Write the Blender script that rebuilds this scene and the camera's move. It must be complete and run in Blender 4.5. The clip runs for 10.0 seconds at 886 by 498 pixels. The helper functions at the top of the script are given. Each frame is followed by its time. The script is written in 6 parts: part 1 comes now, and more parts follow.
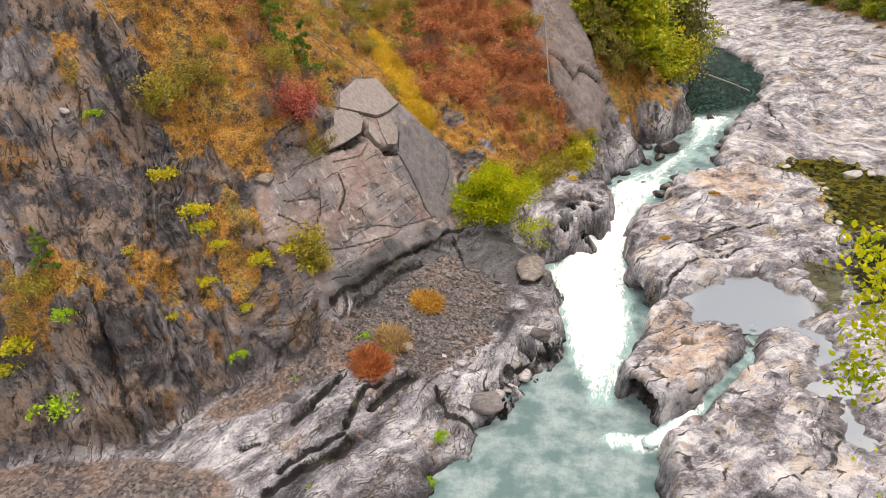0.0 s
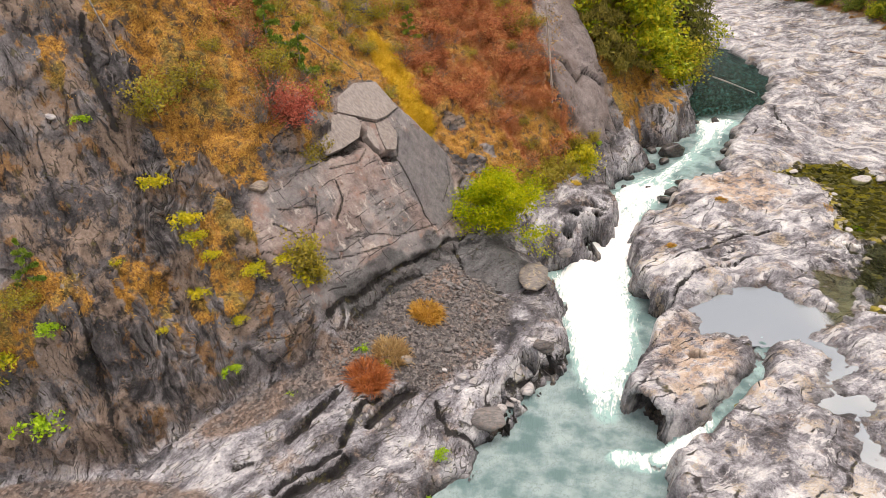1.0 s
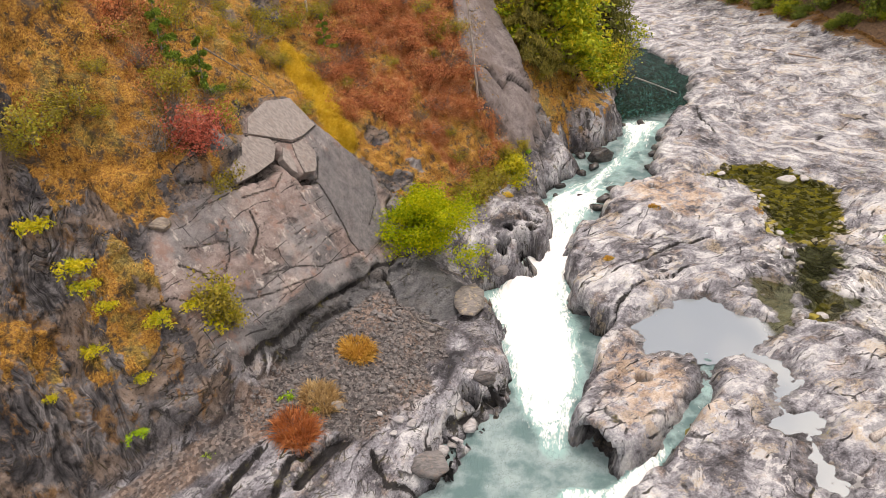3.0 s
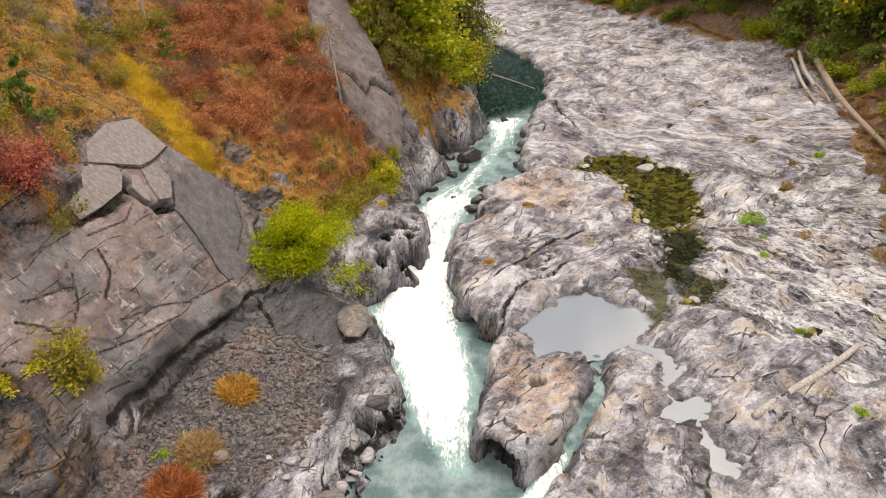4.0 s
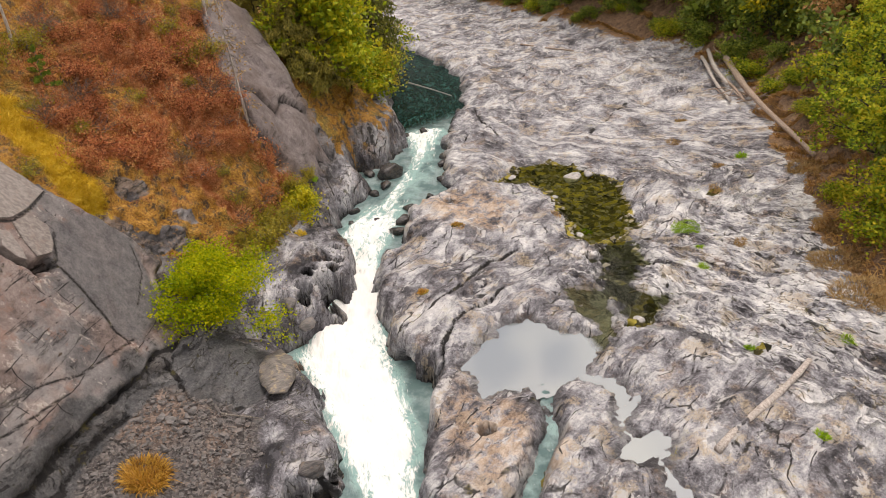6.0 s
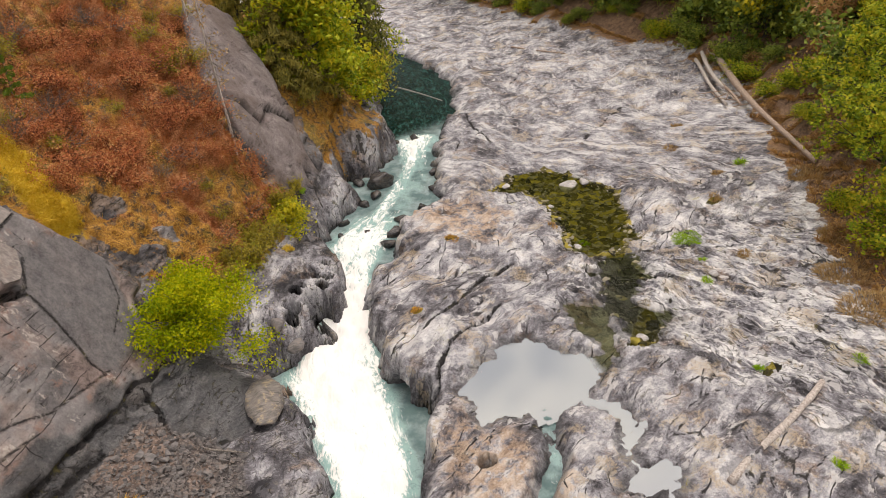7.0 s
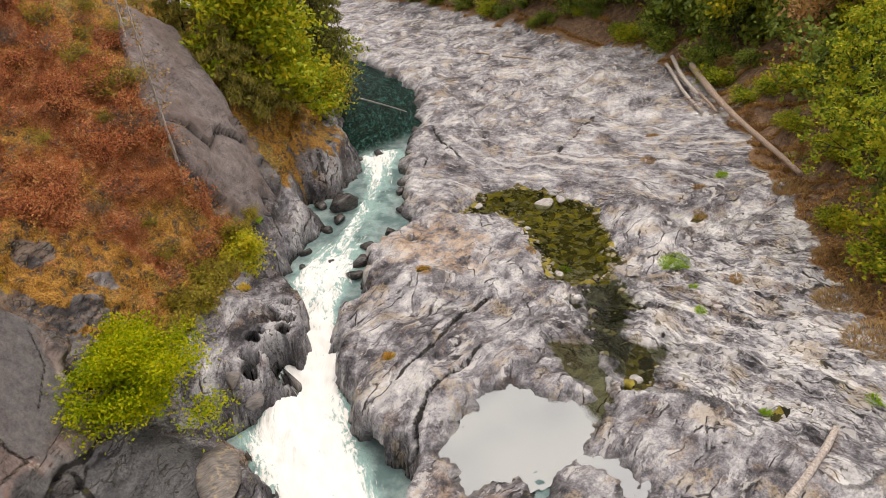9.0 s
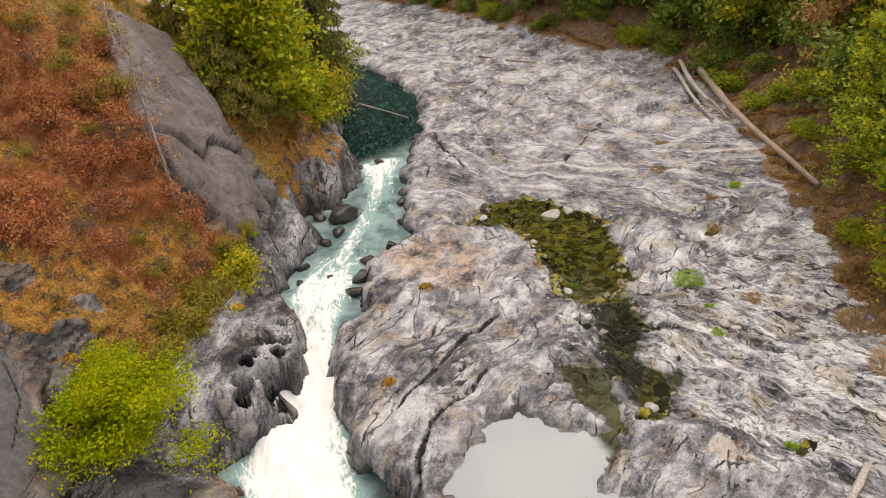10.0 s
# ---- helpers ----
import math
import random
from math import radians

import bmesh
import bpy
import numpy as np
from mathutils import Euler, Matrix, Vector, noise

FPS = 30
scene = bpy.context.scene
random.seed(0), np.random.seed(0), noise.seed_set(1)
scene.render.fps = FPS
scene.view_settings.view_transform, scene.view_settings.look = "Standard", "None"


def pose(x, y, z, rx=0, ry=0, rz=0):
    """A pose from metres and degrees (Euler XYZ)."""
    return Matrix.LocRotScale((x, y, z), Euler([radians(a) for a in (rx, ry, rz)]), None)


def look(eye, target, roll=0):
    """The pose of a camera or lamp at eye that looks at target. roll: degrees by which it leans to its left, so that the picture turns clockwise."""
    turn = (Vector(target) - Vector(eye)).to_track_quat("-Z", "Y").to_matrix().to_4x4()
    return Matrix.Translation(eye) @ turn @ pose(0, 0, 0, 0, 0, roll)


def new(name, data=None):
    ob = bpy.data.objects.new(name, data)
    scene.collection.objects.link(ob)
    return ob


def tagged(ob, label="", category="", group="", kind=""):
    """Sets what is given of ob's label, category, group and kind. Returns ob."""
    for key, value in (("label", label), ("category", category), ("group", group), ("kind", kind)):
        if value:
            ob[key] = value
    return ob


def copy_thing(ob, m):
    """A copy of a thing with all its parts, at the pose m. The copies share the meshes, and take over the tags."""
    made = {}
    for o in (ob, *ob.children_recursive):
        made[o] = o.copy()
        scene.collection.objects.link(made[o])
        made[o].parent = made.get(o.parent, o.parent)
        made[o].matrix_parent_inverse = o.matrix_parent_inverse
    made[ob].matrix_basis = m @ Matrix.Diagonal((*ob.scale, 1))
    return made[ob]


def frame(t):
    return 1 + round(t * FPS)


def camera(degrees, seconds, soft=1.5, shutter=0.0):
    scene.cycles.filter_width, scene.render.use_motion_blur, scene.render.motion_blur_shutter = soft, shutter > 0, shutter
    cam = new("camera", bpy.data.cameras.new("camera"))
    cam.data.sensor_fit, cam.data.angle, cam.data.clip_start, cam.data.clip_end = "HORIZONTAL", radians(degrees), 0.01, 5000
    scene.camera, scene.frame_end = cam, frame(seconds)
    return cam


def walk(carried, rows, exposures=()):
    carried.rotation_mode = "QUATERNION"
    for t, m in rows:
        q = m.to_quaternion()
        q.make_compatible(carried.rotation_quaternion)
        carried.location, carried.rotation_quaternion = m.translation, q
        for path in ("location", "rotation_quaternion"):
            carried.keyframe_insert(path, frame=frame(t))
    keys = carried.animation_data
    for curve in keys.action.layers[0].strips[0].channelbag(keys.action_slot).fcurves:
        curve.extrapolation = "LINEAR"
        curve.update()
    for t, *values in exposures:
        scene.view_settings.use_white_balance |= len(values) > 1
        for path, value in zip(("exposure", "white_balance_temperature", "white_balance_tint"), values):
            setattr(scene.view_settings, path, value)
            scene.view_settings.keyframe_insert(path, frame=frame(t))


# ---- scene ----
cam = camera(64.7, 10.0, soft=0.6)
METRES, EYE, TILT, LEAN, TURN = 15.04, 18.0, 0.0, 0.0, 0.0
ROWS = [
    (0.0, 0.0, 0.0, 0.0, -1.43, -26.93, 2.81),
    (0.5, 0.0, 0.0322, -0.0012, -1.41, -26.95, 2.76),
    (1.0, 0.0002, 0.0692, -0.0021, -1.39, -26.98, 2.72),
    (1.5, -0.0003, 0.109, -0.0021, -1.37, -27.0, 2.67),
    (2.0, 0.0017, 0.1512, -0.0015, -1.67, -27.05, 2.63),
    (3.5, 0.0127, 0.2882, 0.0037, -14.03, -27.7, 2.28),
    (4.0, 0.0075, 0.3428, 0.0047, -19.37, -27.93, 2.04),
    (4.5, 0.0145, 0.3935, 0.0054, -19.36, -27.92, 2.1),
    (5.0, 0.0273, 0.442, 0.0062, -22.25, -28.02, 2.09),
    (5.5, 0.0389, 0.4922, 0.0074, -25.51, -28.15, 2.02),
    (7.0, 0.087, 0.6461, 0.0084, -27.92, -28.25, 2.06),
    (7.5, 0.1077, 0.6972, 0.0091, -29.67, -28.34, 2.03),
    (8.0, 0.1284, 0.7496, 0.0097, -31.1, -28.4, 2.01),
    (8.5, 0.1509, 0.8022, 0.0101, -31.2, -28.41, 2.03),
    (9.0, 0.1751, 0.8542, 0.0102, -31.19, -28.42, 2.07),
    (9.5, 0.202, 0.9052, 0.0084, -31.14, -28.4, 2.12),
    (10.0, 0.2295, 0.9557, 0.0064, -31.09, -28.38, 2.15),
]
walk(cam, [(t, pose(0, 0, EYE, TILT, LEAN, TURN) @ pose(METRES * x, METRES * y, METRES * z, 90 + pitch, roll, yaw)) for t, x, y, z, yaw, pitch, roll in ROWS], [(0.0, 0.24, 6800, 15), (2.0, 0.24, 6800, 15), (4.5, -0.04, 6800, 14), (10.0, -0.19, 6800, 13)])

# ---- world, sun, exposure ----
world = bpy.data.worlds.new("overcast_sky")
scene.world = world
world.use_nodes = True
wn, wl = world.node_tree.nodes, world.node_tree.links
wn.clear()
SUN_UP, SUN_ROUND = radians(72), radians(60)
w_out = wn.new("ShaderNodeOutputWorld")
w_bg = wn.new("ShaderNodeBackground")
w_sky = wn.new("ShaderNodeTexSky")
w_sky.sky_type = "NISHITA"
w_sky.sun_disc = False
w_sky.sun_elevation, w_sky.sun_rotation = SUN_UP, SUN_ROUND
w_sky.dust_density = 6.0
w_co = wn.new("ShaderNodeTexCoord")
w_noise = wn.new("ShaderNodeTexNoise")
w_noise.inputs["Scale"].default_value = 6.5
w_noise.inputs["Detail"].default_value = 6.0
w_ramp = wn.new("ShaderNodeMapRange")
w_ramp.inputs["From Min"].default_value = 0.40
w_ramp.inputs["From Max"].default_value = 0.60
w_ramp.inputs["To Min"].default_value = 0.12
w_ramp.inputs["To Max"].default_value = 1.0
w_mix = wn.new("ShaderNodeMix")
w_mix.data_type = "RGBA"
w_mix.inputs["B"].default_value = (12.2, 11.5, 10.7, 1)
wl.new(w_co.outputs["Generated"], w_noise.inputs["Vector"])
wl.new(w_noise.outputs["Fac"], w_ramp.inputs["Value"])
wl.new(w_ramp.outputs["Result"], w_mix.inputs["Factor"])
wl.new(w_sky.outputs["Color"], w_mix.inputs["A"])
wl.new(w_mix.outputs["Result"], w_bg.inputs["Color"])
w_bg.inputs["Strength"].default_value = 0.145
wl.new(w_bg.outputs["Background"], w_out.inputs["Surface"])
sun = new("sun", bpy.data.lights.new("sun", "SUN"))
sun.data.energy, sun.data.angle, sun.data.color = 1.6, radians(24), (1.0, 0.95, 0.88)
sun.matrix_world = look((0, 0, 60), (math.sin(SUN_ROUND) * -40, math.cos(SUN_ROUND) * -40, 60 - 40 * math.tan(SUN_UP)))


# ---- small numeric tools ----
RNG = np.random.default_rng(7)
TABLE = RNG.random(65536)


def hashed(i, j, k=0):
    n = (i * 73856093) ^ (j * 19349663) ^ (k * 83492791)
    n = (n ^ (n >> 13)) * 1274126177
    return TABLE[(n ^ (n >> 16)) & 65535]


def vnoise(x, y, seed=0):
    """Smooth noise from -1 to 1 in two dimensions."""
    xi, yi = np.floor(x), np.floor(y)
    fx, fy = x - xi, y - yi
    xi, yi = xi.astype(np.int64), yi.astype(np.int64)
    ux, uy = fx * fx * fx * (fx * (fx * 6 - 15) + 10), fy * fy * fy * (fy * (fy * 6 - 15) + 10)
    r = 0
    for dx in (0, 1):
        for dy in (0, 1):
            a = hashed(xi + dx, yi + dy, seed) * 6.28318
            g = np.cos(a) * (fx - dx) + np.sin(a) * (fy - dy)
            r = r + g * (ux if dx else 1 - ux) * (uy if dy else 1 - uy)
    return r * 1.5


def vnoise3(x, y, z, seed=0):
    """Smooth noise from -1 to 1 in three dimensions."""
    xi, yi, zi = np.floor(x), np.floor(y), np.floor(z)
    fx, fy, fz = x - xi, y - yi, z - zi
    xi, yi, zi = xi.astype(np.int64), yi.astype(np.int64), zi.astype(np.int64)
    ux, uy, uz = (f * f * (3 - 2 * f) for f in (fx, fy, fz))
    r = 0
    for dx in (0, 1):
        for dy in (0, 1):
            for dz in (0, 1):
                v = hashed(xi + dx, yi + dy, zi + dz + 57 * seed) * 2 - 1
                r = r + v * (ux if dx else 1 - ux) * (uy if dy else 1 - uy) * (uz if dz else 1 - uz)
    return r


def fbm(x, y, octaves=4, seed=0, gain=0.5):
    r, a = 0, 1.0
    for o in range(octaves):
        r = r + a * vnoise(x * 2 ** o + 17.3 * o, y * 2 ** o - 9.1 * o, seed + o)
        a *= gain
    return r


def fbm3(x, y, z, octaves=3, seed=0, gain=0.5):
    r, a = 0, 1.0
    for o in range(octaves):
        r = r + a * vnoise3(x * 2 ** o + 7.3 * o, y * 2 ** o - 3.1 * o, z * 2 ** o + 1.7 * o, seed + o)
        a *= gain
    return r


def smooth(a, b, v):
    t = np.clip((v - a) / (b - a), 0, 1)
    return t * t * (3 - 2 * t)


def table(v, rows):
    return np.interp(v, [r[0] for r in rows], [r[1] for r in rows])


def line_distance(x, y, pts):
    """Distance to a polyline."""
    best = np.full(x.shape, 1e18)
    for (ax, ay), (bx, by) in zip(pts[:-1], pts[1:]):
        ex, ey = bx - ax, by - ay
        t = np.clip(((x - ax) * ex + (y - ay) * ey) / (ex * ex + ey * ey), 0, 1)
        best = np.minimum(best, (x - ax - t * ex) ** 2 + (y - ay - t * ey) ** 2)
    return np.sqrt(best)


def inside(x, y, pts):
    hit = np.zeros(x.shape, bool)
    for (ax, ay), (bx, by) in zip(pts, pts[1:] + pts[:1]):
        if ay != by:
            hit ^= ((ay > y) != (by > y)) & (x < (bx - ax) * (y - ay) / (by - ay) + ax)
    return hit


def signed(x, y, pts):
    """Distance to a polygon's edge, negative within."""
    d = line_distance(x, y, pts + pts[:1])
    return np.where(inside(x, y, pts), -d, d)


def near_signed(x, y, pts, reach=5.0):
    """Like signed(), but exact only within reach of the polygon."""
    xs, ys = [p[0] for p in pts], [p[1] for p in pts]
    box = (x > min(xs) - reach) & (x < max(xs) + reach) & (y > min(ys) - reach) & (y < max(ys) + reach)
    d = np.full(x.shape, reach)
    d[box] = np.minimum(signed(x[box], y[box], pts), reach)
    return d


def near_line(x, y, pts, reach=3.0):
    """Like line_distance(), but exact only within reach."""
    xs, ys = [p[0] for p in pts], [p[1] for p in pts]
    box = (x > min(xs) - reach) & (x < max(xs) + reach) & (y > min(ys) - reach) & (y < max(ys) + reach)
    d = np.full(x.shape, reach)
    d[box] = np.minimum(line_distance(x[box], y[box], pts), reach)
    return d


def line_blend(x, y, pts, values, power=5):
    """Values along a polyline, blended by nearness."""
    top, low = 0, 0
    for (a, va), (b, vb) in zip(zip(pts[:-1], values[:-1]), zip(pts[1:], values[1:])):
        ex, ey = b[0] - a[0], b[1] - a[1]
        t = np.clip(((x - a[0]) * ex + (y - a[1]) * ey) / (ex * ex + ey * ey), 0, 1)
        d = np.hypot(x - a[0] - t * ex, y - a[1] - t * ey)
        k = 1 / (d + 0.15) ** power
        top, low = top + k * (va + (vb - va) * t), low + k
    return top / low


def blob(x, y, cx, cy, rx, ry, turn=0):
    """1 in the middle of an ellipse, 0 at its rim."""
    c, s = math.cos(radians(turn)), math.sin(radians(turn))
    u, v = ((x - cx) * c + (y - cy) * s) / rx, (-(x - cx) * s + (y - cy) * c) / ry
    return np.clip(1 - np.hypot(u, v), -1, 1)


# ---- the plan ----
BANK_LEFT = [(-12, -30), (-5, 8), (-0.8, 18.3), (1, 21), (2.6, 23.7), (4.3, 25.5), (5.9, 27.7), (5.6, 29.8), (6.2, 31.8), (5.6, 35.2),
             (8.4, 36.2), (9.8, 37.8), (11.1, 40.7), (11.3, 44.4), (13.7, 47.3), (16.0, 49.1), (15.2, 51.2), (16.0, 52.7), (17.8, 52.4),
             (21.1, 55.4), (21.4, 57.1), (23.5, 64.1), (25.4, 68.3), (28.5, 77), (28, 88), (20, 115), (0, 160)]
BANK_RIGHT = [(-2, -30), (3, 6), (5.5, 12), (7.1, 17.8), (7.9, 20), (8.2, 20.9), (6.9, 23.5), (8, 25.3), (9, 27.3), (10.5, 29.6), (10.1, 30.8),
              (9.7, 32.6), (9.9, 34.2), (10.7, 36.6), (11.2, 38.9), (12.8, 40.3), (14.2, 40.9), (14.3, 42.3), (15.8, 44.6), (19.4, 46.3),
              (21.8, 51.2), (23.8, 54.6), (27.6, 60.1), (32.4, 68.3), (33.7, 74.6), (34.0, 81.6), (33, 93), (27, 115), (8, 160)]
RIVER = BANK_LEFT + BANK_RIGHT[::-1]
LEFT_SIDE = [(-400, -30)] + BANK_LEFT + [(-400, 160)]
# foot of the cliff: x, y, height, steepness
FOOT = [(-60, 16.5, 1.0, 1.5), (-15.7, 18.6, 1.0, 2.5), (-10.8, 19.2, 1.0, 2.3), (-8.5, 22.0, 1.2, 2.3), (-6.2, 23.2, 1.5, 2.3), (-4.9, 24.6, 1.7, 2.6),
        (-3.6, 26.3, 1.9, 2.4), (-2.3, 27.9, 2.1, 2.1), (-0.7, 29.9, 2.1, 1.9), (0.6, 31.6, 1.9, 1.7), (2.4, 33.2, 1.9, 1.6), (2.8, 36.5, 1.9, 0.9), (5.0, 40.5, 2.0, 1.3),
        (8.5, 43.8, 2.0, 1.8), (12.3, 48.3, 2.0, 1.7), (14.0, 50.5, 2.0, 1.5), (17.0, 54.5, 1.6, 1.3), (19.5, 58.0, 1.5, 1.0), (22.0, 64.0, 1.5, 0.8),
        (24.0, 70.0, 1.2, 0.8), (26.0, 80.0, 1.0, 0.8), (23.0, 95.0, 1.0, 0.8), (10.0, 130.0, 1.0, 0.8)]
FOOT_LINE = [(p[0], p[1]) for p in FOOT]
CLIFF_SIDE = [(-400, 16.5)] + FOOT_LINE + [(-400, 130)]
WOODS = [(24, -30), (26, 12), (29.2, 24), (33.5, 29), (39, 35.2), (45, 43.5), (53.5, 54), (56.5, 64), (55, 72), (53.5, 83), (54.6, 102), (50, 125), (30, 190)]
WOODS_SIDE = WOODS + [(600, 190), (600, -30)]
MIRROR_POOL = [(11.2, 26.8), (11.6, 29.1), (13.0, 30.4), (14.8, 31.2), (16.3, 30.8), (16.9, 29.4), (18.0, 28.6), (18.2, 30.2), (18.9, 32.6), (20.0, 32.0),
               (21.0, 30.8), (20.0, 29.6), (18.8, 27.6), (17.4, 27.0), (15.9, 26.2), (14.0, 26.5), (12.4, 26.7)]
MOSS_POOL = [(22.6, 45.2), (25.5, 47.2), (28.3, 46.8), (29.6, 43.9), (30.0, 40.9), (27.3, 37.2), (26.4, 35.6), (24.8, 34.6), (22.8, 35.2), (22.2, 36.4),
             (23.2, 37.9), (24.6, 41.4), (24.6, 44.2)]
DARK_POOL = [(22.9, 35.0), (24.8, 35.2), (25.6, 34.4), (24.3, 32.4), (22.2, 30.7), (22.8, 28.9), (20.6, 27.5), (19.5, 28.2), (20.2, 30.0), (20.6, 31.8), (21.8, 33.0)]
LOW_POOL = [(15.9, 25.9), (16.6, 25.6), (17.1, 24.7), (15.5, 23.0), (16.0, 21.6), (15.1, 20.0), (15.6, 18.8), (14.3, 17.4), (14.1, 19.5), (14.7, 20.9),
            (13.6, 21.9), (14.6, 22.9), (15.6, 24.4)]
STREAM = [(13.9, 26.6), (13.7, 26.0), (12.7, 24.2), (11.0, 22.7), (9.2, 21.4), (7.6, 20.6)]
LEVELS = [(-30, -1.6), (12, -1.5), (33, -1.45), (36, -1.35), (38, -1.15), (41, -0.95), (44, -0.78), (47, -0.55), (54, -0.45), (57, -0.12), (62, -0.08), (160, 0.6)]
POOL_Z = -0.25
# hollows in upright rock: centre, radius, and how far in they go
CAVES = [(7.2, 36.9, -0.1, 0.4, -0.1, 0.5), (10.6, 38.9, -0.3, 0.4, -0.5, 0.4), (10.0, 37.3, -0.6, 0.5, -0.5, 0.5), (12.6, 40.6, -0.4, 0.5, 0.3, 0.6), (11.4, 37.6, -0.8, 0.5, 0.6, 0.2), (15.6, 43.6, -0.3, 0.6, 0.4, 0.5), (7.7, 22.7, -1.0, 1.1, 0.9, 1.2), (8.9, 37.2, -0.5, 0.6, -0.3, 0.8), (10.0, 27.9, -1.2, 0.7, 0.9, 0.2), (9.8, 31.6, -1.2, 0.9, 0.8, 0.2), (4.6, 25.9, -0.9, 0.4, -0.5, 0.3), (2.9, 24.2, -1.0, 0.4, -0.5, 0.4)]
RUN_LEVELS = [(20.6, -1.4), (21.6, -1.05), (22.7, -0.75), (24.2, -0.5), (26.0, -0.38), (27, -0.36)]
# the pale slab lies in one plane, z = a x + b y + c
SLAB_PLANE = (-1.301, 0.774, -22.06)
SLAB = [(-3.9, 34.9), (-2.9, 36.2), (-1.85, 36.3), (-0.4, 36.7), (0.6, 36.6), (1.1, 35.3), (1.35, 34.3), (1.8, 34.0), (1.2, 33.2), (0.3, 32.3), (-0.2, 31.5), (-1.2, 30.1), (-1.75, 29.4),
        (-2.6, 28.2), (-3.0, 27.6), (-3.65, 26.6), (-4.1, 26.0), (-5.1, 24.6), (-6.1, 24.8), (-6.9, 24.7), (-7.4, 26.0), (-5.5, 29.5), (-5.2, 30.6), (-4.75, 32.4), (-4.6, 33.4)]
DARK_SLAB = [(-1.95, 34.7), (-1.2, 35.9), (-0.5, 36.6), (0.4, 36.4), (0.95, 34.8), (0.55, 33.5), (-0.4, 32.3), (-1.05, 32.6), (-1.65, 32.9), (-2.05, 33.5)]
CREVICE = [(-5.1, 30.2), (-4.3, 31.3), (-3.7, 32.4), (-3.45, 33.1), (-3.0, 33.0), (-2.5, 33.1), (-2.1, 33.6)]
# cracks in the slab: half width, depth, and their line
SLAB_CRACKS = [(0.03, 0.05, [(-4.6, 32.6), (-3.8, 33.4), (-2.9, 34.2), (-2.45, 34.95), (-1.9, 36.1)]), (0.02, 0.04, [(-6.6, 26.1), (-6.0, 26.45), (-5.75, 26.4), (-5.3, 26.9)]),
               (0.02, 0.04, [(-5.25, 28.5), (-5.15, 27.7), (-5.3, 27.05)]), (0.04, 0.08, [(-4.5, 29.9), (-4.25, 29.4), (-4.45, 28.45)]), (0.015, 0.03, [(-4.8, 30.05), (-3.65, 31.6), (-3.35, 32.5)]),
               (0.03, 0.06, [(-1.9, 34.7), (-2.0, 33.6), (-1.35, 33.1), (-0.75, 32.35), (-0.45, 32.2)]), (0.015, 0.04, [(-4.15, 28.0), (-2.95, 29.4), (-2.0, 30.25), (-0.3, 32.4)]),
               (0.015, 0.03, [(-6.45, 26.75), (-6.1, 27.15), (-5.25, 28.15)]), (0.015, 0.03, [(-6.9, 24.9), (-5.6, 25.7), (-3.9, 27.6), (-2.55, 29.3)]), (0.01, 0.03, [(0.4, 36.2), (0.57, 35.3), (0.15, 33.9)])]
# ragged ledge along the slab's foot, its overhang shade coloured dark, and the second one below it
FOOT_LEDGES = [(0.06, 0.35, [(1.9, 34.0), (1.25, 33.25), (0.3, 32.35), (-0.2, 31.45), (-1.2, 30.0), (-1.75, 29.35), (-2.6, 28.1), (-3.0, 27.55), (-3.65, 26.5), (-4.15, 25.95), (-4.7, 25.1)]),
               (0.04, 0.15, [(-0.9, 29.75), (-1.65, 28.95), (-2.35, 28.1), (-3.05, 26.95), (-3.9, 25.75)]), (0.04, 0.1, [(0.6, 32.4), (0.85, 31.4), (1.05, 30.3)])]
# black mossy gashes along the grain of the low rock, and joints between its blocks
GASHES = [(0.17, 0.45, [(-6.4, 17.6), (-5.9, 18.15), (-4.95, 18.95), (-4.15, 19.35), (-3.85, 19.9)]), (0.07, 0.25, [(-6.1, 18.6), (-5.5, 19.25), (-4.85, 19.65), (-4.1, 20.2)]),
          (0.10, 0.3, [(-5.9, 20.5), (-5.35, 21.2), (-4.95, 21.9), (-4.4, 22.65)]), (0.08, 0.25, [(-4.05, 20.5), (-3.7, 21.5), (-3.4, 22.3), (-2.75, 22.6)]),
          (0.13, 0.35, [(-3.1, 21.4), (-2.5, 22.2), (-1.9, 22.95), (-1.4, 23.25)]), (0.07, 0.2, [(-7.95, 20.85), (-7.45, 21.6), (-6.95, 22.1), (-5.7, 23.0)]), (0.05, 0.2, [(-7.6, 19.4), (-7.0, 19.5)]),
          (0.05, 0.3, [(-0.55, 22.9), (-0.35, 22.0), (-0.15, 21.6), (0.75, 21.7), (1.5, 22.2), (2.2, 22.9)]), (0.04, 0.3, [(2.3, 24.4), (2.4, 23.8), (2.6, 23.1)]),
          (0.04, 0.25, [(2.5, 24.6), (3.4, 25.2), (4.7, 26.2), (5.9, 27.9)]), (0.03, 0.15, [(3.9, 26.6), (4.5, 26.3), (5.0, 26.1)])]
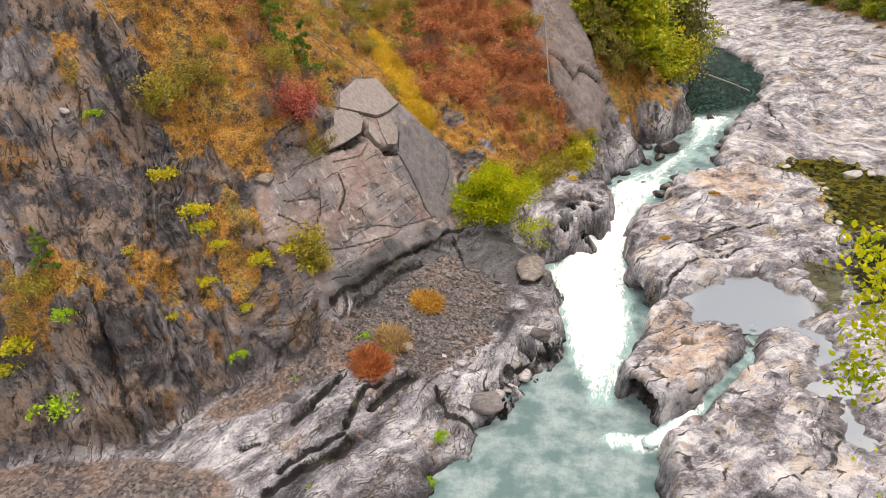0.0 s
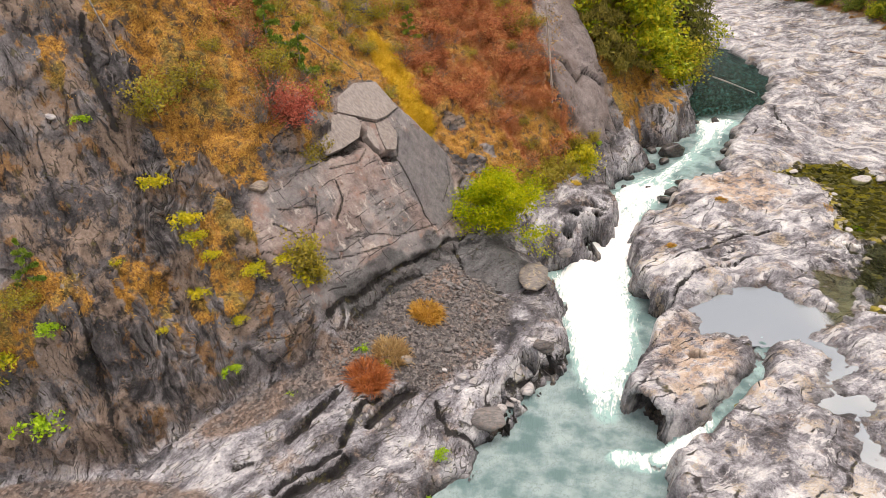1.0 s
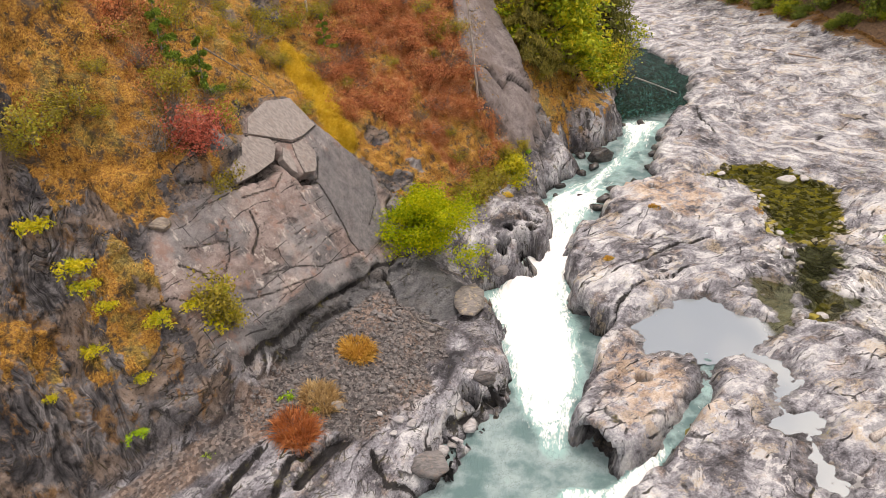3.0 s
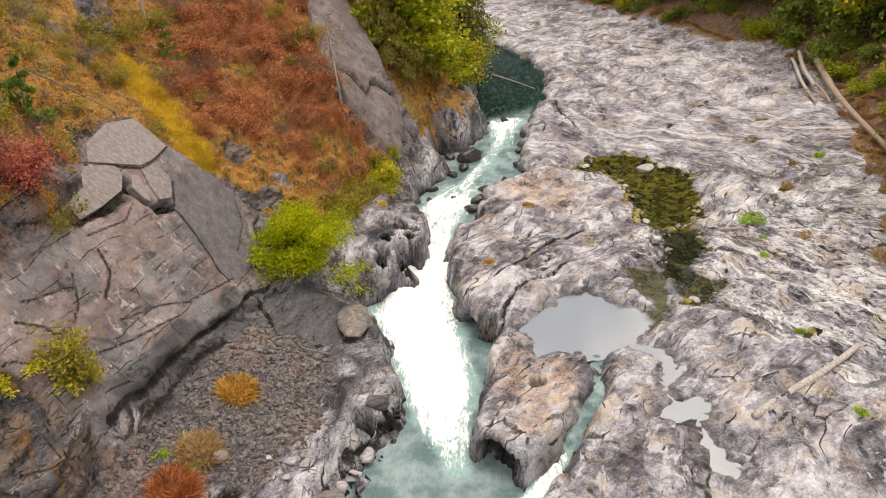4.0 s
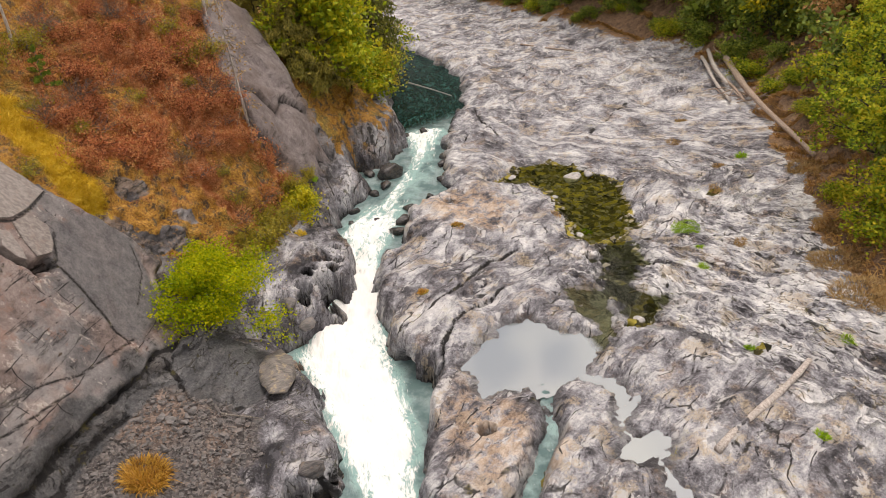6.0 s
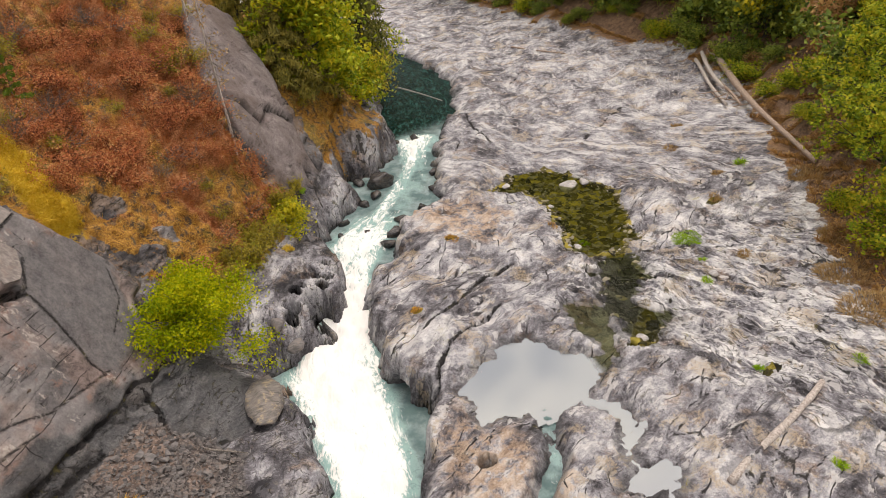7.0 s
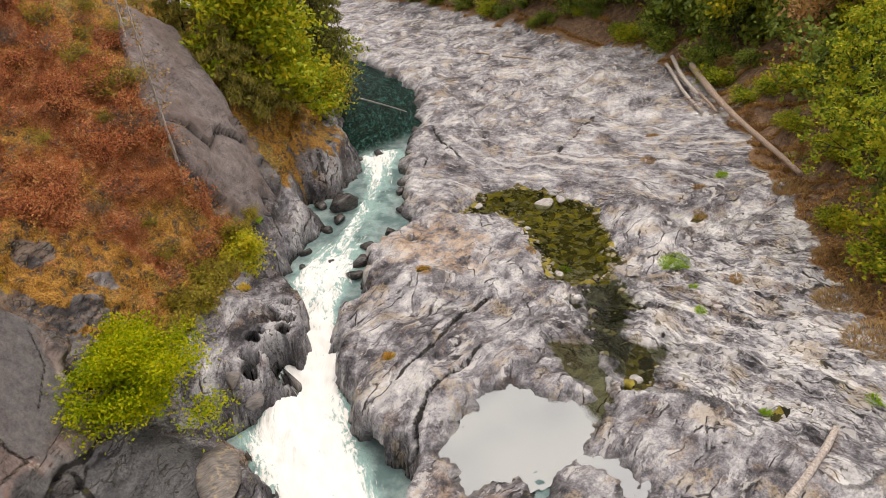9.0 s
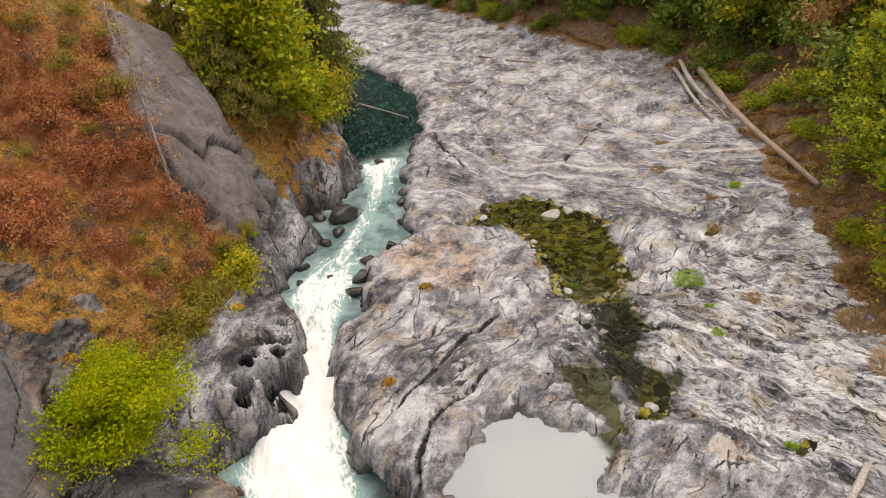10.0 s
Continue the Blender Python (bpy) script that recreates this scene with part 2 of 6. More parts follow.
BENCH_GASHES = [(0.03, 0.12, [(10.9, 29.6), (11.4, 30.5), (12.6, 31.6), (14.3, 32.4), (16.1, 33.2)]), (0.06, 0.25, [(16.9, 35.6), (17.7, 35.9), (18.7, 36.3)]), (0.02, 0.1, [(11.9, 32.9), (14.4, 34.3), (16.7, 35.6)]),
                (0.10, 0.5, [(43.4, 79), (45.0, 75.0), (47.9, 72.0), (48.7, 66.2)]), (0.07, 0.5, [(34.7, 62.9), (40.0, 67.8), (44.6, 71.5)]), (0.03, 0.3, [(28.6, 58.5), (27.4, 55.4), (27.3, 53.9), (27.1, 51.4)]),
                (0.02, 0.3, [(24.0, 52.0), (28.0, 54.6), (31.5, 55.2)]), (0.04, 0.3, [(31, 58), (36, 61.5), (42, 64)]), (0.06, 0.25, [(33, 49), (38, 52), (43, 54)])]
# dark gullies down the cliff
GULLIES = [(0.07, 0.5, [(-12.65, 27.8), (-12.2, 26.5), (-11.65, 26.0)]), (0.02, 0.45, [(-12.75, 22.1), (-12.1, 21.0), (-11.9, 20.35), (-11.2, 19.4)])]
FACE_LEDGE = [(7.4, 47.9), (8.6, 48.3), (9.7, 48.6), (10.3, 49.8), (11.4, 50.6), (12.2, 51.0)]
TALUS = [(-1.6, 29.2), (0.2, 30.9), (0.95, 30.4), (2.4, 30.0), (3.2, 28.7), (2.7, 27.5), (2.0, 26.6), (2.0, 25.7), (1.2, 25.2), (0.0, 24.2), (-0.7, 23.6), (-1.6, 23.4), (-4.6, 23.9), (-4.2, 25.2)]
GREY_FACE = [(7.2, 47.9), (7.0, 52), (8.3, 57), (10.8, 58), (11.9, 51.2), (12.7, 49.2), (10.4, 46.2), (8.2, 46.4)]
SCRUB = [(-12.0, 28.3), (-20, 42), (-14, 70), (8, 70), (7.6, 55.3), (7.2, 47.8), (8.1, 46.4), (10.2, 46.0), (8.9, 43.4), (6.2, 40.3), (3.4, 37.4), (1.8, 37.8), (-0.3, 38.9),
         (-2.2, 36.6), (-3.6, 36.2), (-4.6, 34.0), (-5.6, 30.4), (-7.3, 27.0), (-9.7, 25.6), (-11, 26.8)]
SCRUB_FAR = [(8.3, 57), (11.0, 56), (12.1, 51.6), (13.6, 51.2), (17.5, 56), (20.5, 61), (23, 70), (25, 82), (18, 110), (-20, 110), (-10, 62)]
RUST = [(-1.5, 44), (0, 50), (6.8, 52), (7.4, 47.4), (8.5, 44.8), (4.5, 42.4), (-0.6, 41.2)]
YELLOW = [(-2.9, 42.2), (-1.9, 40.7), (-0.8, 39.1)]
POTHOLES = [(8.6, 36.8, 0.35, 0.55), (7.1, 36.6, 0.7, 0.30), (9.1, 39.2, 0.9, 0.24), (9.2, 38.45, 0.9, 0.26), (7.8, 38.2, 1.1, 0.26)]
HOLES = [(3.5, 25.95, 0.3), (1.2, 21.9, 0.22), (8.75, 37.5, 0.6), (7.3, 37.2, 0.33), (9.15, 39.6, 0.22), (8.6, 39.2, 0.2), (9.7, 39.0, 0.27), (9.9, 40.4, 0.22), (8.2, 38.6, 0.18),
         (12.9, 41.2, 0.25), (19.6, 28.0, 0.24), (10.5, 25.2, 0.3), (13.6, 42.0, 0.22), (21.8, 33.8, 0.3), (15.2, 42.8, 0.3), (12.2, 37.6, 0.18), (18.2, 43.4, 0.3)]


def heights(x, y):
    """The ground's height and its zones at each place of the plan."""
    wob = fbm(x * 0.55, y * 0.55, 4, 3)
    d_river = signed(x, y, RIVER) + 0.28 * wob + 0.10 * fbm(x * 2.3, y * 2.3, 2, 9)
    d_foot = line_distance(x, y, FOOT_LINE)
    left, cliff = inside(x, y, LEFT_SIDE), inside(x, y, CLIFF_SIDE)
    d_woods = signed(x, y, WOODS_SIDE) + 0.9 * fbm(x * 0.3, y * 0.3, 3, 5)
    level = table(y, LEVELS)
    away = np.maximum(d_river, 0)
    # bench on the right
    bench = 0.05 + 0.95 * np.exp(-np.maximum(d_woods, 0) / 5.0) + 0.16 * fbm(x * 0.22, y * 0.22, 3, 21)
    bench = bench + 0.42 * np.exp(-((d_river - 2.6) / 2.0) ** 2) * smooth(26, 33, y) + 0.2 * smooth(50, 80, y)
    # rock on the left, between water and cliff
    zf = line_blend(x, y, FOOT_LINE, [p[2] for p in FOOT])
    steep = line_blend(x, y, FOOT_LINE, [p[3] for p in FOOT])
    lip = table(y, [(10, -1.0), (20, -0.95), (24, -0.75), (26.5, -0.25), (30, -0.3), (34, -0.7), (36, -0.3), (37, 0.4), (40, 0.6), (43, 0.35), (46, 0.1), (48, -0.1), (53, 0.3), (58, 0.6), (70, 0.5)])
    low_left = lip + (zf - lip) * (away / (away + d_foot + 0.01)) ** 0.95 + 0.10 * fbm(x * 0.5, y * 0.5, 3, 23)
    bank = np.where(left, low_left, bench)
    # cliff
    d = d_foot + 0.45 * fbm(x * 0.22, y * 0.22, 2, 31) * smooth(0.2, 2.0, d_foot)
    rise = np.minimum(d * steep, 5.0) + 0.68 * np.maximum(d * steep - 5.0, 0)
    rise = np.where(rise > 20, 20 + (rise - 20) * 0.4, rise)
    rise = np.where(rise > 45, 45 + (rise - 45) * 0.05, rise)
    z = np.where(cliff, zf + rise * smooth(-0.2, 0.5, d_foot), bank)
    # woods on the right
    up = np.maximum(-d_woods, 0)
    z = z + np.where(d_woods < 0, np.minimum(0.62 * up, 14 + 0.25 * up) * smooth(0, 3, up), 0)
    z = np.where(z > 40, 40 + (z - 40) * 0.05, z)
    # river bed
    wall = np.where(left, table(y, [(10, 1.6), (24, 1.3), (27, 0.6), (35, 0.8), (36.6, 0.32), (41, 0.32), (45, 0.6), (60, 1.0)]), table(y, [(15, 0.8), (30, 0.5), (45, 0.7), (60, 0.9)]))
    into = smooth(-0.45, 1, (d_river - 0.0) / wall)
    bed = level - 0.75
    z = np.where(cliff & (d_river > 1.5), z, bed + (z - bed) * into)
    # standing water
    pools = np.minimum(np.minimum(near_signed(x, y, MIRROR_POOL), near_signed(x, y, MOSS_POOL)), np.minimum(near_signed(x, y, DARK_POOL), near_signed(x, y, LOW_POOL) + 0.05))
    pools = pools + 0.28 * fbm(x * 0.9, y * 0.9, 4, 41) + 0.16 * fbm(x * 2.6, y * 2.6, 3, 42)
    near = smooth(1.3, -0.1, pools) * (1 - left)
    rim = POOL_Z + 0.07 + 0.26 * np.clip(pools, -1.2, 1.5)
    z = z + (rim - z) * near * smooth(0.3, 1.2, d_river)
    # runnel from the pool to the river
    d_run = near_line(x, y, STREAM) + 0.12 * wob
    run = smooth(0.75, 0.15, d_run)
    run_z = table(y, RUN_LEVELS)
    z = z + (run_z - z) * run * smooth(-0.6, 0.1, d_river)
    d_slab = near_signed(x, y, SLAB) + 0.12 * fbm(x * 1.1, y * 1.1, 3, 45)
    knoll = blob(x, y, 19.0, 56.6, 4.4, 2.3, 52) + 0.15 * wob
    z = z + np.where(left, 1.3 * smooth(0.0, 0.55, knoll) * smooth(0.0, 0.9, d_river), 0)
    plane = SLAB_PLANE[0] * x + SLAB_PLANE[1] * y + SLAB_PLANE[2]
    z = z + (plane - z) * smooth(0.7, -0.25, d_slab)
    out = np.zeros_like(x)
    d_face = near_signed(x, y, GREY_FACE) + 0.25 * wob
    out = out + 0.5 * smooth(0.2, -0.2, d_face)
    z = z + np.where(cliff, out, 0)
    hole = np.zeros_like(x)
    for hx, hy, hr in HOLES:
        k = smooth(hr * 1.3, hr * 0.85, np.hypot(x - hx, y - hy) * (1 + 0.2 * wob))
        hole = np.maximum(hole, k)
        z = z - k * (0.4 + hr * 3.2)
    zones = dict(river=d_river, foot=np.where(cliff, d_foot, -d_foot), woods=d_woods, left=left, cliff=cliff, level=level, pools=pools, run=run, hole=hole, wob=wob, slab=d_slab, face=d_face)
    return z, zones


def spread(lo, f0, f1, hi, fine, grow=1.09, most=40.0):
    """Grid lines: evenly fine from f0 to f1, and wider towards lo and hi."""
    mid = list(np.arange(f0, f1, fine))
    a, s = [], fine
    p = f0
    while p > lo:
        s = min(s * 1.12, most)
        p -= s
        a.append(p)
    b, s, p = [], fine, mid[-1]
    while p < hi:
        s = min(s * grow, most)
        p += s
        b.append(p)
    return np.array(a[::-1] + mid + b)


def sheet(name, x, y, z, keep=None, marks=None, soft=True):
    """A mesh over a grid of places; keep: which cells stay; marks: values kept at each point."""
    ny, nx = x.shape
    idx = np.arange(nx * ny).reshape(ny, nx)
    quads = np.stack([idx[:-1, :-1], idx[:-1, 1:], idx[1:, 1:], idx[1:, :-1]], -1).reshape(-1, 4)
    if keep is not None:
        quads = quads[keep[quads.ravel()].reshape(-1, 4).any(1)] if keep.ndim == 1 else quads
        used = np.unique(quads)
        remap = np.full(nx * ny, -1)
        remap[used] = np.arange(len(used))
        quads = remap[quads]
    else:
        used = np.arange(nx * ny)
    co = np.stack([x.ravel()[used], y.ravel()[used], z.ravel()[used]], -1).astype(np.float32)
    return mesh_from(name, co, quads, {k: v.ravel()[used] for k, v in (marks or {}).items()}, soft)


def mesh_from(name, co, faces, marks=None, soft=True):
    me = bpy.data.meshes.new(name)
    n, k = faces.shape
    me.vertices.add(len(co))
    me.vertices.foreach_set("co", np.ascontiguousarray(co, np.float32).ravel())
    me.loops.add(n * k)
    me.loops.foreach_set("vertex_index", np.ascontiguousarray(faces, np.int32).ravel())
    me.polygons.add(n)
    me.polygons.foreach_set("loop_start", np.arange(0, n * k, k, dtype=np.int32))
    me.polygons.foreach_set("use_smooth", np.full(n, soft))
    for key, v in (marks or {}).items():
        me.attributes.new(key, "FLOAT", "POINT").data.foreach_set("value", v.astype(np.float32))
    me.update(calc_edges=True)
    return me


# ---- materials ----
class Nodes:
    """Short hand for building a node material."""

    def __init__(self, name):
        self.mat = bpy.data.materials.new(name)
        self.mat.use_nodes = True
        self.tree = self.mat.node_tree
        self.tree.nodes.clear()
        self.out = self.tree.nodes.new("ShaderNodeOutputMaterial")
        self.pos = None

    def put(self, kind, **sets):
        n = self.tree.nodes.new("ShaderNode" + kind)
        for k, v in sets.items():
            n.inputs[k.replace("_", " ")].default_value = v if not isinstance(v, tuple) or len(v) != 3 or n.inputs[k.replace("_", " ")].type != "RGBA" else (*v, 1)
        return n

    def join(self, a, b):
        self.tree.links.new(a, b)

    def where(self):
        if self.pos is None:
            self.pos = self.tree.nodes.new("ShaderNodeNewGeometry").outputs["Position"]
        return self.pos

    def mapped(self, scale=(1, 1, 1), turn=(0, 0, 0), vec=None):
        m = self.put("Mapping")
        m.inputs["Scale"].default_value, m.inputs["Rotation"].default_value = scale, [radians(a) for a in turn]
        self.join(vec or self.where(), m.inputs["Vector"])
        return m.outputs["Vector"]

    def noise(self, scale, detail=4, rough=0.55, vec=None, distort=0.0):
        n = self.put("TexNoise", Scale=scale, Detail=detail, Roughness=rough, Distortion=distort)
        self.join(vec or self.where(), n.inputs["Vector"])
        return n.outputs["Fac"]

    def cells(self, scale, vec=None, feature="F1", out="Distance"):
        n = self.put("TexVoronoi", Scale=scale)
        n.feature = feature
        self.join(vec or self.where(), n.inputs["Vector"])
        return n.outputs[out]

    def mark(self, name):
        n = self.put("Attribute")
        n.attribute_name = name
        return n.outputs["Fac"]

    def span(self, v, a, b, lo=0.0, hi=1.0):
        n = self.put("MapRange")
        n.interpolation_type = "SMOOTHSTEP"
        for k, val in (("From Min", a), ("From Max", b), ("To Min", lo), ("To Max", hi)):
            n.inputs[k].default_value = val
        self.join(v, n.inputs["Value"])
        return n.outputs["Result"]

    def calc(self, op, a, b=0.0):
        n = self.put("Math")
        n.operation = op
        for i, v in enumerate((a, b)):
            if isinstance(v, (int, float)):
                n.inputs[i].default_value = v
            else:
                self.join(v, n.inputs[i])
        return n.outputs[0]

    def mix(self, f, a, b, how="MIX"):
        n = self.put("Mix")
        n.data_type, n.blend_type = "RGBA", how
        for key, v in (("Factor", f), ("A", a), ("B", b)):
            s = [i for i in n.inputs if i.name == key and i.type == ("VALUE" if key == "Factor" else "RGBA")][0]
            if isinstance(v, (int, float)):
                s.default_value = v
            elif isinstance(v, tuple):
                s.default_value = (*v, 1)
            else:
                self.join(v, s)
        return [o for o in n.outputs if o.type == "RGBA"][0]

    def bump(self, h, strength=0.5, distance=0.05, after=None):
        n = self.put("Bump", Strength=strength, Distance=distance)
        self.join(h, n.inputs["Height"])
        if after:
            self.join(after, n.inputs["Normal"])
        return n.outputs["Normal"]

    def surface(self, colour, rough=0.8, normal=None, metal=0.0, spec=0.3, **more):
        s = self.put("BsdfPrincipled")
        for key, v in (("Base Color", colour), ("Roughness", rough), ("Metallic", metal), ("Specular IOR Level", spec), *more.items()):
            i = s.inputs[key]
            if isinstance(v, (int, float)):
                i.default_value = v
            elif isinstance(v, tuple):
                i.default_value = (*v, 1)
            else:
                self.join(v, i)
        if normal:
            self.join(normal, s.inputs["Normal"])
        self.join(s.outputs[0], self.out.inputs["Surface"])
        return self.mat


def ramp(m, v, stops):
    r = m.put("ValToRGB")
    e = r.color_ramp.elements
    e[0].position, e[0].color, e[1].position, e[1].color = stops[0][0], (*stops[0][1], 1), stops[-1][0], (*stops[-1][1], 1)
    for p, c in stops[1:-1]:
        k = e.new(p)
        k.color = (*c, 1)
    m.join(v, r.inputs["Fac"])
    return r.outputs["Color"]


def ground_material():
    m = Nodes("rock_and_soil")
    big = m.noise(0.33, 4, 0.6)
    mid = m.noise(2.2, 6, 0.68)
    fine = m.noise(11, 6, 0.8)
    turn, cliff, slabby, face = m.mark("turn"), m.mark("cliffness"), m.mark("slab"), m.mark("face")
    smoothed, far = m.calc("MAXIMUM", slabby, face), m.mark("far")
    # the rock's own grain: along, across
    comb = m.put("CombineXYZ")
    m.join(m.mark("gu"), comb.inputs[0])
    m.join(m.mark("gv"), comb.inputs[1])
    nv = m.put("TexNoise", Scale=0.5, Detail=4)
    m.join(m.where(), nv.inputs["Vector"])
    warp = m.put("VectorMath")
    warp.operation = "MULTIPLY_ADD"
    warp.inputs[1].default_value = (1.6, 1.1, 0.0)
    m.join(nv.outputs["Color"], warp.inputs[0])
    m.join(comb.outputs[0], warp.inputs[2])
    g = warp.outputs[0]
    streak = m.noise(1.0, 6, 0.6, m.mapped((0.42, 1.2, 1), vec=g), 0.3)
    hairy = m.noise(1.0, 7, 0.7, m.mapped((0.9, 5.0, 1), vec=g), 0.2)
    flat = m.mapped((0.36, 1.5, 1), vec=g)
    plate, plate_edge = m.cells(1.0, flat, out="Color"), m.cells(1.0, flat, "DISTANCE_TO_EDGE")
    thin = m.mapped((2.0, 6.5, 1), vec=g)
    flake, flake_edge = m.cells(1.0, thin, out="Color"), m.cells(1.0, thin, "DISTANCE_TO_EDGE")
    flaky = m.span(turn, 0.9, 2.0, 0.10, 0.34)
    lum = m.calc("ADD", m.calc("MULTIPLY", m.calc("SUBTRACT", streak, 0.5), m.calc("MULTIPLY", m.calc("ADD", m.span(turn, 1.0, 2.0, 0.7, 1.3), m.span(turn, 0.0, 1.0, 0.5, 0.0)), m.span(far, 0.0, 1.0, 1.0, 0.4))), m.calc("MULTIPLY", m.calc("SUBTRACT", fine, 0.5), 0.7))
    lum = m.calc("ADD", lum, m.calc("MULTIPLY", m.calc("SUBTRACT", hairy, 0.5), m.span(turn, 1.0, 2.0, 0.12, 1.0)))
    lum = m.calc("ADD", lum, m.calc("MULTIPLY", m.calc("SUBTRACT", mid, 0.5), m.span(turn, 0.0, 1.0, 0.35, 0.75)))
    lum = m.calc("ADD", lum, m.calc("MULTIPLY", m.calc("SUBTRACT", m.noise(0.9, 7, 0.72), 0.5), m.span(turn, 0.0, 1.0, 0.5, 0.9)))
    lum = m.calc("ADD", lum, m.calc("MULTIPLY", m.calc("SUBTRACT", m.noise(34, 3, 0.7), 0.5), 0.22))
    lum = m.calc("ADD", lum, m.calc("MULTIPLY", m.calc("SUBTRACT", plate, 0.5), m.span(turn, 1.0, 2.0, 0.16, 0.34)))
    lum = m.calc("ADD", lum, m.calc("MULTIPLY", m.calc("SUBTRACT", flake, 0.5), m.calc("MULTIPLY", flaky, m.span(turn, 1.0, 2.0, 0.4, 1.0))))
    lum = m.calc("ADD", lum, m.calc("MULTIPLY", m.calc("SUBTRACT", big, 0.5), 1.0))
    lum = m.calc("ADD", lum, m.span(turn, 0.0, 2.0, 0.42, 0.57))
    # dark joints, broken up along their length
    joint = m.calc("MULTIPLY", m.calc("MULTIPLY", m.span(plate_edge, 0.05, 0.016), m.span(far, 0.0, 1.0, 1.0, 0.45)), m.calc("MULTIPLY", m.span(m.noise(0.9, 6, 0.7), 0.48, 0.54), m.span(m.noise(0.28, 5, 0.7), 0.44, 0.56, 0.25, 1.0)))
    hair = m.calc("MULTIPLY", m.calc("MULTIPLY", m.span(flake_edge, 0.09, 0.02), m.span(mid, 0.48, 0.57)), m.span(m.calc("ABSOLUTE", m.calc("SUBTRACT", turn, 1.0)), 0.2, 0.8, 0.25, 1.0))
    crack = m.calc("MAXIMUM", joint, m.calc("MULTIPLY", hair, m.span(far, 0.0, 1.0, 0.8, 0.25)))
    rock = ramp(m, lum, [(0.18, (0.028, 0.027, 0.031)), (0.36, (0.125, 0.118, 0.13)), (0.52, (0.305, 0.30, 0.325)), (0.67, (0.53, 0.525, 0.535)), (0.86, (0.76, 0.75, 0.74))])
    rock = m.mix(m.calc("MULTIPLY", m.span(m.noise(0.8, 6, 0.7), 0.53, 0.68), 0.6), rock, m.mix(m.span(fine, 0.35, 0.65), (0.16, 0.11, 0.08), (0.48, 0.36, 0.27)))
    rock = m.mix(m.calc("MULTIPLY", m.span(m.noise(0.45, 7, 0.75), 0.60, 0.68), m.span(fine, 0.45, 0.6)), rock, (0.30, 0.27, 0.07))
    rock = m.mix(m.calc("MULTIPLY", m.span(m.noise(1.2, 7, 0.72, m.mapped((0.55, 0.95, 1), vec=g)), 0.56, 0.595), m.span(turn, 0.0, 1.0, 0.35, 0.7)), rock, (0.66, 0.645, 0.635))
    rock = m.mix(m.calc("MULTIPLY", m.span(m.noise(0.9, 8, 0.72, m.mapped((0.55, 1.0, 1), (0, 0, 8), vec=g)), 0.575, 0.605), m.span(far, 0.0, 1.0, 0.5, 0.15)), rock, (0.13, 0.127, 0.14))
    rock = m.mix(m.calc("MULTIPLY", m.span(m.noise(4.0, 5, 0.72, m.mapped((0.6, 1.5, 1), vec=g)), 0.605, 0.65), m.span(far, 0.0, 1.0, 0.8, 0.5)), rock, (0.03, 0.028, 0.03))
    rock = m.mix(m.calc("MULTIPLY", m.calc("MULTIPLY", m.span(m.noise(0.55, 7, 0.72), 0.55, 0.585), m.span(fine, 0.4, 0.55)), m.span(turn, 0.0, 1.0, 0.15, 0.6)), rock, (0.45, 0.35, 0.22))
    tan = ramp(m, lum, [(0.2, (0.10, 0.065, 0.045)), (0.5, (0.40, 0.29, 0.21)), (0.8, (0.66, 0.56, 0.47))])
    rock = m.mix(m.calc("MULTIPLY", m.mark("tan"), m.span(mid, 0.40, 0.56)), rock, tan)
    # dark layered cliff with soil in its seams
    dark = ramp(m, lum, [(0.15, (0.022, 0.021, 0.023)), (0.38, (0.09, 0.083, 0.086)), (0.58, (0.20, 0.186, 0.187)), (0.85, (0.42, 0.395, 0.39))])
    earth = ramp(m, m.calc("ADD", m.calc("MULTIPLY", fine, 0.6), m.calc("MULTIPLY", streak, 0.4)), [(0.3, (0.08, 0.056, 0.042)), (0.5, (0.22, 0.165, 0.13)), (0.7, (0.38, 0.30, 0.245))])
    dark = m.mix(m.span(m.noise(0.6, 6, 0.72), 0.47, 0.56), dark, earth)
    dark = m.mix(m.calc("MULTIPLY", m.span(m.noise(0.9, 6, 0.7, m.mapped((1, 1, 0.6))), 0.57, 0.64), 0.8), dark, m.mix(m.span(fine, 0.35, 0.65), (0.11, 0.05, 0.02), (0.30, 0.16, 0.045)))
    rock = m.mix(cliff, rock, dark)
    # pale jointed slab
    slab_l = m.calc("ADD", m.calc("ADD", m.calc("MULTIPLY", mid, 0.5), m.calc("MULTIPLY", fine, 0.35)), m.calc("ADD", m.calc("MULTIPLY", plate, 0.12), m.calc("MULTIPLY", m.calc("SUBTRACT", streak, 0.35), 0.5)))
    slab = ramp(m, slab_l, [(0.38, (0.09, 0.068, 0.062)), (0.52, (0.225, 0.175, 0.16)), (0.68, (0.37, 0.305, 0.28))])
    grey = ramp(m, slab_l, [(0.38, (0.08, 0.074, 0.076)), (0.55, (0.19, 0.175, 0.175)), (0.7, (0.30, 0.28, 0.275))])
    slab = m.mix(m.span(big, 0.44, 0.56), slab, grey)
    slab = m.mix(m.calc("MULTIPLY", m.span(m.noise(1.2, 6, 0.75), 0.54, 0.64), 0.7), slab, (0.27, 0.165, 0.13))
    slab = m.mix(m.calc("MULTIPLY", m.span(m.noise(2.0, 6, 0.75, m.mapped((1, 1, 0.5))), 0.57, 0.64), 0.7), slab, (0.56, 0.50, 0.45))
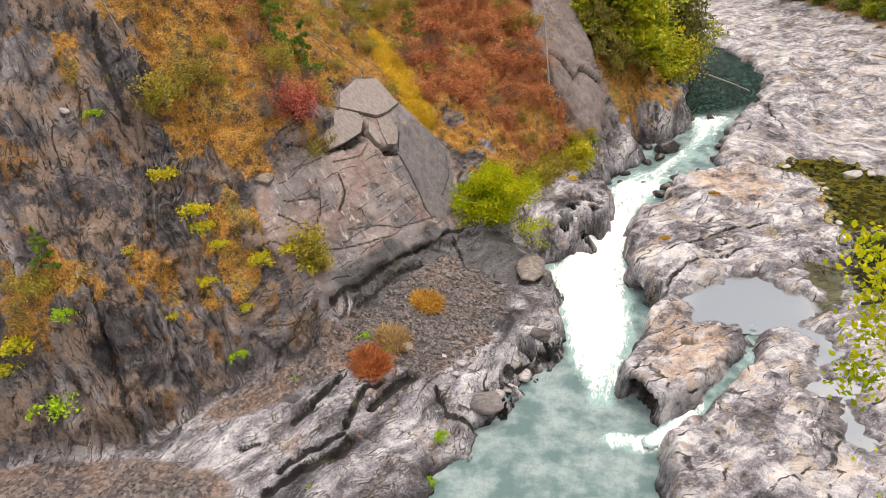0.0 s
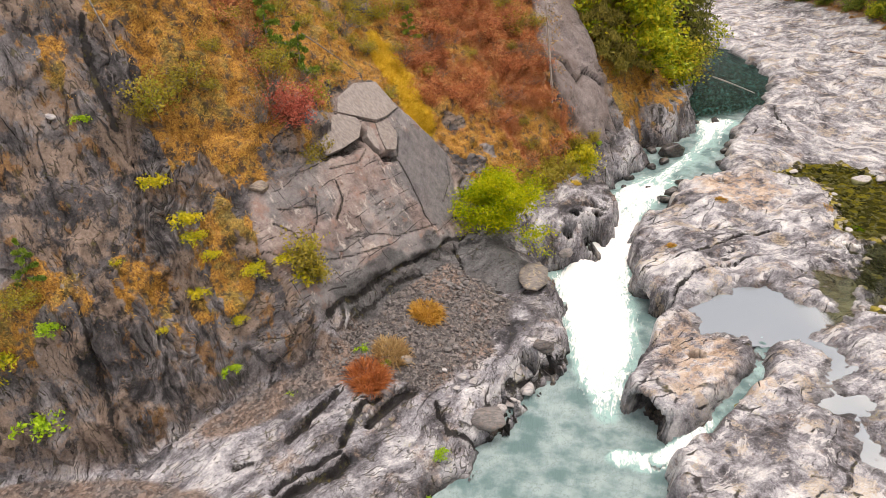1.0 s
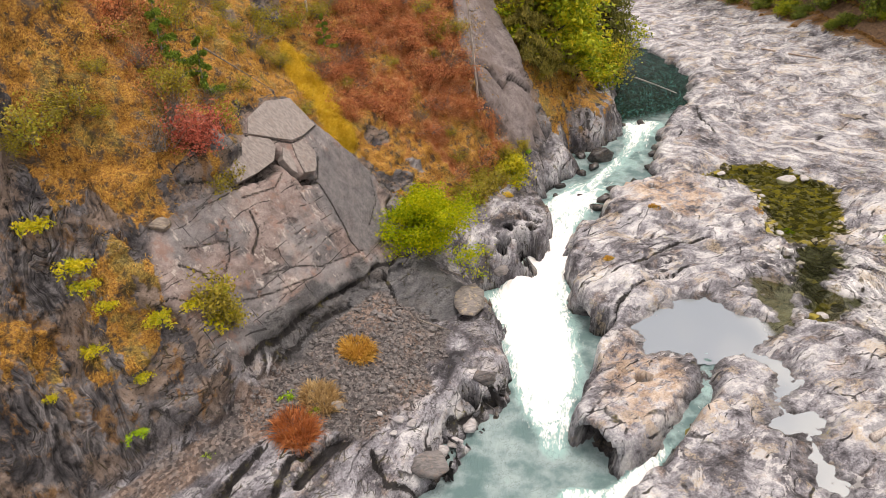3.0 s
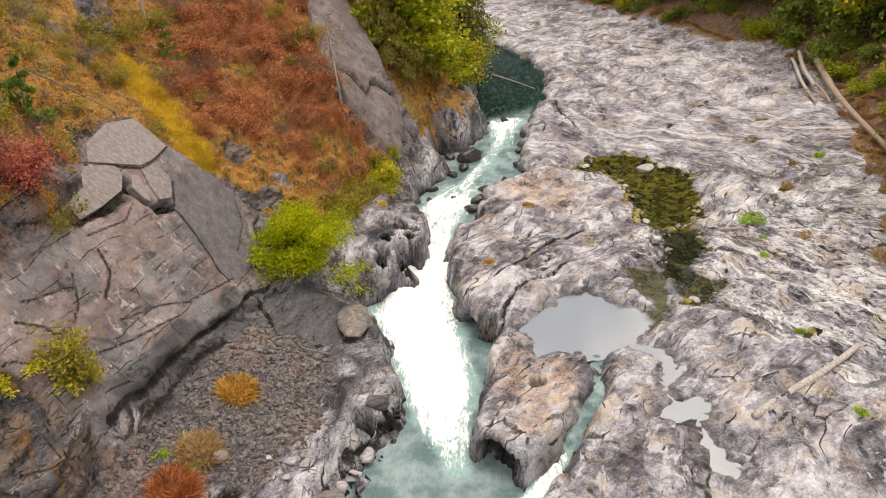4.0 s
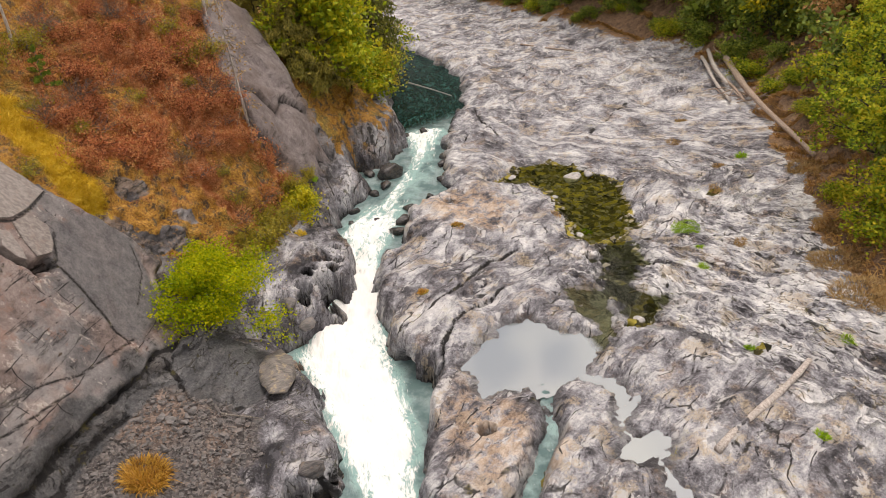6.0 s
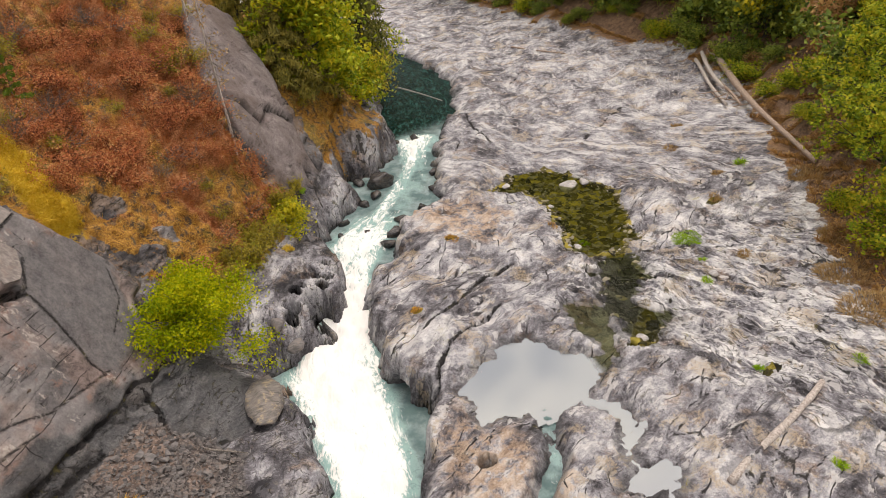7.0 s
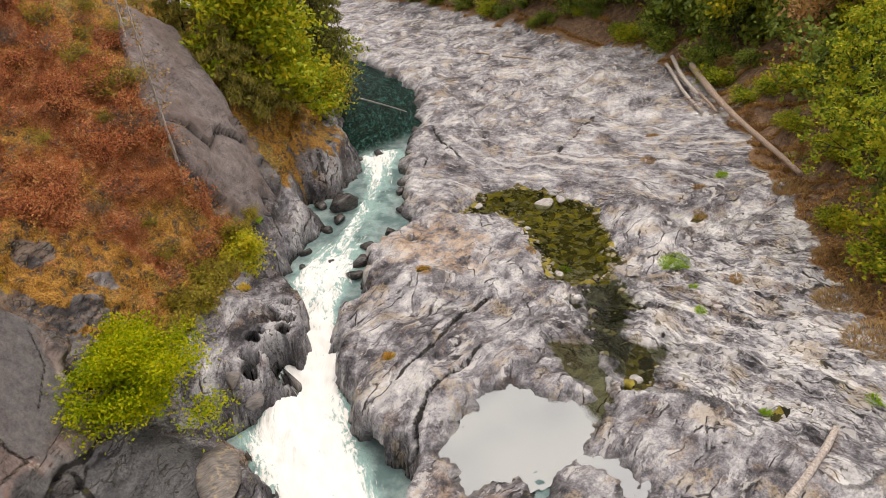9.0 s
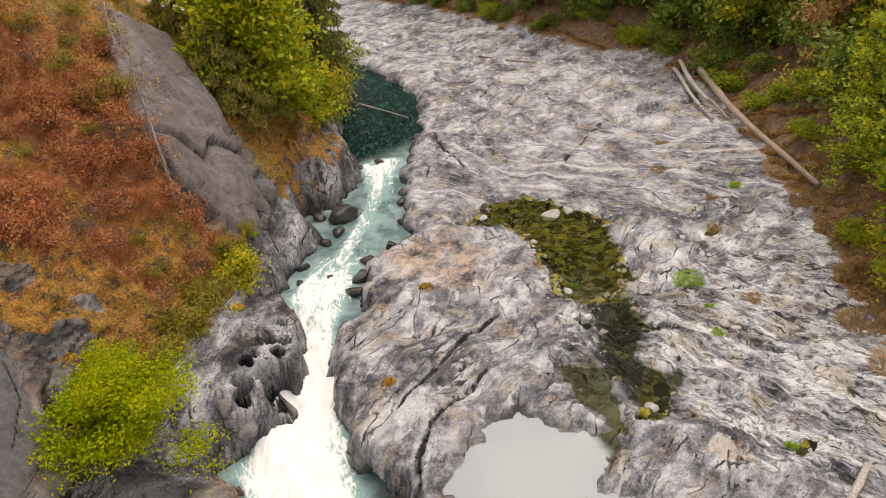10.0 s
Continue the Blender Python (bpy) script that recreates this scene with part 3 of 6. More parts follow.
    facec = ramp(m, m.calc("ADD", m.calc("MULTIPLY", fine, 0.6), m.calc("MULTIPLY", mid, 0.4)), [(0.38, (0.085, 0.068, 0.066)), (0.5, (0.225, 0.19, 0.185)), (0.62, (0.34, 0.30, 0.29))])
    facec = m.mix(m.calc("MULTIPLY", m.span(big, 0.42, 0.6), 0.5), facec, (0.14, 0.10, 0.085))
    rock = m.mix(face, m.mix(slabby, rock, slab), facec)
    rows = m.put("TexBrick", Scale=0.55, **{"Mortar_Size": 0.010, "Brick_Width": 1.7, "Row_Height": 0.42})
    rows.offset, rows.squash = 0.37, 0.7
    sway = m.put("TexNoise", Scale=0.45, Detail=3)
    m.join(m.where(), sway.inputs["Vector"])
    bent = m.put("VectorMath")
    bent.operation = "MULTIPLY_ADD"
    bent.inputs[1].default_value = (0.7, 0.7, 0.0)
    m.join(sway.outputs["Color"], bent.inputs[0])
    m.join(comb.outputs[0], bent.inputs[2])
    m.join(bent.outputs[0], rows.inputs["Vector"])
    seams = m.calc("MULTIPLY", m.calc("MULTIPLY", rows.outputs["Fac"], m.span(m.noise(0.9, 5, 0.7), 0.47, 0.54)), m.calc("MULTIPLY", slabby, 0.9))
    crack = m.calc("MAXIMUM", m.calc("MULTIPLY", crack, m.calc("SUBTRACT", 1.0, m.calc("MULTIPLY", smoothed, 0.88))), seams)
    layer = m.span(m.calc("ABSOLUTE", m.calc("SUBTRACT", m.noise(1.0, 6, 0.62, m.mapped((0.28, 1.9, 1), vec=comb.outputs[0])), 0.5)), 0.016, 0.004)
    layer = m.calc("MULTIPLY", m.calc("MULTIPLY", layer, m.span(m.noise(0.7, 5, 0.7), 0.50, 0.58)), m.calc("MULTIPLY", smoothed, 0.7))
    crack = m.calc("MAXIMUM", crack, m.calc("MULTIPLY", layer, 0.9))
    slabby_dark = ramp(m, m.calc("ADD", m.calc("MULTIPLY", fine, 0.5), m.calc("MULTIPLY", mid, 0.5)), [(0.38, (0.075, 0.072, 0.076)), (0.52, (0.15, 0.142, 0.145)), (0.66, (0.24, 0.225, 0.22))])
    rock = m.mix(m.calc("MULTIPLY", m.mark("dark_slab"), 0.9), rock, slabby_dark)
    crack = m.calc("MULTIPLY", crack, m.calc("SUBTRACT", 1.0, m.calc("MULTIPLY", m.mark("dark_slab"), 0.92)))
    slate = ramp(m, m.calc("ADD", m.calc("MULTIPLY", fine, 0.5), m.calc("MULTIPLY", streak, 0.5)), [(0.36, (0.03, 0.031, 0.034)), (0.5, (0.085, 0.086, 0.09)), (0.64, (0.19, 0.185, 0.185))])
    rock = m.mix(m.calc("MULTIPLY", m.mark("slate"), 0.9), rock, slate)
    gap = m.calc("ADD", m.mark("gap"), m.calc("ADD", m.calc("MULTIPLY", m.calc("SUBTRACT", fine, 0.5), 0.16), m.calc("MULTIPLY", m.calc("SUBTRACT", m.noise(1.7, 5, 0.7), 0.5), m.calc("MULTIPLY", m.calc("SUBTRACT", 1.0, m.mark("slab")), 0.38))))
    # gap lines go near black, at the foot ledges for overhang shade
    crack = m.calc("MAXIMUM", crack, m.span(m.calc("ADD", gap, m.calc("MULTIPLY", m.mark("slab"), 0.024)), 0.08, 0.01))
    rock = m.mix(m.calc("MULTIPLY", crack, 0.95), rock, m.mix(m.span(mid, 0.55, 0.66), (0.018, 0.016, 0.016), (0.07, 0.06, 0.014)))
    # broken stone
    chips = m.cells(9, out="Color")
    gravel = ramp(m, m.calc("ADD", m.calc("MULTIPLY", chips, 0.5), m.calc("MULTIPLY", fine, 0.5)), [(0.25, (0.025, 0.022, 0.022)), (0.5, (0.10, 0.088, 0.085)), (0.75, (0.25, 0.22, 0.205))])
    gravel = m.mix(m.span(big, 0.46, 0.56), gravel, ramp(m, m.calc("ADD", m.calc("MULTIPLY", chips, 0.4), m.calc("MULTIPLY", fine, 0.6)), [(0.3, (0.07, 0.05, 0.04)), (0.5, (0.18, 0.13, 0.105)), (0.7, (0.32, 0.25, 0.21))]))
    col = m.mix(m.mark("talus"), rock, gravel)
    # soil and leaf litter
    hue = m.mark("hue")
    speck = m.calc("ADD", m.calc("MULTIPLY", m.calc("SUBTRACT", fine, 0.5), 1.3), m.calc("ADD", 0.5, m.calc("MULTIPLY", m.calc("SUBTRACT", m.noise(26, 4, 0.75), 0.5), 0.9)))
    litter = ramp(m, speck, [(0.3, (0.10, 0.045, 0.012)), (0.5, (0.36, 0.17, 0.03)), (0.7, (0.60, 0.35, 0.065))])
    litter = m.mix(m.span(mid, 0.49, 0.62), litter, ramp(m, fine, [(0.3, (0.04, 0.028, 0.02)), (0.7, (0.20, 0.14, 0.09))]))
    rusty = ramp(m, speck, [(0.3, (0.08, 0.035, 0.018)), (0.5, (0.44, 0.18, 0.07)), (0.7, (0.66, 0.34, 0.15))])
    litter = m.mix(m.calc("MULTIPLY", m.span(m.noise(0.45, 5, 0.7), 0.50, 0.60), 0.7), litter, ramp(m, speck, [(0.3, (0.05, 0.045, 0.012)), (0.5, (0.19, 0.15, 0.035)), (0.7, (0.36, 0.29, 0.08))]))
    veg = m.mix(hue, litter, rusty)
    # dark patches coloured in for the shadows between shrub masses
    veg = m.mix(m.calc("MULTIPLY", m.span(m.noise(1.1, 6, 0.75), 0.55, 0.66), 0.65), veg, (0.06, 0.038, 0.024))
    soil = ramp(m, m.calc("ADD", m.calc("MULTIPLY", fine, 0.6), m.calc("MULTIPLY", mid, 0.4)), [(0.38, (0.04, 0.026, 0.018)), (0.5, (0.16, 0.095, 0.055)), (0.62, (0.36, 0.23, 0.13))])
    veg = m.mix(m.mark("soil"), veg, soil)
    veg = m.mix(m.mark("yellow"), veg, ramp(m, fine, [(0.3, (0.50, 0.31, 0.02)), (0.7, (0.84, 0.60, 0.04))]))
    edge = m.calc("ADD", m.mark("veg"), m.calc("ADD", m.calc("MULTIPLY", m.calc("SUBTRACT", mid, 0.5), 1.5), m.calc("MULTIPLY", m.calc("SUBTRACT", m.noise(0.7, 5, 0.7), 0.5), 1.6)))
    col = m.mix(m.span(edge, 0.40, 0.60), col, veg)
    col = m.mix(m.span(m.calc("ADD", m.mark("moss"), m.calc("SUBTRACT", mid, 0.5)), 0.42, 0.58), col, ramp(m, m.calc("ADD", m.calc("MULTIPLY", fine, 0.5), m.calc("MULTIPLY", m.cells(2.2, out="Color"), 0.5)), [(0.32, (0.014, 0.013, 0.005)), (0.48, (0.09, 0.075, 0.012)), (0.68, (0.40, 0.33, 0.05))]))
    # wet rock and the inner shade of hollows share one darkening
    wet_shade = m.mark("wet_shade")
    col = m.mix(m.calc("MULTIPLY", wet_shade, 0.9), col, m.mix(0.86, col, (0.004, 0.004, 0.003)))
    h = m.calc("MULTIPLY", m.calc("ADD", m.calc("MULTIPLY", streak, m.span(far, 0.0, 1.0, 0.35, 0.15)), m.calc("MULTIPLY", flake, m.calc("MULTIPLY", flaky, m.span(turn, 1.0, 2.0, 0.4, 1.0)))), m.calc("SUBTRACT", 1.0, m.calc("MULTIPLY", smoothed, 0.8)))
    h = m.calc("ADD", h, m.calc("ADD", m.calc("MULTIPLY", mid, 0.45), m.calc("MULTIPLY", fine, 0.30)))
    h = m.calc("SUBTRACT", h, m.calc("MULTIPLY", crack, 0.3))
    n = m.bump(h, 0.85, 0.20)
    return m.surface(col, m.span(wet_shade, 0, 1, 0.75, 0.22), n, spec=0.3)


def river_material():
    m = Nodes("river_water")
    foam = m.mark("foam")
    comb = m.put("CombineXYZ")
    m.join(m.mark("along"), comb.inputs[0])
    m.join(m.mark("across"), comb.inputs[1])
    flow = m.mapped((0.6, 1.6, 1.0), vec=comb.outputs[0])
    a = m.noise(1.4, 7, 0.68, flow, 1.2)
    b = m.noise(5.0, 5, 0.65, flow, 0.8)
    c = m.noise(0.8, 4, 0.6)
    tone = m.calc("ADD", m.calc("MULTIPLY", a, 0.6), m.calc("MULTIPLY", b, 0.4))
    # light ripple glints of the green pool are put into its colour
    depth = m.mix(m.mark("green"), m.mix(m.span(c, 0.35, 0.65), (0.12, 0.19, 0.19), (0.29, 0.37, 0.37)), m.mix(m.span(tone, 0.47, 0.68), (0.002, 0.013, 0.010), (0.05, 0.15, 0.125)))
    milk = m.span(m.calc("ADD", foam, m.calc("MULTIPLY", m.calc("SUBTRACT", c, 0.5), 1.2)), 0.15, 0.6)
    white = m.span(m.calc("ADD", foam, m.calc("MULTIPLY", m.calc("SUBTRACT", tone, 0.5), 2.6)), 0.50, 0.80)
    col = m.mix(m.calc("MULTIPLY", milk, m.span(m.mark("green"), 0.0, 1.0, 1.0, 0.12)), depth, (0.31, 0.475, 0.455))
    # ripple shading painted as thin dark lines
    lines = m.calc("MULTIPLY", m.span(m.calc("ABSOLUTE", m.calc("SUBTRACT", m.noise(2.4, 5, 0.6), 0.5)), 0.018, 0.0), m.span(c, 0.42, 0.58))
    col = m.mix(m.calc("MULTIPLY", lines, 0.45), col, (0.07, 0.10, 0.10))
    col = m.mix(white, col, (0.93, 0.93, 0.90))
    h = m.calc("ADD", a, m.calc("MULTIPLY", b, 0.6))
    n = m.bump(h, 0.6, 0.2)
    return m.surface(col, m.mix(white, (0.14, 0.14, 0.14), (0.8, 0.8, 0.8)), n, spec=m.span(m.mark("green"), 0.0, 1.0, 0.05, 0.015))


def pool_material():
    m = Nodes("pool_water")
    milk = m.mark("milk")
    n = m.bump(m.noise(4, 2, 0.5), 0.03, 0.04)
    gloss = m.put("BsdfGlossy", Color=(1, 1, 1), Roughness=0.02)
    m.join(n, gloss.inputs["Normal"])
    silt = m.put("BsdfDiffuse", Color=(0.19, 0.225, 0.235))
    clear = m.put("BsdfTransparent", Color=(0.60, 0.62, 0.45))
    body, mix = m.put("MixShader"), m.put("MixShader")
    m.join(m.calc("MULTIPLY", milk, 0.85), body.inputs[0])
    m.join(clear.outputs[0], body.inputs[1])
    m.join(silt.outputs[0], body.inputs[2])
    still, slick = m.put("Fresnel", IOR=1.14), m.put("Fresnel", IOR=3.3)
    m.join(m.mix(milk, still.outputs[0], slick.outputs[0]), mix.inputs[0])
    m.join(body.outputs[0], mix.inputs[1])
    m.join(gloss.outputs[0], mix.inputs[2])
    m.join(mix.outputs[0], m.out.inputs["Surface"])
    return m.mat


MAT_GROUND, MAT_RIVER = ground_material(), river_material()
MAT_POOL = pool_material()

# ---- the ground, one sheet ----
gx = spread(-700, -15, 31, 700, 0.075, 1.1)
gy = spread(-300, 16.5, 46, 900, 0.075, 1.022)
GX, GY = np.meshgrid(gx, gy)
CLOSE = np.hypot(GX - 14, GY - 40) < 96
GZ, ZONE = heights(GX, GY)


def field(x, y, spots, seed, rough=0.45):
    """Patches with ragged rims."""
    v = np.full(x.shape, -1.0)
    for s in spots:
        v = np.maximum(v, blob(x, y, *s))
    return np.clip(v * 2.0 + rough * fbm(x * 0.8, y * 0.8, 4, seed), 0, 1)


def worley(u, v, seed=0):
    """Cells: a random value for each, and how near its edge is; only over the near ground."""
    if u.shape == GX.shape:
        val, gap = np.full(u.shape, 0.5), np.ones(u.shape)
        val[CLOSE], gap[CLOSE] = worley(u[CLOSE], v[CLOSE], seed)
        return val, gap
    ui, vi = np.floor(u).astype(np.int64), np.floor(v).astype(np.int64)
    f1, f2, val = np.full(u.shape, 9.0), np.full(u.shape, 9.0), np.zeros(u.shape)
    for du in (-1, 0, 1):
        for dv in (-1, 0, 1):
            cu, cv = ui + du, vi + dv
            d = np.hypot(cu + hashed(cu, cv, seed) - u, cv + hashed(cu, cv, seed + 1) - v)
            closer = d < f1
            f2 = np.where(closer, f1, np.minimum(f2, d))
            val = np.where(closer, hashed(cu, cv, seed + 2), val)
            f1 = np.where(closer, d, f1)
    return val, f2 - f1


FRAYS = {}


def frays(x, y, seed):
    if (seed, x.shape) not in FRAYS:
        FRAYS[seed, x.shape] = fbm(x * 0.6, y * 0.6, 4, seed, 0.65)
    return FRAYS[seed, x.shape]


def zone(x, y, pts, soft=0.4, ragged=0.5, seed=51):
    return smooth(soft, -soft, near_signed(x, y, pts) + ragged * 1.3 * frays(x, y, seed))


def turned(x, y, ang):
    c, s = math.cos(radians(ang)), math.sin(radians(ang))
    return x * c + y * s, -x * s + y * c


def lines_gap(x, y, lines, plane=(0, 0, 0)):
    """How far from the nearest of some cracks, less its half width, along a plane."""
    low = np.linalg.cholesky(np.eye(2) + np.outer(plane[:2], plane[:2]))
    best = np.full(x.shape, 1.5)
    for half, _, pts in lines:
        p = np.array(pts)
        lo, hi = p.min(0) - 1.6, p.max(0) + 1.6
        box = (x > lo[0]) & (x < hi[0]) & (y > lo[1]) & (y < hi[1])
        u, v = x[box] * low[0, 0] + y[box] * low[1, 0], y[box] * low[1, 1]
        best[box] = np.minimum(best[box], line_distance(u, v, [tuple(low.T @ q) for q in p]) - half)
    return best


def ground_marks(x, y, z, q):
    cliff, left, wob = q["cliff"], q["left"], q["wob"]
    marks = {}
    marks["turn"] = np.where(left | cliff, 0.0, 1.0 + smooth(19.5, 22.5, x + 0.25 * (y - 24) + 1.5 * wob) * smooth(37, 31, y + 2 * wob))
    marks["cliffness"] = cliff * smooth(-0.2, 0.5, q["foot"])
    marks["slab"] = smooth(0.12, -0.1, q["slab"]) * cliff
    marks["face"] = smooth(0.2, -0.1, q["face"]) * cliff
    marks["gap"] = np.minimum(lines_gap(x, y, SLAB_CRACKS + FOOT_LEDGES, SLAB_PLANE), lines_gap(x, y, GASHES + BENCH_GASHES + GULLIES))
    marks["dark_slab"] = smooth(0.12, -0.08, near_signed(x, y, DARK_SLAB) + 0.08 * wob)
    talus = np.maximum(blob(x, y, -5.8, 23.0, 4.4, 0.9, 36), blob(x, y, -13, 17.4, 5.5, 1.6, 2))
    heap = smooth(0.25, -0.2, near_signed(x, y, TALUS) + 0.35 * wob)
    marks["talus"] = np.maximum(heap, smooth(-0.02, 0.16, talus + 0.12 * wob)) * left * ~cliff
    veg = np.maximum(zone(x, y, SCRUB), zone(x, y, SCRUB_FAR, 0.4, 0.8))
    frayed = 0.5 * fbm(x * 0.9, y * 0.9, 4, 57, 0.65)
    for s in ((-8.4, 25.0, 1.5, 1.1, 30), (-10.6, 22.8, 1.3, 0.9, 20), (-7.7, 24.4, 1.2, 0.7, 20), (-13.2, 21.4, 1.4, 0.6, 0), (-6.1, 25.4, 0.9, 0.5, 40), (-14.6, 21.0, 1.2, 0.8, 0),
              (-9.2, 23.3, 0.8, 0.4, 0), (-0.9, 32.6, 0.3, 0.9, 10), (18.2, 56.2, 3.6, 1.9, 50), (15.0, 52.8, 2.0, 1.2, 50), (-13.6, 26.5, 0.7, 1.2, 0)):
        veg = np.maximum(veg, smooth(-0.1, 0.7, blob(x, y, *s) + frayed) * 0.75)
    veg = np.maximum(veg * (left | cliff), smooth(0.5, -0.5, q["woods"]))
    for s in ((1.0, 40.7, 0.9, 0.5, 40), (2.2, 39.2, 0.9, 0.6, 40), (1.2, 38.6, 0.8, 0.6, 20), (3.0, 40.6, 0.6, 0.4, 30), (-4.2, 44.5, 1.4, 0.9, 30), (-6.5, 41.5, 1.4, 0.9, 40), (-9.2, 38.5, 1.6, 0.9, 40)):
        veg = veg * (1 - smooth(0.0, 0.4, blob(x, y, *s) + 0.25 * wob))
    marks["veg"] = veg * (1 - marks["slab"]) * (1 - marks["face"])
    marks["hue"] = np.maximum(zone(x, y, RUST, 0.8, 1.4, 53) * smooth(-0.75, 0.05, fbm(x * 0.45, y * 0.45, 3, 58)), 0.35 * smooth(0.1, 0.6, blob(x, y, -8, 31.5, 2.2, 2.2) + 0.3 * wob))
    marks["hue"] = np.maximum(marks["hue"], 0.45 * smooth(0.5, -0.5, q["woods"]))
    marks["far"] = smooth(36, 50, y + 3 * wob) * (1 - left)
    marks["slate"] = smooth(0.05, 0.17, np.maximum(blob(x, y, 2.0, 31.6, 3.6, 1.9, 25), blob(x, y, -2.2, 28.4, 3.6, 0.75, 52)) + 0.25 * wob) * left
    marks["soil"] = smooth(0.5, -0.5, q["woods"])
    marks["yellow"] = smooth(0.95, 0.5, near_line(x, y, YELLOW) + 0.3 * wob)
    mossy = zone(x, y, MOSS_POOL, 0.25, 0.2) + 0.9 * smooth(0.1, 0.5, blob(x, y, 20.9, 28.6, 2.2, 0.9, 40) + 0.3 * wob)
    for s in ((11.3, 22.8, 0.8, 0.25, 50), (12.4, 34.4, 0.3, 0.2, 20), (16.8, 39.4, 0.5, 0.25, 20), (22.9, 23.6, 0.5, 0.3, 0), (22.8, 37.0, 0.9, 0.4, 70), (33, 36.2, 0.7, 0.3, 0)):
        mossy = np.maximum(mossy, smooth(0.0, 0.4, blob(x, y, *s) + 0.25 * wob))
    marks["moss"] = np.clip(mossy, 0, 1)
    marks["tan"] = smooth(0.0, 0.5, np.maximum(np.maximum(blob(x, y, 10.4, 25.0, 1.9, 3.2, -20), blob(x, y, 5.3, 33.2, 1.0, 1.2, 0)), np.maximum(blob(x, y, 19, 42, 3.5, 4, 20), blob(x, y, 12, 23.0, 1.5, 0.9, 40))) + 0.3 * wob)
    wet_shade = smooth(0.42, 0.04, z - q["level"] + 0.2 * wob) * (q["river"] < 1.6)
    wet_shade = np.maximum(wet_shade, smooth(0.14, 0.02, q["pools"]) * (0.6 - 0.5 * np.clip(mossy, 0, 1)))
    # runnel bed is wet; holes get their inner shade as colour
    marks["wet_shade"] = np.maximum(np.maximum(wet_shade, q["run"] * 0.8), q["hole"])
    marks["wet_shade"] = np.maximum(marks["wet_shade"], (1 - 0.6 * marks["moss"]) * smooth(0.2, -0.3, near_signed(x, y, DARK_POOL) + 0.3 * wob))
    a1, b1 = turned(x, y, 50)
    a2, b2 = turned(x, y, 29)
    af, bf = turned(x, y, 40)
    away = smooth(42, 60, y + 0.3 * x - 6)
    a2, b2 = a2 + (af - a2) * away, b2 + (bf - b2 - 9.5) * away
    a3, b3 = turned(x, y, 102)
    steep = x + 0.35 * z + 0.1 * y
    slant = 0.75 * z + 0.45 * b1 - 0.1 * a1
    k = smooth(-11.5, -8.0, x + 0.8 * wob)
    bend = 0.9 * fbm(x * 0.12, y * 0.12, 2, 60)
    near = marks["turn"] > 1.5
    gu, gv = np.where(near, a3, a2), np.where(near, b3 + 0.6 * bend, b2 + bend)
    gu, gv = np.where(left, a1, gu), np.where(left, b1 + 0.5 * bend, gv)
    warp = 0.35 * fbm3(x * 0.18, y * 0.18, z * 0.18, 2, 71)
    up = cliff & (q["foot"] > 0.3 + 0.5 * wob)
    marks["gv"] = np.where(up, steep + (slant - steep) * k + warp, gv)
    marks["gu"] = np.where(up, (z * 0.9 + y * 0.3) * (1 - k) + (a1 + 0.2 * z) * k, gu)
    return marks


MARKS = ground_marks(GX, GY, GZ, ZONE)


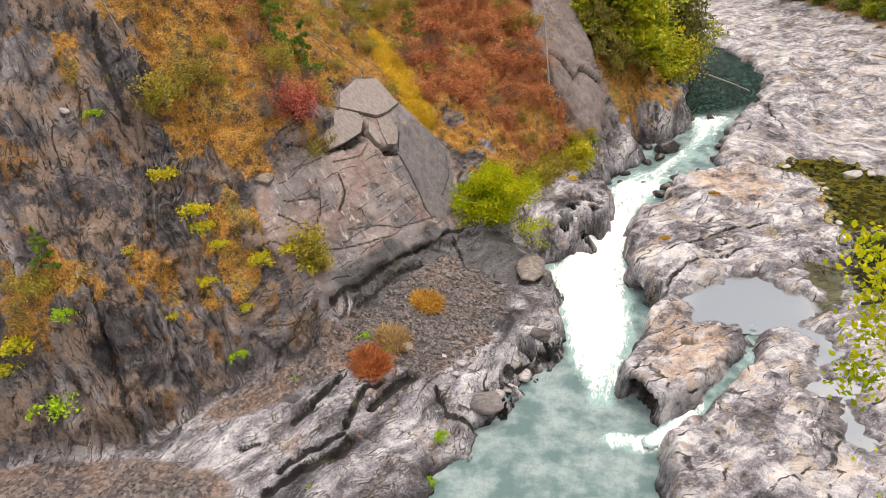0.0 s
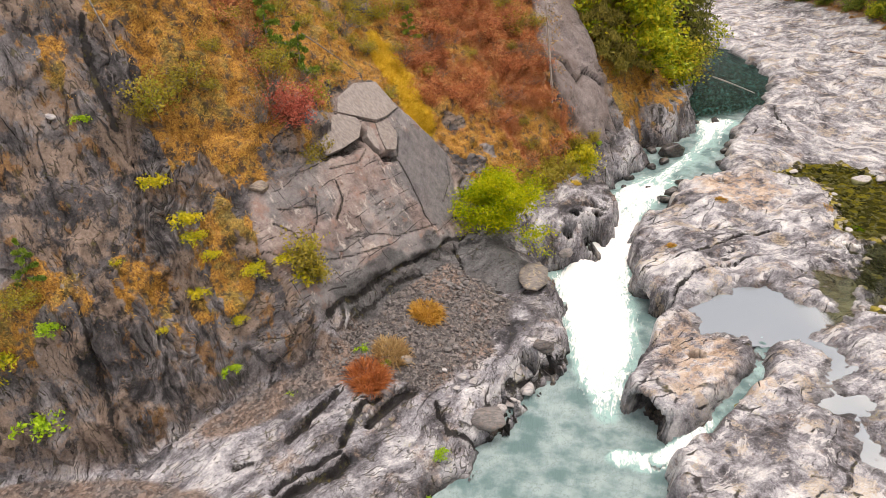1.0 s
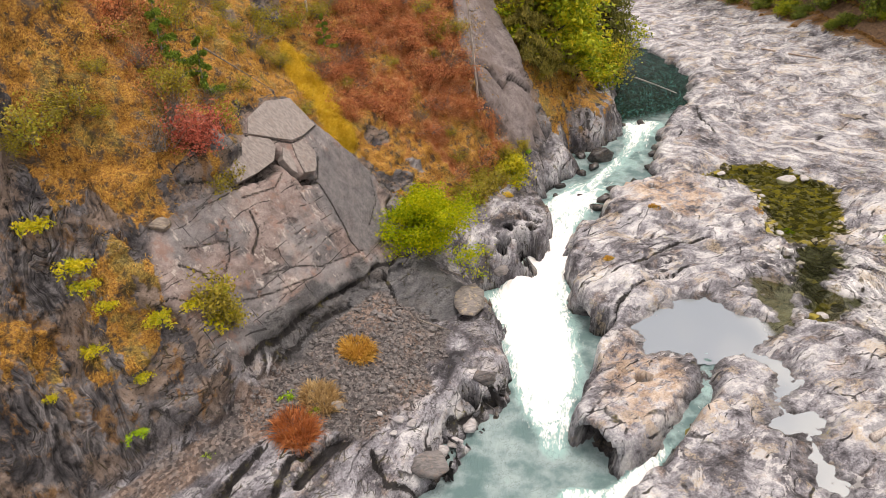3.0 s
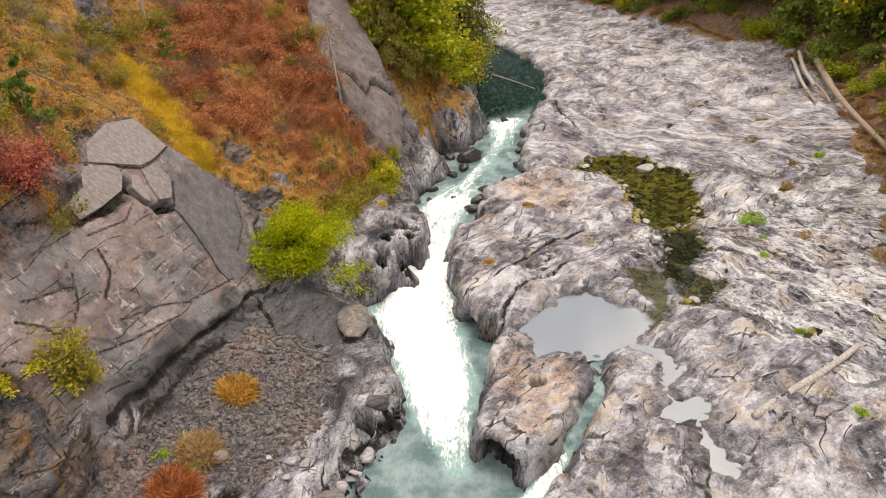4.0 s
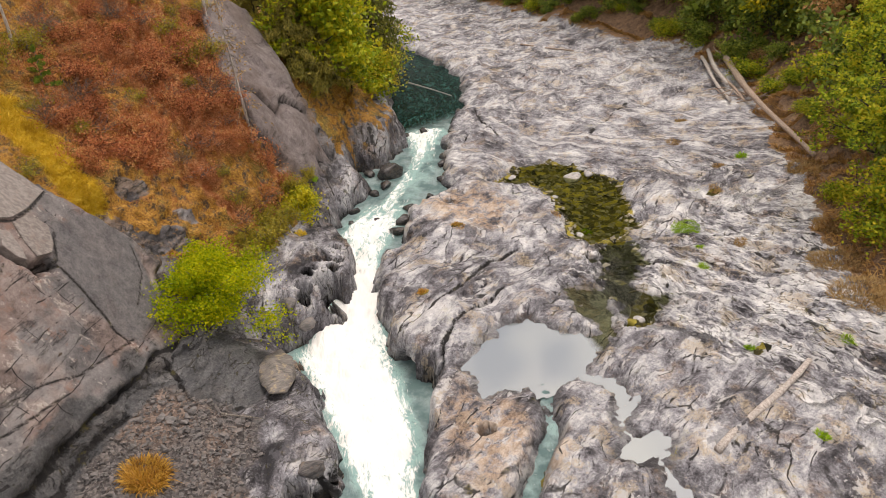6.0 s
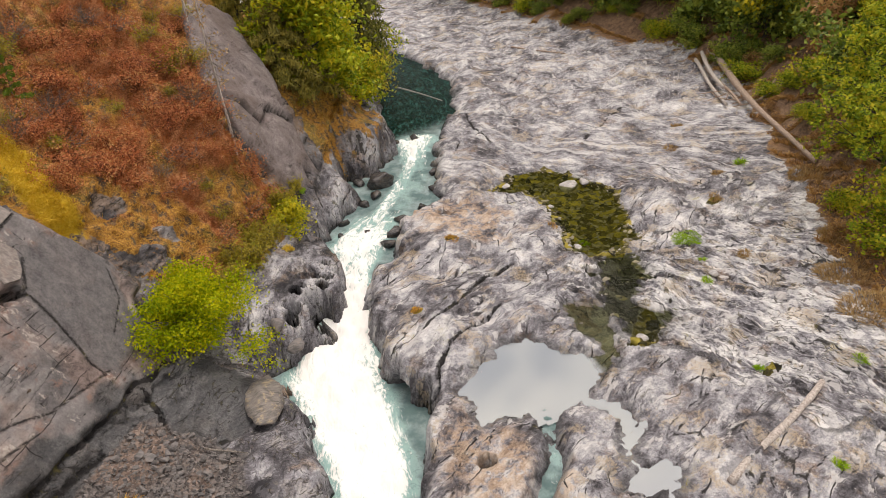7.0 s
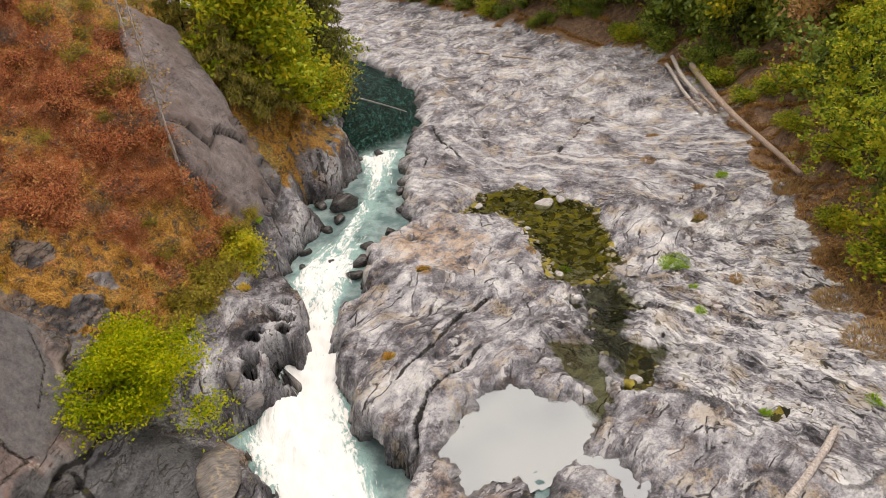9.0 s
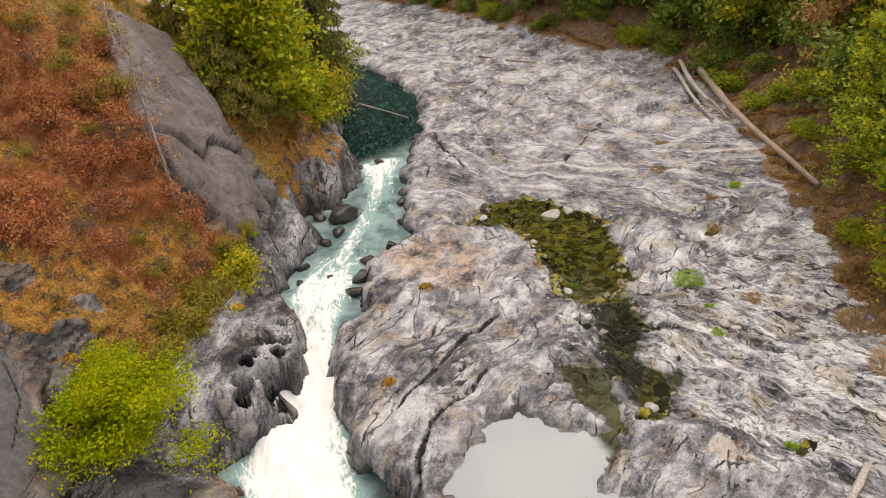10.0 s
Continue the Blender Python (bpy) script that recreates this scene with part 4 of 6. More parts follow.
def displaced(x, y, z, q):
    """Rock relief, along the surface's own normal."""
    zy, zx = np.gradient(z, gy, gx)
    nz = 1 / np.sqrt(1 + zx * zx + zy * zy)
    nx, ny = -zx * nz, -zy * nz
    fine = smooth(95, 55, np.hypot(x - 14, y - 40))
    m = MARKS
    a1, b1 = turned(x, y, 50)
    u, v = m["gu"], m["gv"]
    near = np.clip(m["turn"] - 1, 0, 1)
    long, edge = worley(u / 1.8, v / 0.5, 11)
    flake, _ = worley(u / 0.6, v / 0.17, 31)
    left = 0.14 * fbm(u * 0.22, v * 1.2, 4, 61, 0.55) + 0.07 * (long - 0.5) - 0.04 * smooth(0.12, 0.0, edge)
    # worn steps along the grain, each a smooth tread with a short drop
    saw = v / 1.7 + 0.9 * fbm(u * 0.10, v * 0.16, 3, 64)
    saw = saw - np.floor(saw)
    tread = (smooth(0.0, 0.10, saw) - saw) * smooth(-0.5, 0.3, fbm(u * 0.14, v * 0.3, 2, 65))
    mid = (0.22 * fbm(u * 0.25, v * 0.5, 5, 62, 0.47) + 0.12 * fbm(x * 0.7, y * 0.7, 4, 67, 0.5)) + (0.05 * (long - 0.5) - 0.03 * smooth(0.12, 0.0, edge) + 0.03 * (flake - 0.5)) * (1 - 0.7 * m["far"]) + 0.15 * tread * (1 - 0.6 * m["far"])
    right = 0.20 * fbm(u * 0.4, v * 1.0, 4, 63, 0.55) + 0.17 * (flake - 0.5) * (1 - 0.6 * m["far"]) + 0.10 * (long - 0.5)
    broad, rimb = worley(u / 7.0, v / 2.6, 15)
    big = v / 4.5 + 0.8 * fbm(u * 0.05, v * 0.08, 3, 66)
    big = big - np.floor(big)
    mid = mid + (0.30 * (broad - 0.5) - 0.10 * smooth(0.06, 0, rimb) + 0.35 * (smooth(0, 0.06, big) - big)) * smooth(46, 54, y)
    r = np.where(m["turn"] < 0.5, left, mid + (right - mid) * near)
    # layers and blocks of the cliff
    block, rim = worley(v * 1.5, u * 0.45, 41)
    block2, _ = worley(v * 3.6, u * 1.0, 43)
    block3, _ = worley(v * 8.0, u * 1.6, 44)
    rock = 0.34 * (block - 0.5) + 0.22 * (block2 - 0.5) + 0.10 * (block3 - 0.5) - 0.14 * smooth(0.12, 0, rim) + 0.30 * fbm3(x * 0.5, y * 0.5, z * 0.5, 3, 73)
    b, e = worley((a1 + 0.4 * z) * 0.8, (b1 * 0.6 + z * 0.8) * 0.9, 47)
    b2_, e2_ = worley((a1 + 0.4 * z) * 2.0, (b1 * 0.6 + z * 0.8) * 2.2, 49)
    low = smooth(7.2, 5.6, z + 0.6 * q["wob"])
    slab = 0.10 * (b - 0.5) * low - 0.04 * smooth(0.10, 0, e) * low + 0.04 * (b2_ - 0.5) * low + 0.04 * fbm3(x * 0.9, y * 0.9, z * 0.9, 3, 77)
    slab = slab * (1 - 0.8 * m["dark_slab"])
    rock = rock + (slab - rock) * np.maximum(m["slab"], 0.96 * m["face"])
    brush = 0.30 * fbm3(x * 0.9, y * 0.9, z * 0.9, 3, 79, 0.6)
    rock = rock * (1 - 0.55 * m["veg"]) + brush * m["veg"]
    up = q["cliff"]
    r = r + (rock - r) * m["cliffness"]
    r = r - np.where(up, 0.14, 0.34) * smooth(0.08, -0.08, m["gap"] + 0.14 * fbm(x * 1.5, y * 1.5, 3, 46)) * (0.2 + 0.8 * (1 - m["slab"]))
    lower = lines_gap(x, y, FOOT_LEDGES[:1], SLAB_PLANE)
    r = r - 0.08 * smooth(0.8, 0.0, lower) * (1 - m["slab"]) * up
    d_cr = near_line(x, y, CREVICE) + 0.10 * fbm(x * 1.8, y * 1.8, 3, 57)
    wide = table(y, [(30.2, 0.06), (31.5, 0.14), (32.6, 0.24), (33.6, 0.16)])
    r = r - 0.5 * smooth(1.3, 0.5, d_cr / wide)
    # crevice shade below the overhanging plates, put into the colour
    m["wet_shade"] = np.maximum(m["wet_shade"], smooth(1.1, 0.6, d_cr / wide))
    d_led = near_line(x, y, FACE_LEDGE) + 0.12 * fbm(x * 1.4, y * 1.4, 3, 56)
    above = inside(x, y, FACE_LEDGE + [(7.0, 52), (8.3, 57), (10.8, 58), (12.2, 52)])
    r = r + np.where(above, 0.22 * smooth(0.0, 0.08, d_led), -0.1 * smooth(0.3, 0.05, d_led)) * m["face"]
    # shade just under the face ledge, coloured in as well
    m["wet_shade"] = np.maximum(m["wet_shade"], np.where(above, 0, smooth(0.16, 0.04, d_led)) * m["face"])
    calm = smooth(-0.05, 0.3, q["pools"]) * smooth(-0.3, 0.4, q["river"]) * (1 - 0.7 * q["run"])
    r = r * fine * (0.5 + 0.5 * calm) * (1 - 0.75 * m["talus"]) * (1 - 0.6 * smooth(0, -1, q["woods"]))
    r = np.where(q["pools"] < -0.3, np.minimum(r, -0.01 - 0.1 * r), r)
    x, y, z = x + nx * r, y + ny * r, z + nz * r
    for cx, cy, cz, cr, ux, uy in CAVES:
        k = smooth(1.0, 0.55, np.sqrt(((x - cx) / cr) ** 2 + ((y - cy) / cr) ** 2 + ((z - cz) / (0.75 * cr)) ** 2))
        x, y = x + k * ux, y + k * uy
        # shade inside the hollow, put into the colour
        m["wet_shade"] = np.maximum(m["wet_shade"], k)
    # potholes drilled by the flood, slanting into the rock, their inner shade coloured in
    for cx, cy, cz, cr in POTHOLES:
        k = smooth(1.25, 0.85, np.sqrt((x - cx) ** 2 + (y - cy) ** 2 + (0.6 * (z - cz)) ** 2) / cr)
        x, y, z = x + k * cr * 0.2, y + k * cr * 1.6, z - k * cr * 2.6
        m["wet_shade"] = np.maximum(m["wet_shade"], smooth(0.1, 0.5, k))
    return x, y, z


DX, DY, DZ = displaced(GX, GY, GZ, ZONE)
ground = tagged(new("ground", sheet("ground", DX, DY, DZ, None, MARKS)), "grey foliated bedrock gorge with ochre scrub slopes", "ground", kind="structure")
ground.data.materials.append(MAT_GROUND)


def part(name, me, material, parent=None, label=""):
    ob = new(name, me)
    if material and not me.materials:
        me.materials.append(material)
    if parent:
        ob.parent = parent
    return tagged(ob, label) if label else ob


# ---- water ----
def river_sheet():
    x, y = np.meshgrid(np.arange(-12, 42, 0.14), np.concatenate([np.arange(-6, 62, 0.14), np.arange(62, 120, 0.5)]))
    d = signed(x, y, RIVER)
    course = [(15.0, 46.2), (13.0, 43.8), (11.9, 41.4), (10.9, 39.2), (9.6, 36.9), (8.0, 34.2), (7.6, 31), (7.2, 28), (6.7, 25.5), (6.4, 23.6)]
    wide = [1.5, 1.9, 1.0, 1.1, 1.7, 2.5, 2.2, 1.8, 1.2, 0.7]
    dc, ww = line_distance(x, y, course), line_blend(x, y, course, wide)
    foam = smooth(1.35, 0.35, dc / ww) * table(y, [(22, 0.3), (25, 0.75), (28, 1.0), (39, 1.0), (42, 0.82), (44.5, 0.85), (46.5, 0.55), (47.5, 0.3)])
    upper = [(23.2, 57.4), (22.2, 55.2), (20.6, 51.5), (18.5, 48.8), (16.0, 46.6)]
    foam = np.maximum(foam, table(y, [(46, 0.46), (48, 0.34), (52, 0.40), (55, 0.66), (57, 0.85), (58.5, 0.2)]) * smooth(1.5, 0.3, line_distance(x, y, upper) / line_blend(x, y, upper, [1.9, 1.3, 1.0, 1.1, 1.2])))
    core = [(23.3, 57.2), (21.9, 54.9), (20.2, 52.0), (18.2, 49.6), (16.6, 47.8), (15.2, 46.2)]
    foam = np.maximum(foam, table(y, [(46, 0.75), (49, 0.62), (52, 0.6), (55, 0.85)]) * smooth(1.2, 0.2, line_distance(x, y, core) / 0.75) * smooth(58.5, 57.5, y))
    foam = foam * (1 - smooth(0.0, 0.5, blob(x, y, 16.2, 50.6, 1.6, 2.2, -20)))
    foam = np.maximum(foam, 0.75 * smooth(0.8, 0.2, line_distance(x, y, [(8.6, 21.0), (7.4, 20.6), (6.3, 20.9)])))
    foam = np.maximum(foam, 0.35 * smooth(1.6, 0.2, line_distance(x, y, [(30.5, 80), (31, 83), (28, 95)])))
    rough = smooth(0.1, 0.8, foam)
    middle = [(p[0] * 0.5 + q[0] * 0.5, p[1] * 0.5 + q[1] * 0.5) for p, q in (((-6, -30), (-6, -30)), ((2, 16), (4, 18)), ((5, 23), (6, 24)), ((7, 30), (8, 30)), ((8, 35), (9, 35)), ((11, 40), (11, 40)),
              ((13, 44.5), (13, 44.5)), ((18, 48.5), (18, 48.5)), ((22.5, 56), (22.5, 56)), ((28, 66), (28, 66)), ((31, 78), (31, 78)), ((28, 95), (28, 95)), ((5, 150), (5, 150)))]
    run = np.concatenate([[0], np.cumsum(np.hypot(*np.diff(np.array(middle), axis=0).T))])
    along = line_blend(x, y, middle, list(run))
    side = line_distance(x, y, middle) * np.where(inside(x, y, [(-400, -30)] + middle + [(-400, 150)]), -1, 1)
    z = table(y, LEVELS) + rough * (0.20 * fbm(along * 0.9, side * 1.2, 4, 81) + 0.14) + 0.025 * fbm(x * 1.5, y * 1.0, 3, 83)
    green = smooth(56.5, 60, y - 0.3 * (x - 24))
    me = sheet("river", x, y, z, (d < 0.75).ravel(), dict(foam=foam, green=green, along=along, across=side))
    return part("river_water", me, MAT_RIVER)


tagged(river_sheet(), "milky teal river with white rapids between rock banks", "river", kind="structure")


def pool_sheet():
    x, y = np.meshgrid(np.arange(9, 33, 0.12), np.arange(15.5, 49, 0.12))
    milky = np.minimum(signed(x, y, MIRROR_POOL), signed(x, y, LOW_POOL))
    mossy = np.minimum(signed(x, y, MOSS_POOL), signed(x, y, DARK_POOL))
    milk = smooth(0.7, -0.7, milky - np.minimum(mossy, 2) + 0.5 * fbm(x * 0.6, y * 0.6, 3, 85)) * (1 - smooth(17.4, 18.0, x - 0.2 * (y - 29) + 0.3 * fbm(x, y, 2, 86)) * (y > 26))
    keep = (np.minimum(milky, mossy) < 0.6) & (signed(x, y, RIVER) > 0.4)
    ob = part("pool_water", sheet("pool_water", x, y, np.full(x.shape, POOL_Z), keep.ravel(), dict(milk=milk)), MAT_POOL)
    return tagged(ob, "still rock pools, pale and mirroring or clear over moss", "pool", kind="structure")


def runnel_sheet():
    """The small cascade from the pool down to the river."""
    x, y = np.meshgrid(np.arange(6.5, 15, 0.08), np.arange(19.8, 27, 0.08))
    d = line_distance(x, y, STREAM)
    z = table(y, RUN_LEVELS) + 0.10 - 0.08 * smooth(0.1, 0.45, d) + 0.05 * fbm(x * 3, y * 3, 3, 87)
    foam = 0.30 + 0.55 * smooth(22.6, 21.2, y) - 0.15 * smooth(24.5, 25.8, y)
    me = sheet("runnel", x, y, z, (d < 0.26 + 0.12 * fbm(x * 1.5, y * 1.5, 2, 88)).ravel(), dict(foam=foam * smooth(0.5, 0.1, d), green=np.zeros_like(x), along=y * 1.5, across=x))
    return tagged(part("runnel_water", me, MAT_RIVER), "narrow white runnel spilling from pool to river", "stream", kind="structure")


pool_sheet()
runnel_sheet()


# ---- plants: leaf, twig and trunk building ----
def leaf_material(name, colours, clear=0.35, gloss=0.35):
    m = Nodes(name)
    isl = m.put("NewGeometry").outputs["Random Per Island"]
    obj = m.put("ObjectInfo").outputs["Random"]
    ramp = m.put("ValToRGB")
    ramp.color_ramp.elements[0].color, ramp.color_ramp.elements[1].color = (*colours[0], 1), (*colours[-1], 1)
    for i, c in enumerate(colours[1:-1]):
        e = ramp.color_ramp.elements.new((i + 1) / (len(colours) - 1))
        e.color = (*c, 1)
    patch = m.span(m.noise(0.9, 3, 0.6), 0.35, 0.65, -0.18, 0.18)
    m.join(m.calc("ADD", m.calc("ADD", m.calc("MULTIPLY", isl, 0.8), m.calc("MULTIPLY", obj, 0.2)), patch), ramp.inputs["Fac"])
    s = m.put("BsdfPrincipled", Roughness=0.55)
    s.inputs["Specular IOR Level"].default_value = gloss
    m.join(ramp.outputs["Color"], s.inputs["Base Color"])
    t = m.put("BsdfTranslucent")
    m.join(ramp.outputs["Color"], t.inputs["Color"])
    mix = m.put("MixShader")
    mix.inputs[0].default_value = clear
    m.join(s.outputs[0], mix.inputs[1])
    m.join(t.outputs[0], mix.inputs[2])
    m.join(mix.outputs[0], m.out.inputs["Surface"])
    return m.mat


def bark_material(name, dark, light):
    m = Nodes(name)
    v = m.mapped((6, 6, 1.2))
    n = m.noise(2.5, 6, 0.7, v)
    col = m.mix(m.span(n, 0.35, 0.65), dark, light)
    col = m.mix(m.calc("MULTIPLY", m.span(m.noise(1.1, 4), 0.5, 0.7), 0.5), col, tuple(c * 0.6 for c in light))
    return m.surface(col, 0.85, m.bump(n, 0.7, 0.05))


def stone_material(name, dark, light, tint, wet_shade=0.0, pale=0.6):
    m = Nodes(name)
    r = m.put("ObjectInfo").outputs["Random"]
    isl = m.put("NewGeometry").outputs["Random Per Island"]
    a, b = m.noise(3.5, 6, 0.7), m.noise(18, 4, 0.7)
    s = m.noise(2.0, 6, 0.7, m.mapped((1, 5, 3), (20, 10, 35)), 0.5)
    col = m.mix(m.span(s, 0.36, 0.64), dark, light)
    col = m.mix(m.calc("MULTIPLY", m.span(a, 0.5, 0.68), 0.7), col, tint)
    lum = m.calc("ADD", m.calc("MULTIPLY", r, 0.35), m.calc("MULTIPLY", isl, 0.55))
    if not wet_shade:
        col = m.mix(m.span(lum, 0.1, 0.8, 0.0, pale), col, m.mix(0.55, col, (0.55, 0.52, 0.50)))
    h = m.calc("ADD", m.calc("MULTIPLY", a, 0.7), m.calc("MULTIPLY", b, 0.4))
    return m.surface(col, 0.25 if wet_shade else 0.75, m.bump(h, 0.8, 0.06), spec=0.5 if wet_shade else 0.3)


GREEN_YELLOW = leaf_material("maple_leaf_lime", [(0.12, 0.19, 0.004), (0.27, 0.36, 0.004), (0.44, 0.48, 0.005), (0.62, 0.56, 0.008)], 0.4, 0.12)
MAPLE_LEAF = leaf_material("maple_leaf_green_gold", [(0.16, 0.24, 0.012), (0.34, 0.42, 0.012), (0.52, 0.52, 0.016), (0.72, 0.56, 0.02)])
GOLD_LEAF = leaf_material("gold_leaf", [(0.275, 0.325, 0.0125), (0.55, 0.5, 0.015), (0.75, 0.6, 0.0187)])
DARK_LEAF = leaf_material("dark_green_leaf", [(0.05, 0.09, 0.016), (0.19, 0.26, 0.03), (0.40, 0.42, 0.055)])
OAK_LEAF = leaf_material("fresh_green_leaf", [(0.08, 0.13, 0.016), (0.27, 0.36, 0.022), (0.50, 0.50, 0.03), (0.64, 0.50, 0.035)], 0.4, 0.15)
CEDAR_LEAF = leaf_material("olive_conifer_spray", [(0.12, 0.115, 0.02), (0.27, 0.235, 0.04), (0.44, 0.36, 0.07)], 0.2)
FIR_LEAF = leaf_material("green_conifer_spray", [(0.07, 0.085, 0.018), (0.19, 0.20, 0.035), (0.36, 0.34, 0.07)], 0.3)
OLIVE_LEAF = leaf_material("olive_shrub_leaf", [(0.14, 0.12, 0.016), (0.30, 0.25, 0.025), (0.46, 0.36, 0.04), (0.36, 0.38, 0.04)])
RUST_LEAF = leaf_material("rust_shrub_leaf", [(0.19, 0.06, 0.028), (0.52, 0.18, 0.07), (0.68, 0.28, 0.11), (0.66, 0.42, 0.16)])
RED_LEAF = leaf_material("red_shrub_leaf", [(0.28, 0.05, 0.03), (0.52, 0.13, 0.08), (0.66, 0.24, 0.15)])
BROWN_LEAF = leaf_material("brown_dry_leaf", [(0.18, 0.085, 0.03), (0.40, 0.22, 0.075), (0.58, 0.37, 0.13)])
OCHRE_GRASS = leaf_material("ochre_dry_grass", [(0.22, 0.10, 0.018), (0.50, 0.27, 0.04), (0.68, 0.42, 0.07), (0.55, 0.30, 0.08)], 0.25)
RUST_GRASS = leaf_material("rust_dry_grass", [(0.22, 0.07, 0.025), (0.46, 0.15, 0.045), (0.60, 0.26, 0.08)], 0.25)
YELLOW_GRASS = leaf_material("yellow_dry_grass", [(0.50, 0.31, 0.02), (0.74, 0.53, 0.04), (0.80, 0.62, 0.07)], 0.25)
TAN_GRASS = leaf_material("tan_dry_grass", [(0.24, 0.14, 0.05), (0.42, 0.27, 0.11), (0.52, 0.38, 0.18)], 0.25)
LIME_GRASS = leaf_material("lime_grass", [(0.16, 0.30, 0.006), (0.30, 0.48, 0.008), (0.42, 0.56, 0.02)], 0.25)
TWIG = bark_material("grey_twig", (0.10, 0.085, 0.07), (0.30, 0.27, 0.235))
RED_TWIG = bark_material("red_brown_twig", (0.085, 0.035, 0.02), (0.22, 0.10, 0.06))
BARK = bark_material("dark_mossy_bark", (0.022, 0.018, 0.014), (0.085, 0.07, 0.05))
PALE_WOOD = bark_material("bleached_driftwood", (0.30, 0.255, 0.225), (0.62, 0.56, 0.51))
BROWN_WOOD = bark_material("weathered_brown_driftwood", (0.22, 0.155, 0.12), (0.50, 0.39, 0.31))
TALUS_STONE = stone_material("broken_slate", (0.05, 0.047, 0.048), (0.17, 0.155, 0.15), (0.22, 0.16, 0.125), 0.0, 0.3)
BENCH_STONE = stone_material("pale_schist_stone", (0.24, 0.23, 0.24), (0.52, 0.50, 0.49), (0.42, 0.37, 0.32))
BROWN_STONE = stone_material("tan_stained_stone", (0.12, 0.10, 0.085), (0.30, 0.25, 0.20), (0.42, 0.32, 0.20))
TAN_STONE = stone_material("tan_patched_stone", (0.11, 0.10, 0.095), (0.25, 0.225, 0.205), (0.46, 0.36, 0.22), 0.0, 0.2)
WET_STONE = stone_material("dark_wet_stone", (0.022, 0.021, 0.022), (0.085, 0.078, 0.075), (0.10, 0.07, 0.045), 1.0)


def unit(v):
    return v / np.maximum(np.linalg.norm(v, axis=-1, keepdims=True), 1e-9)


def leaf_cloud(rng, centres, size, wide=0.62, flat=0.8, hang=0.0):
    """A folded leaf of four corners at each centre."""
    n = len(centres)
    nor = unit(rng.normal(size=(n, 3)) + np.array([0, 0, flat]))
    tan = unit(np.cross(nor, rng.normal(size=(n, 3))) + np.array([0, 0, -hang]))
    side = unit(np.cross(nor, tan))
    ln = size * (0.65 + 0.7 * rng.random((n, 1)))
    w = ln * wide * 0.5
    up = np.cross(side, tan) * ln * 0.10
    co = np.stack([centres - tan * ln * 0.5, centres + side * w + up, centres + tan * ln * 0.5, centres - side * w + up], 1)
    return co.reshape(-1, 3), np.arange(4 * n).reshape(-1, 4)


def blades(rng, roots, length, lean, width=0.018, spreadout=0.5):
    """Bent grass blades: each a root quad and a tip, hanging along lean."""
    n = len(roots)
    up = unit(rng.normal(size=(n, 3)) * spreadout + lean)
    ln = length * (0.5 + rng.random((n, 1)))
    side = unit(np.cross(up, rng.normal(size=(n, 3)))) * width
    mid = roots + up * ln * 0.55
    tip = roots + up * ln * 0.9 + np.array([0, 0, -0.28]) * ln
    co = np.stack([roots - side, roots + side, mid + side * 0.8, mid - side * 0.8, tip], 1).reshape(-1, 3)
    b = np.arange(n)[:, None] * 5
    quads = b + np.array([[0, 1, 2, 3]])
    tips = b + np.array([[3, 2, 4, 4]])
    return co, quads, tips


def blade_mesh(name, *args, **kw):
    co, quads, tips = blades(*args, **kw)
    me = bpy.data.meshes.new(name)
    n = len(quads)
    me.vertices.add(len(co))
    me.vertices.foreach_set("co", co.astype(np.float32).ravel())
    loops = np.concatenate([quads, tips[:, :3]], 1).ravel()
    me.loops.add(len(loops))
    me.loops.foreach_set("vertex_index", loops.astype(np.int32))
    me.polygons.add(2 * n)
    starts = (np.arange(n)[:, None] * 7 + np.array([[0, 4]])).ravel()
    me.polygons.foreach_set("loop_start", starts.astype(np.int32))
    me.update(calc_edges=True)
    return me


def tubes(paths, sides=4):
    """Tapered round limbs along paths of points with radii."""
    cos, faces, base = [], [], 0
    a = np.arange(sides) * 2 * math.pi / sides
    for pts, radii in paths:
        pts, radii = np.asarray(pts, float), np.asarray(radii, float)
        d = unit(np.gradient(pts, axis=0))
        ref = np.where(np.abs(d[:, 2:3]) < 0.9, np.array([[0, 0, 1.0]]), np.array([[1.0, 0, 0]]))
        u = unit(np.cross(d, ref))
        v = np.cross(d, u)
        ring = pts[:, None] + radii[:, None, None] * (np.cos(a)[None, :, None] * u[:, None] + np.sin(a)[None, :, None] * v[:, None])
        k = len(pts)
        cos.append(ring.reshape(-1, 3))
        i = np.arange(k - 1)[:, None] * sides
        j = np.arange(sides)[None, :]
        nxt = (j + 1) % sides
        faces.append((base + np.stack([i + j, i + nxt, i + sides + nxt, i + sides + j], -1)).reshape(-1, 4))
        base += k * sides
    return np.concatenate(cos), np.concatenate(faces)


def wander(rng, start, way, length, steps=6, bend=0.25, sag=0.0):
    """A crooked path from start."""
    pts, d = [np.array(start, float)], unit(np.array(way, float))
    for _ in range(steps):
        d = unit(d + rng.normal(size=3) * bend + np.array([0, 0, -sag]))
        pts.append(pts[-1] + d * length / steps)
    return np.array(pts)


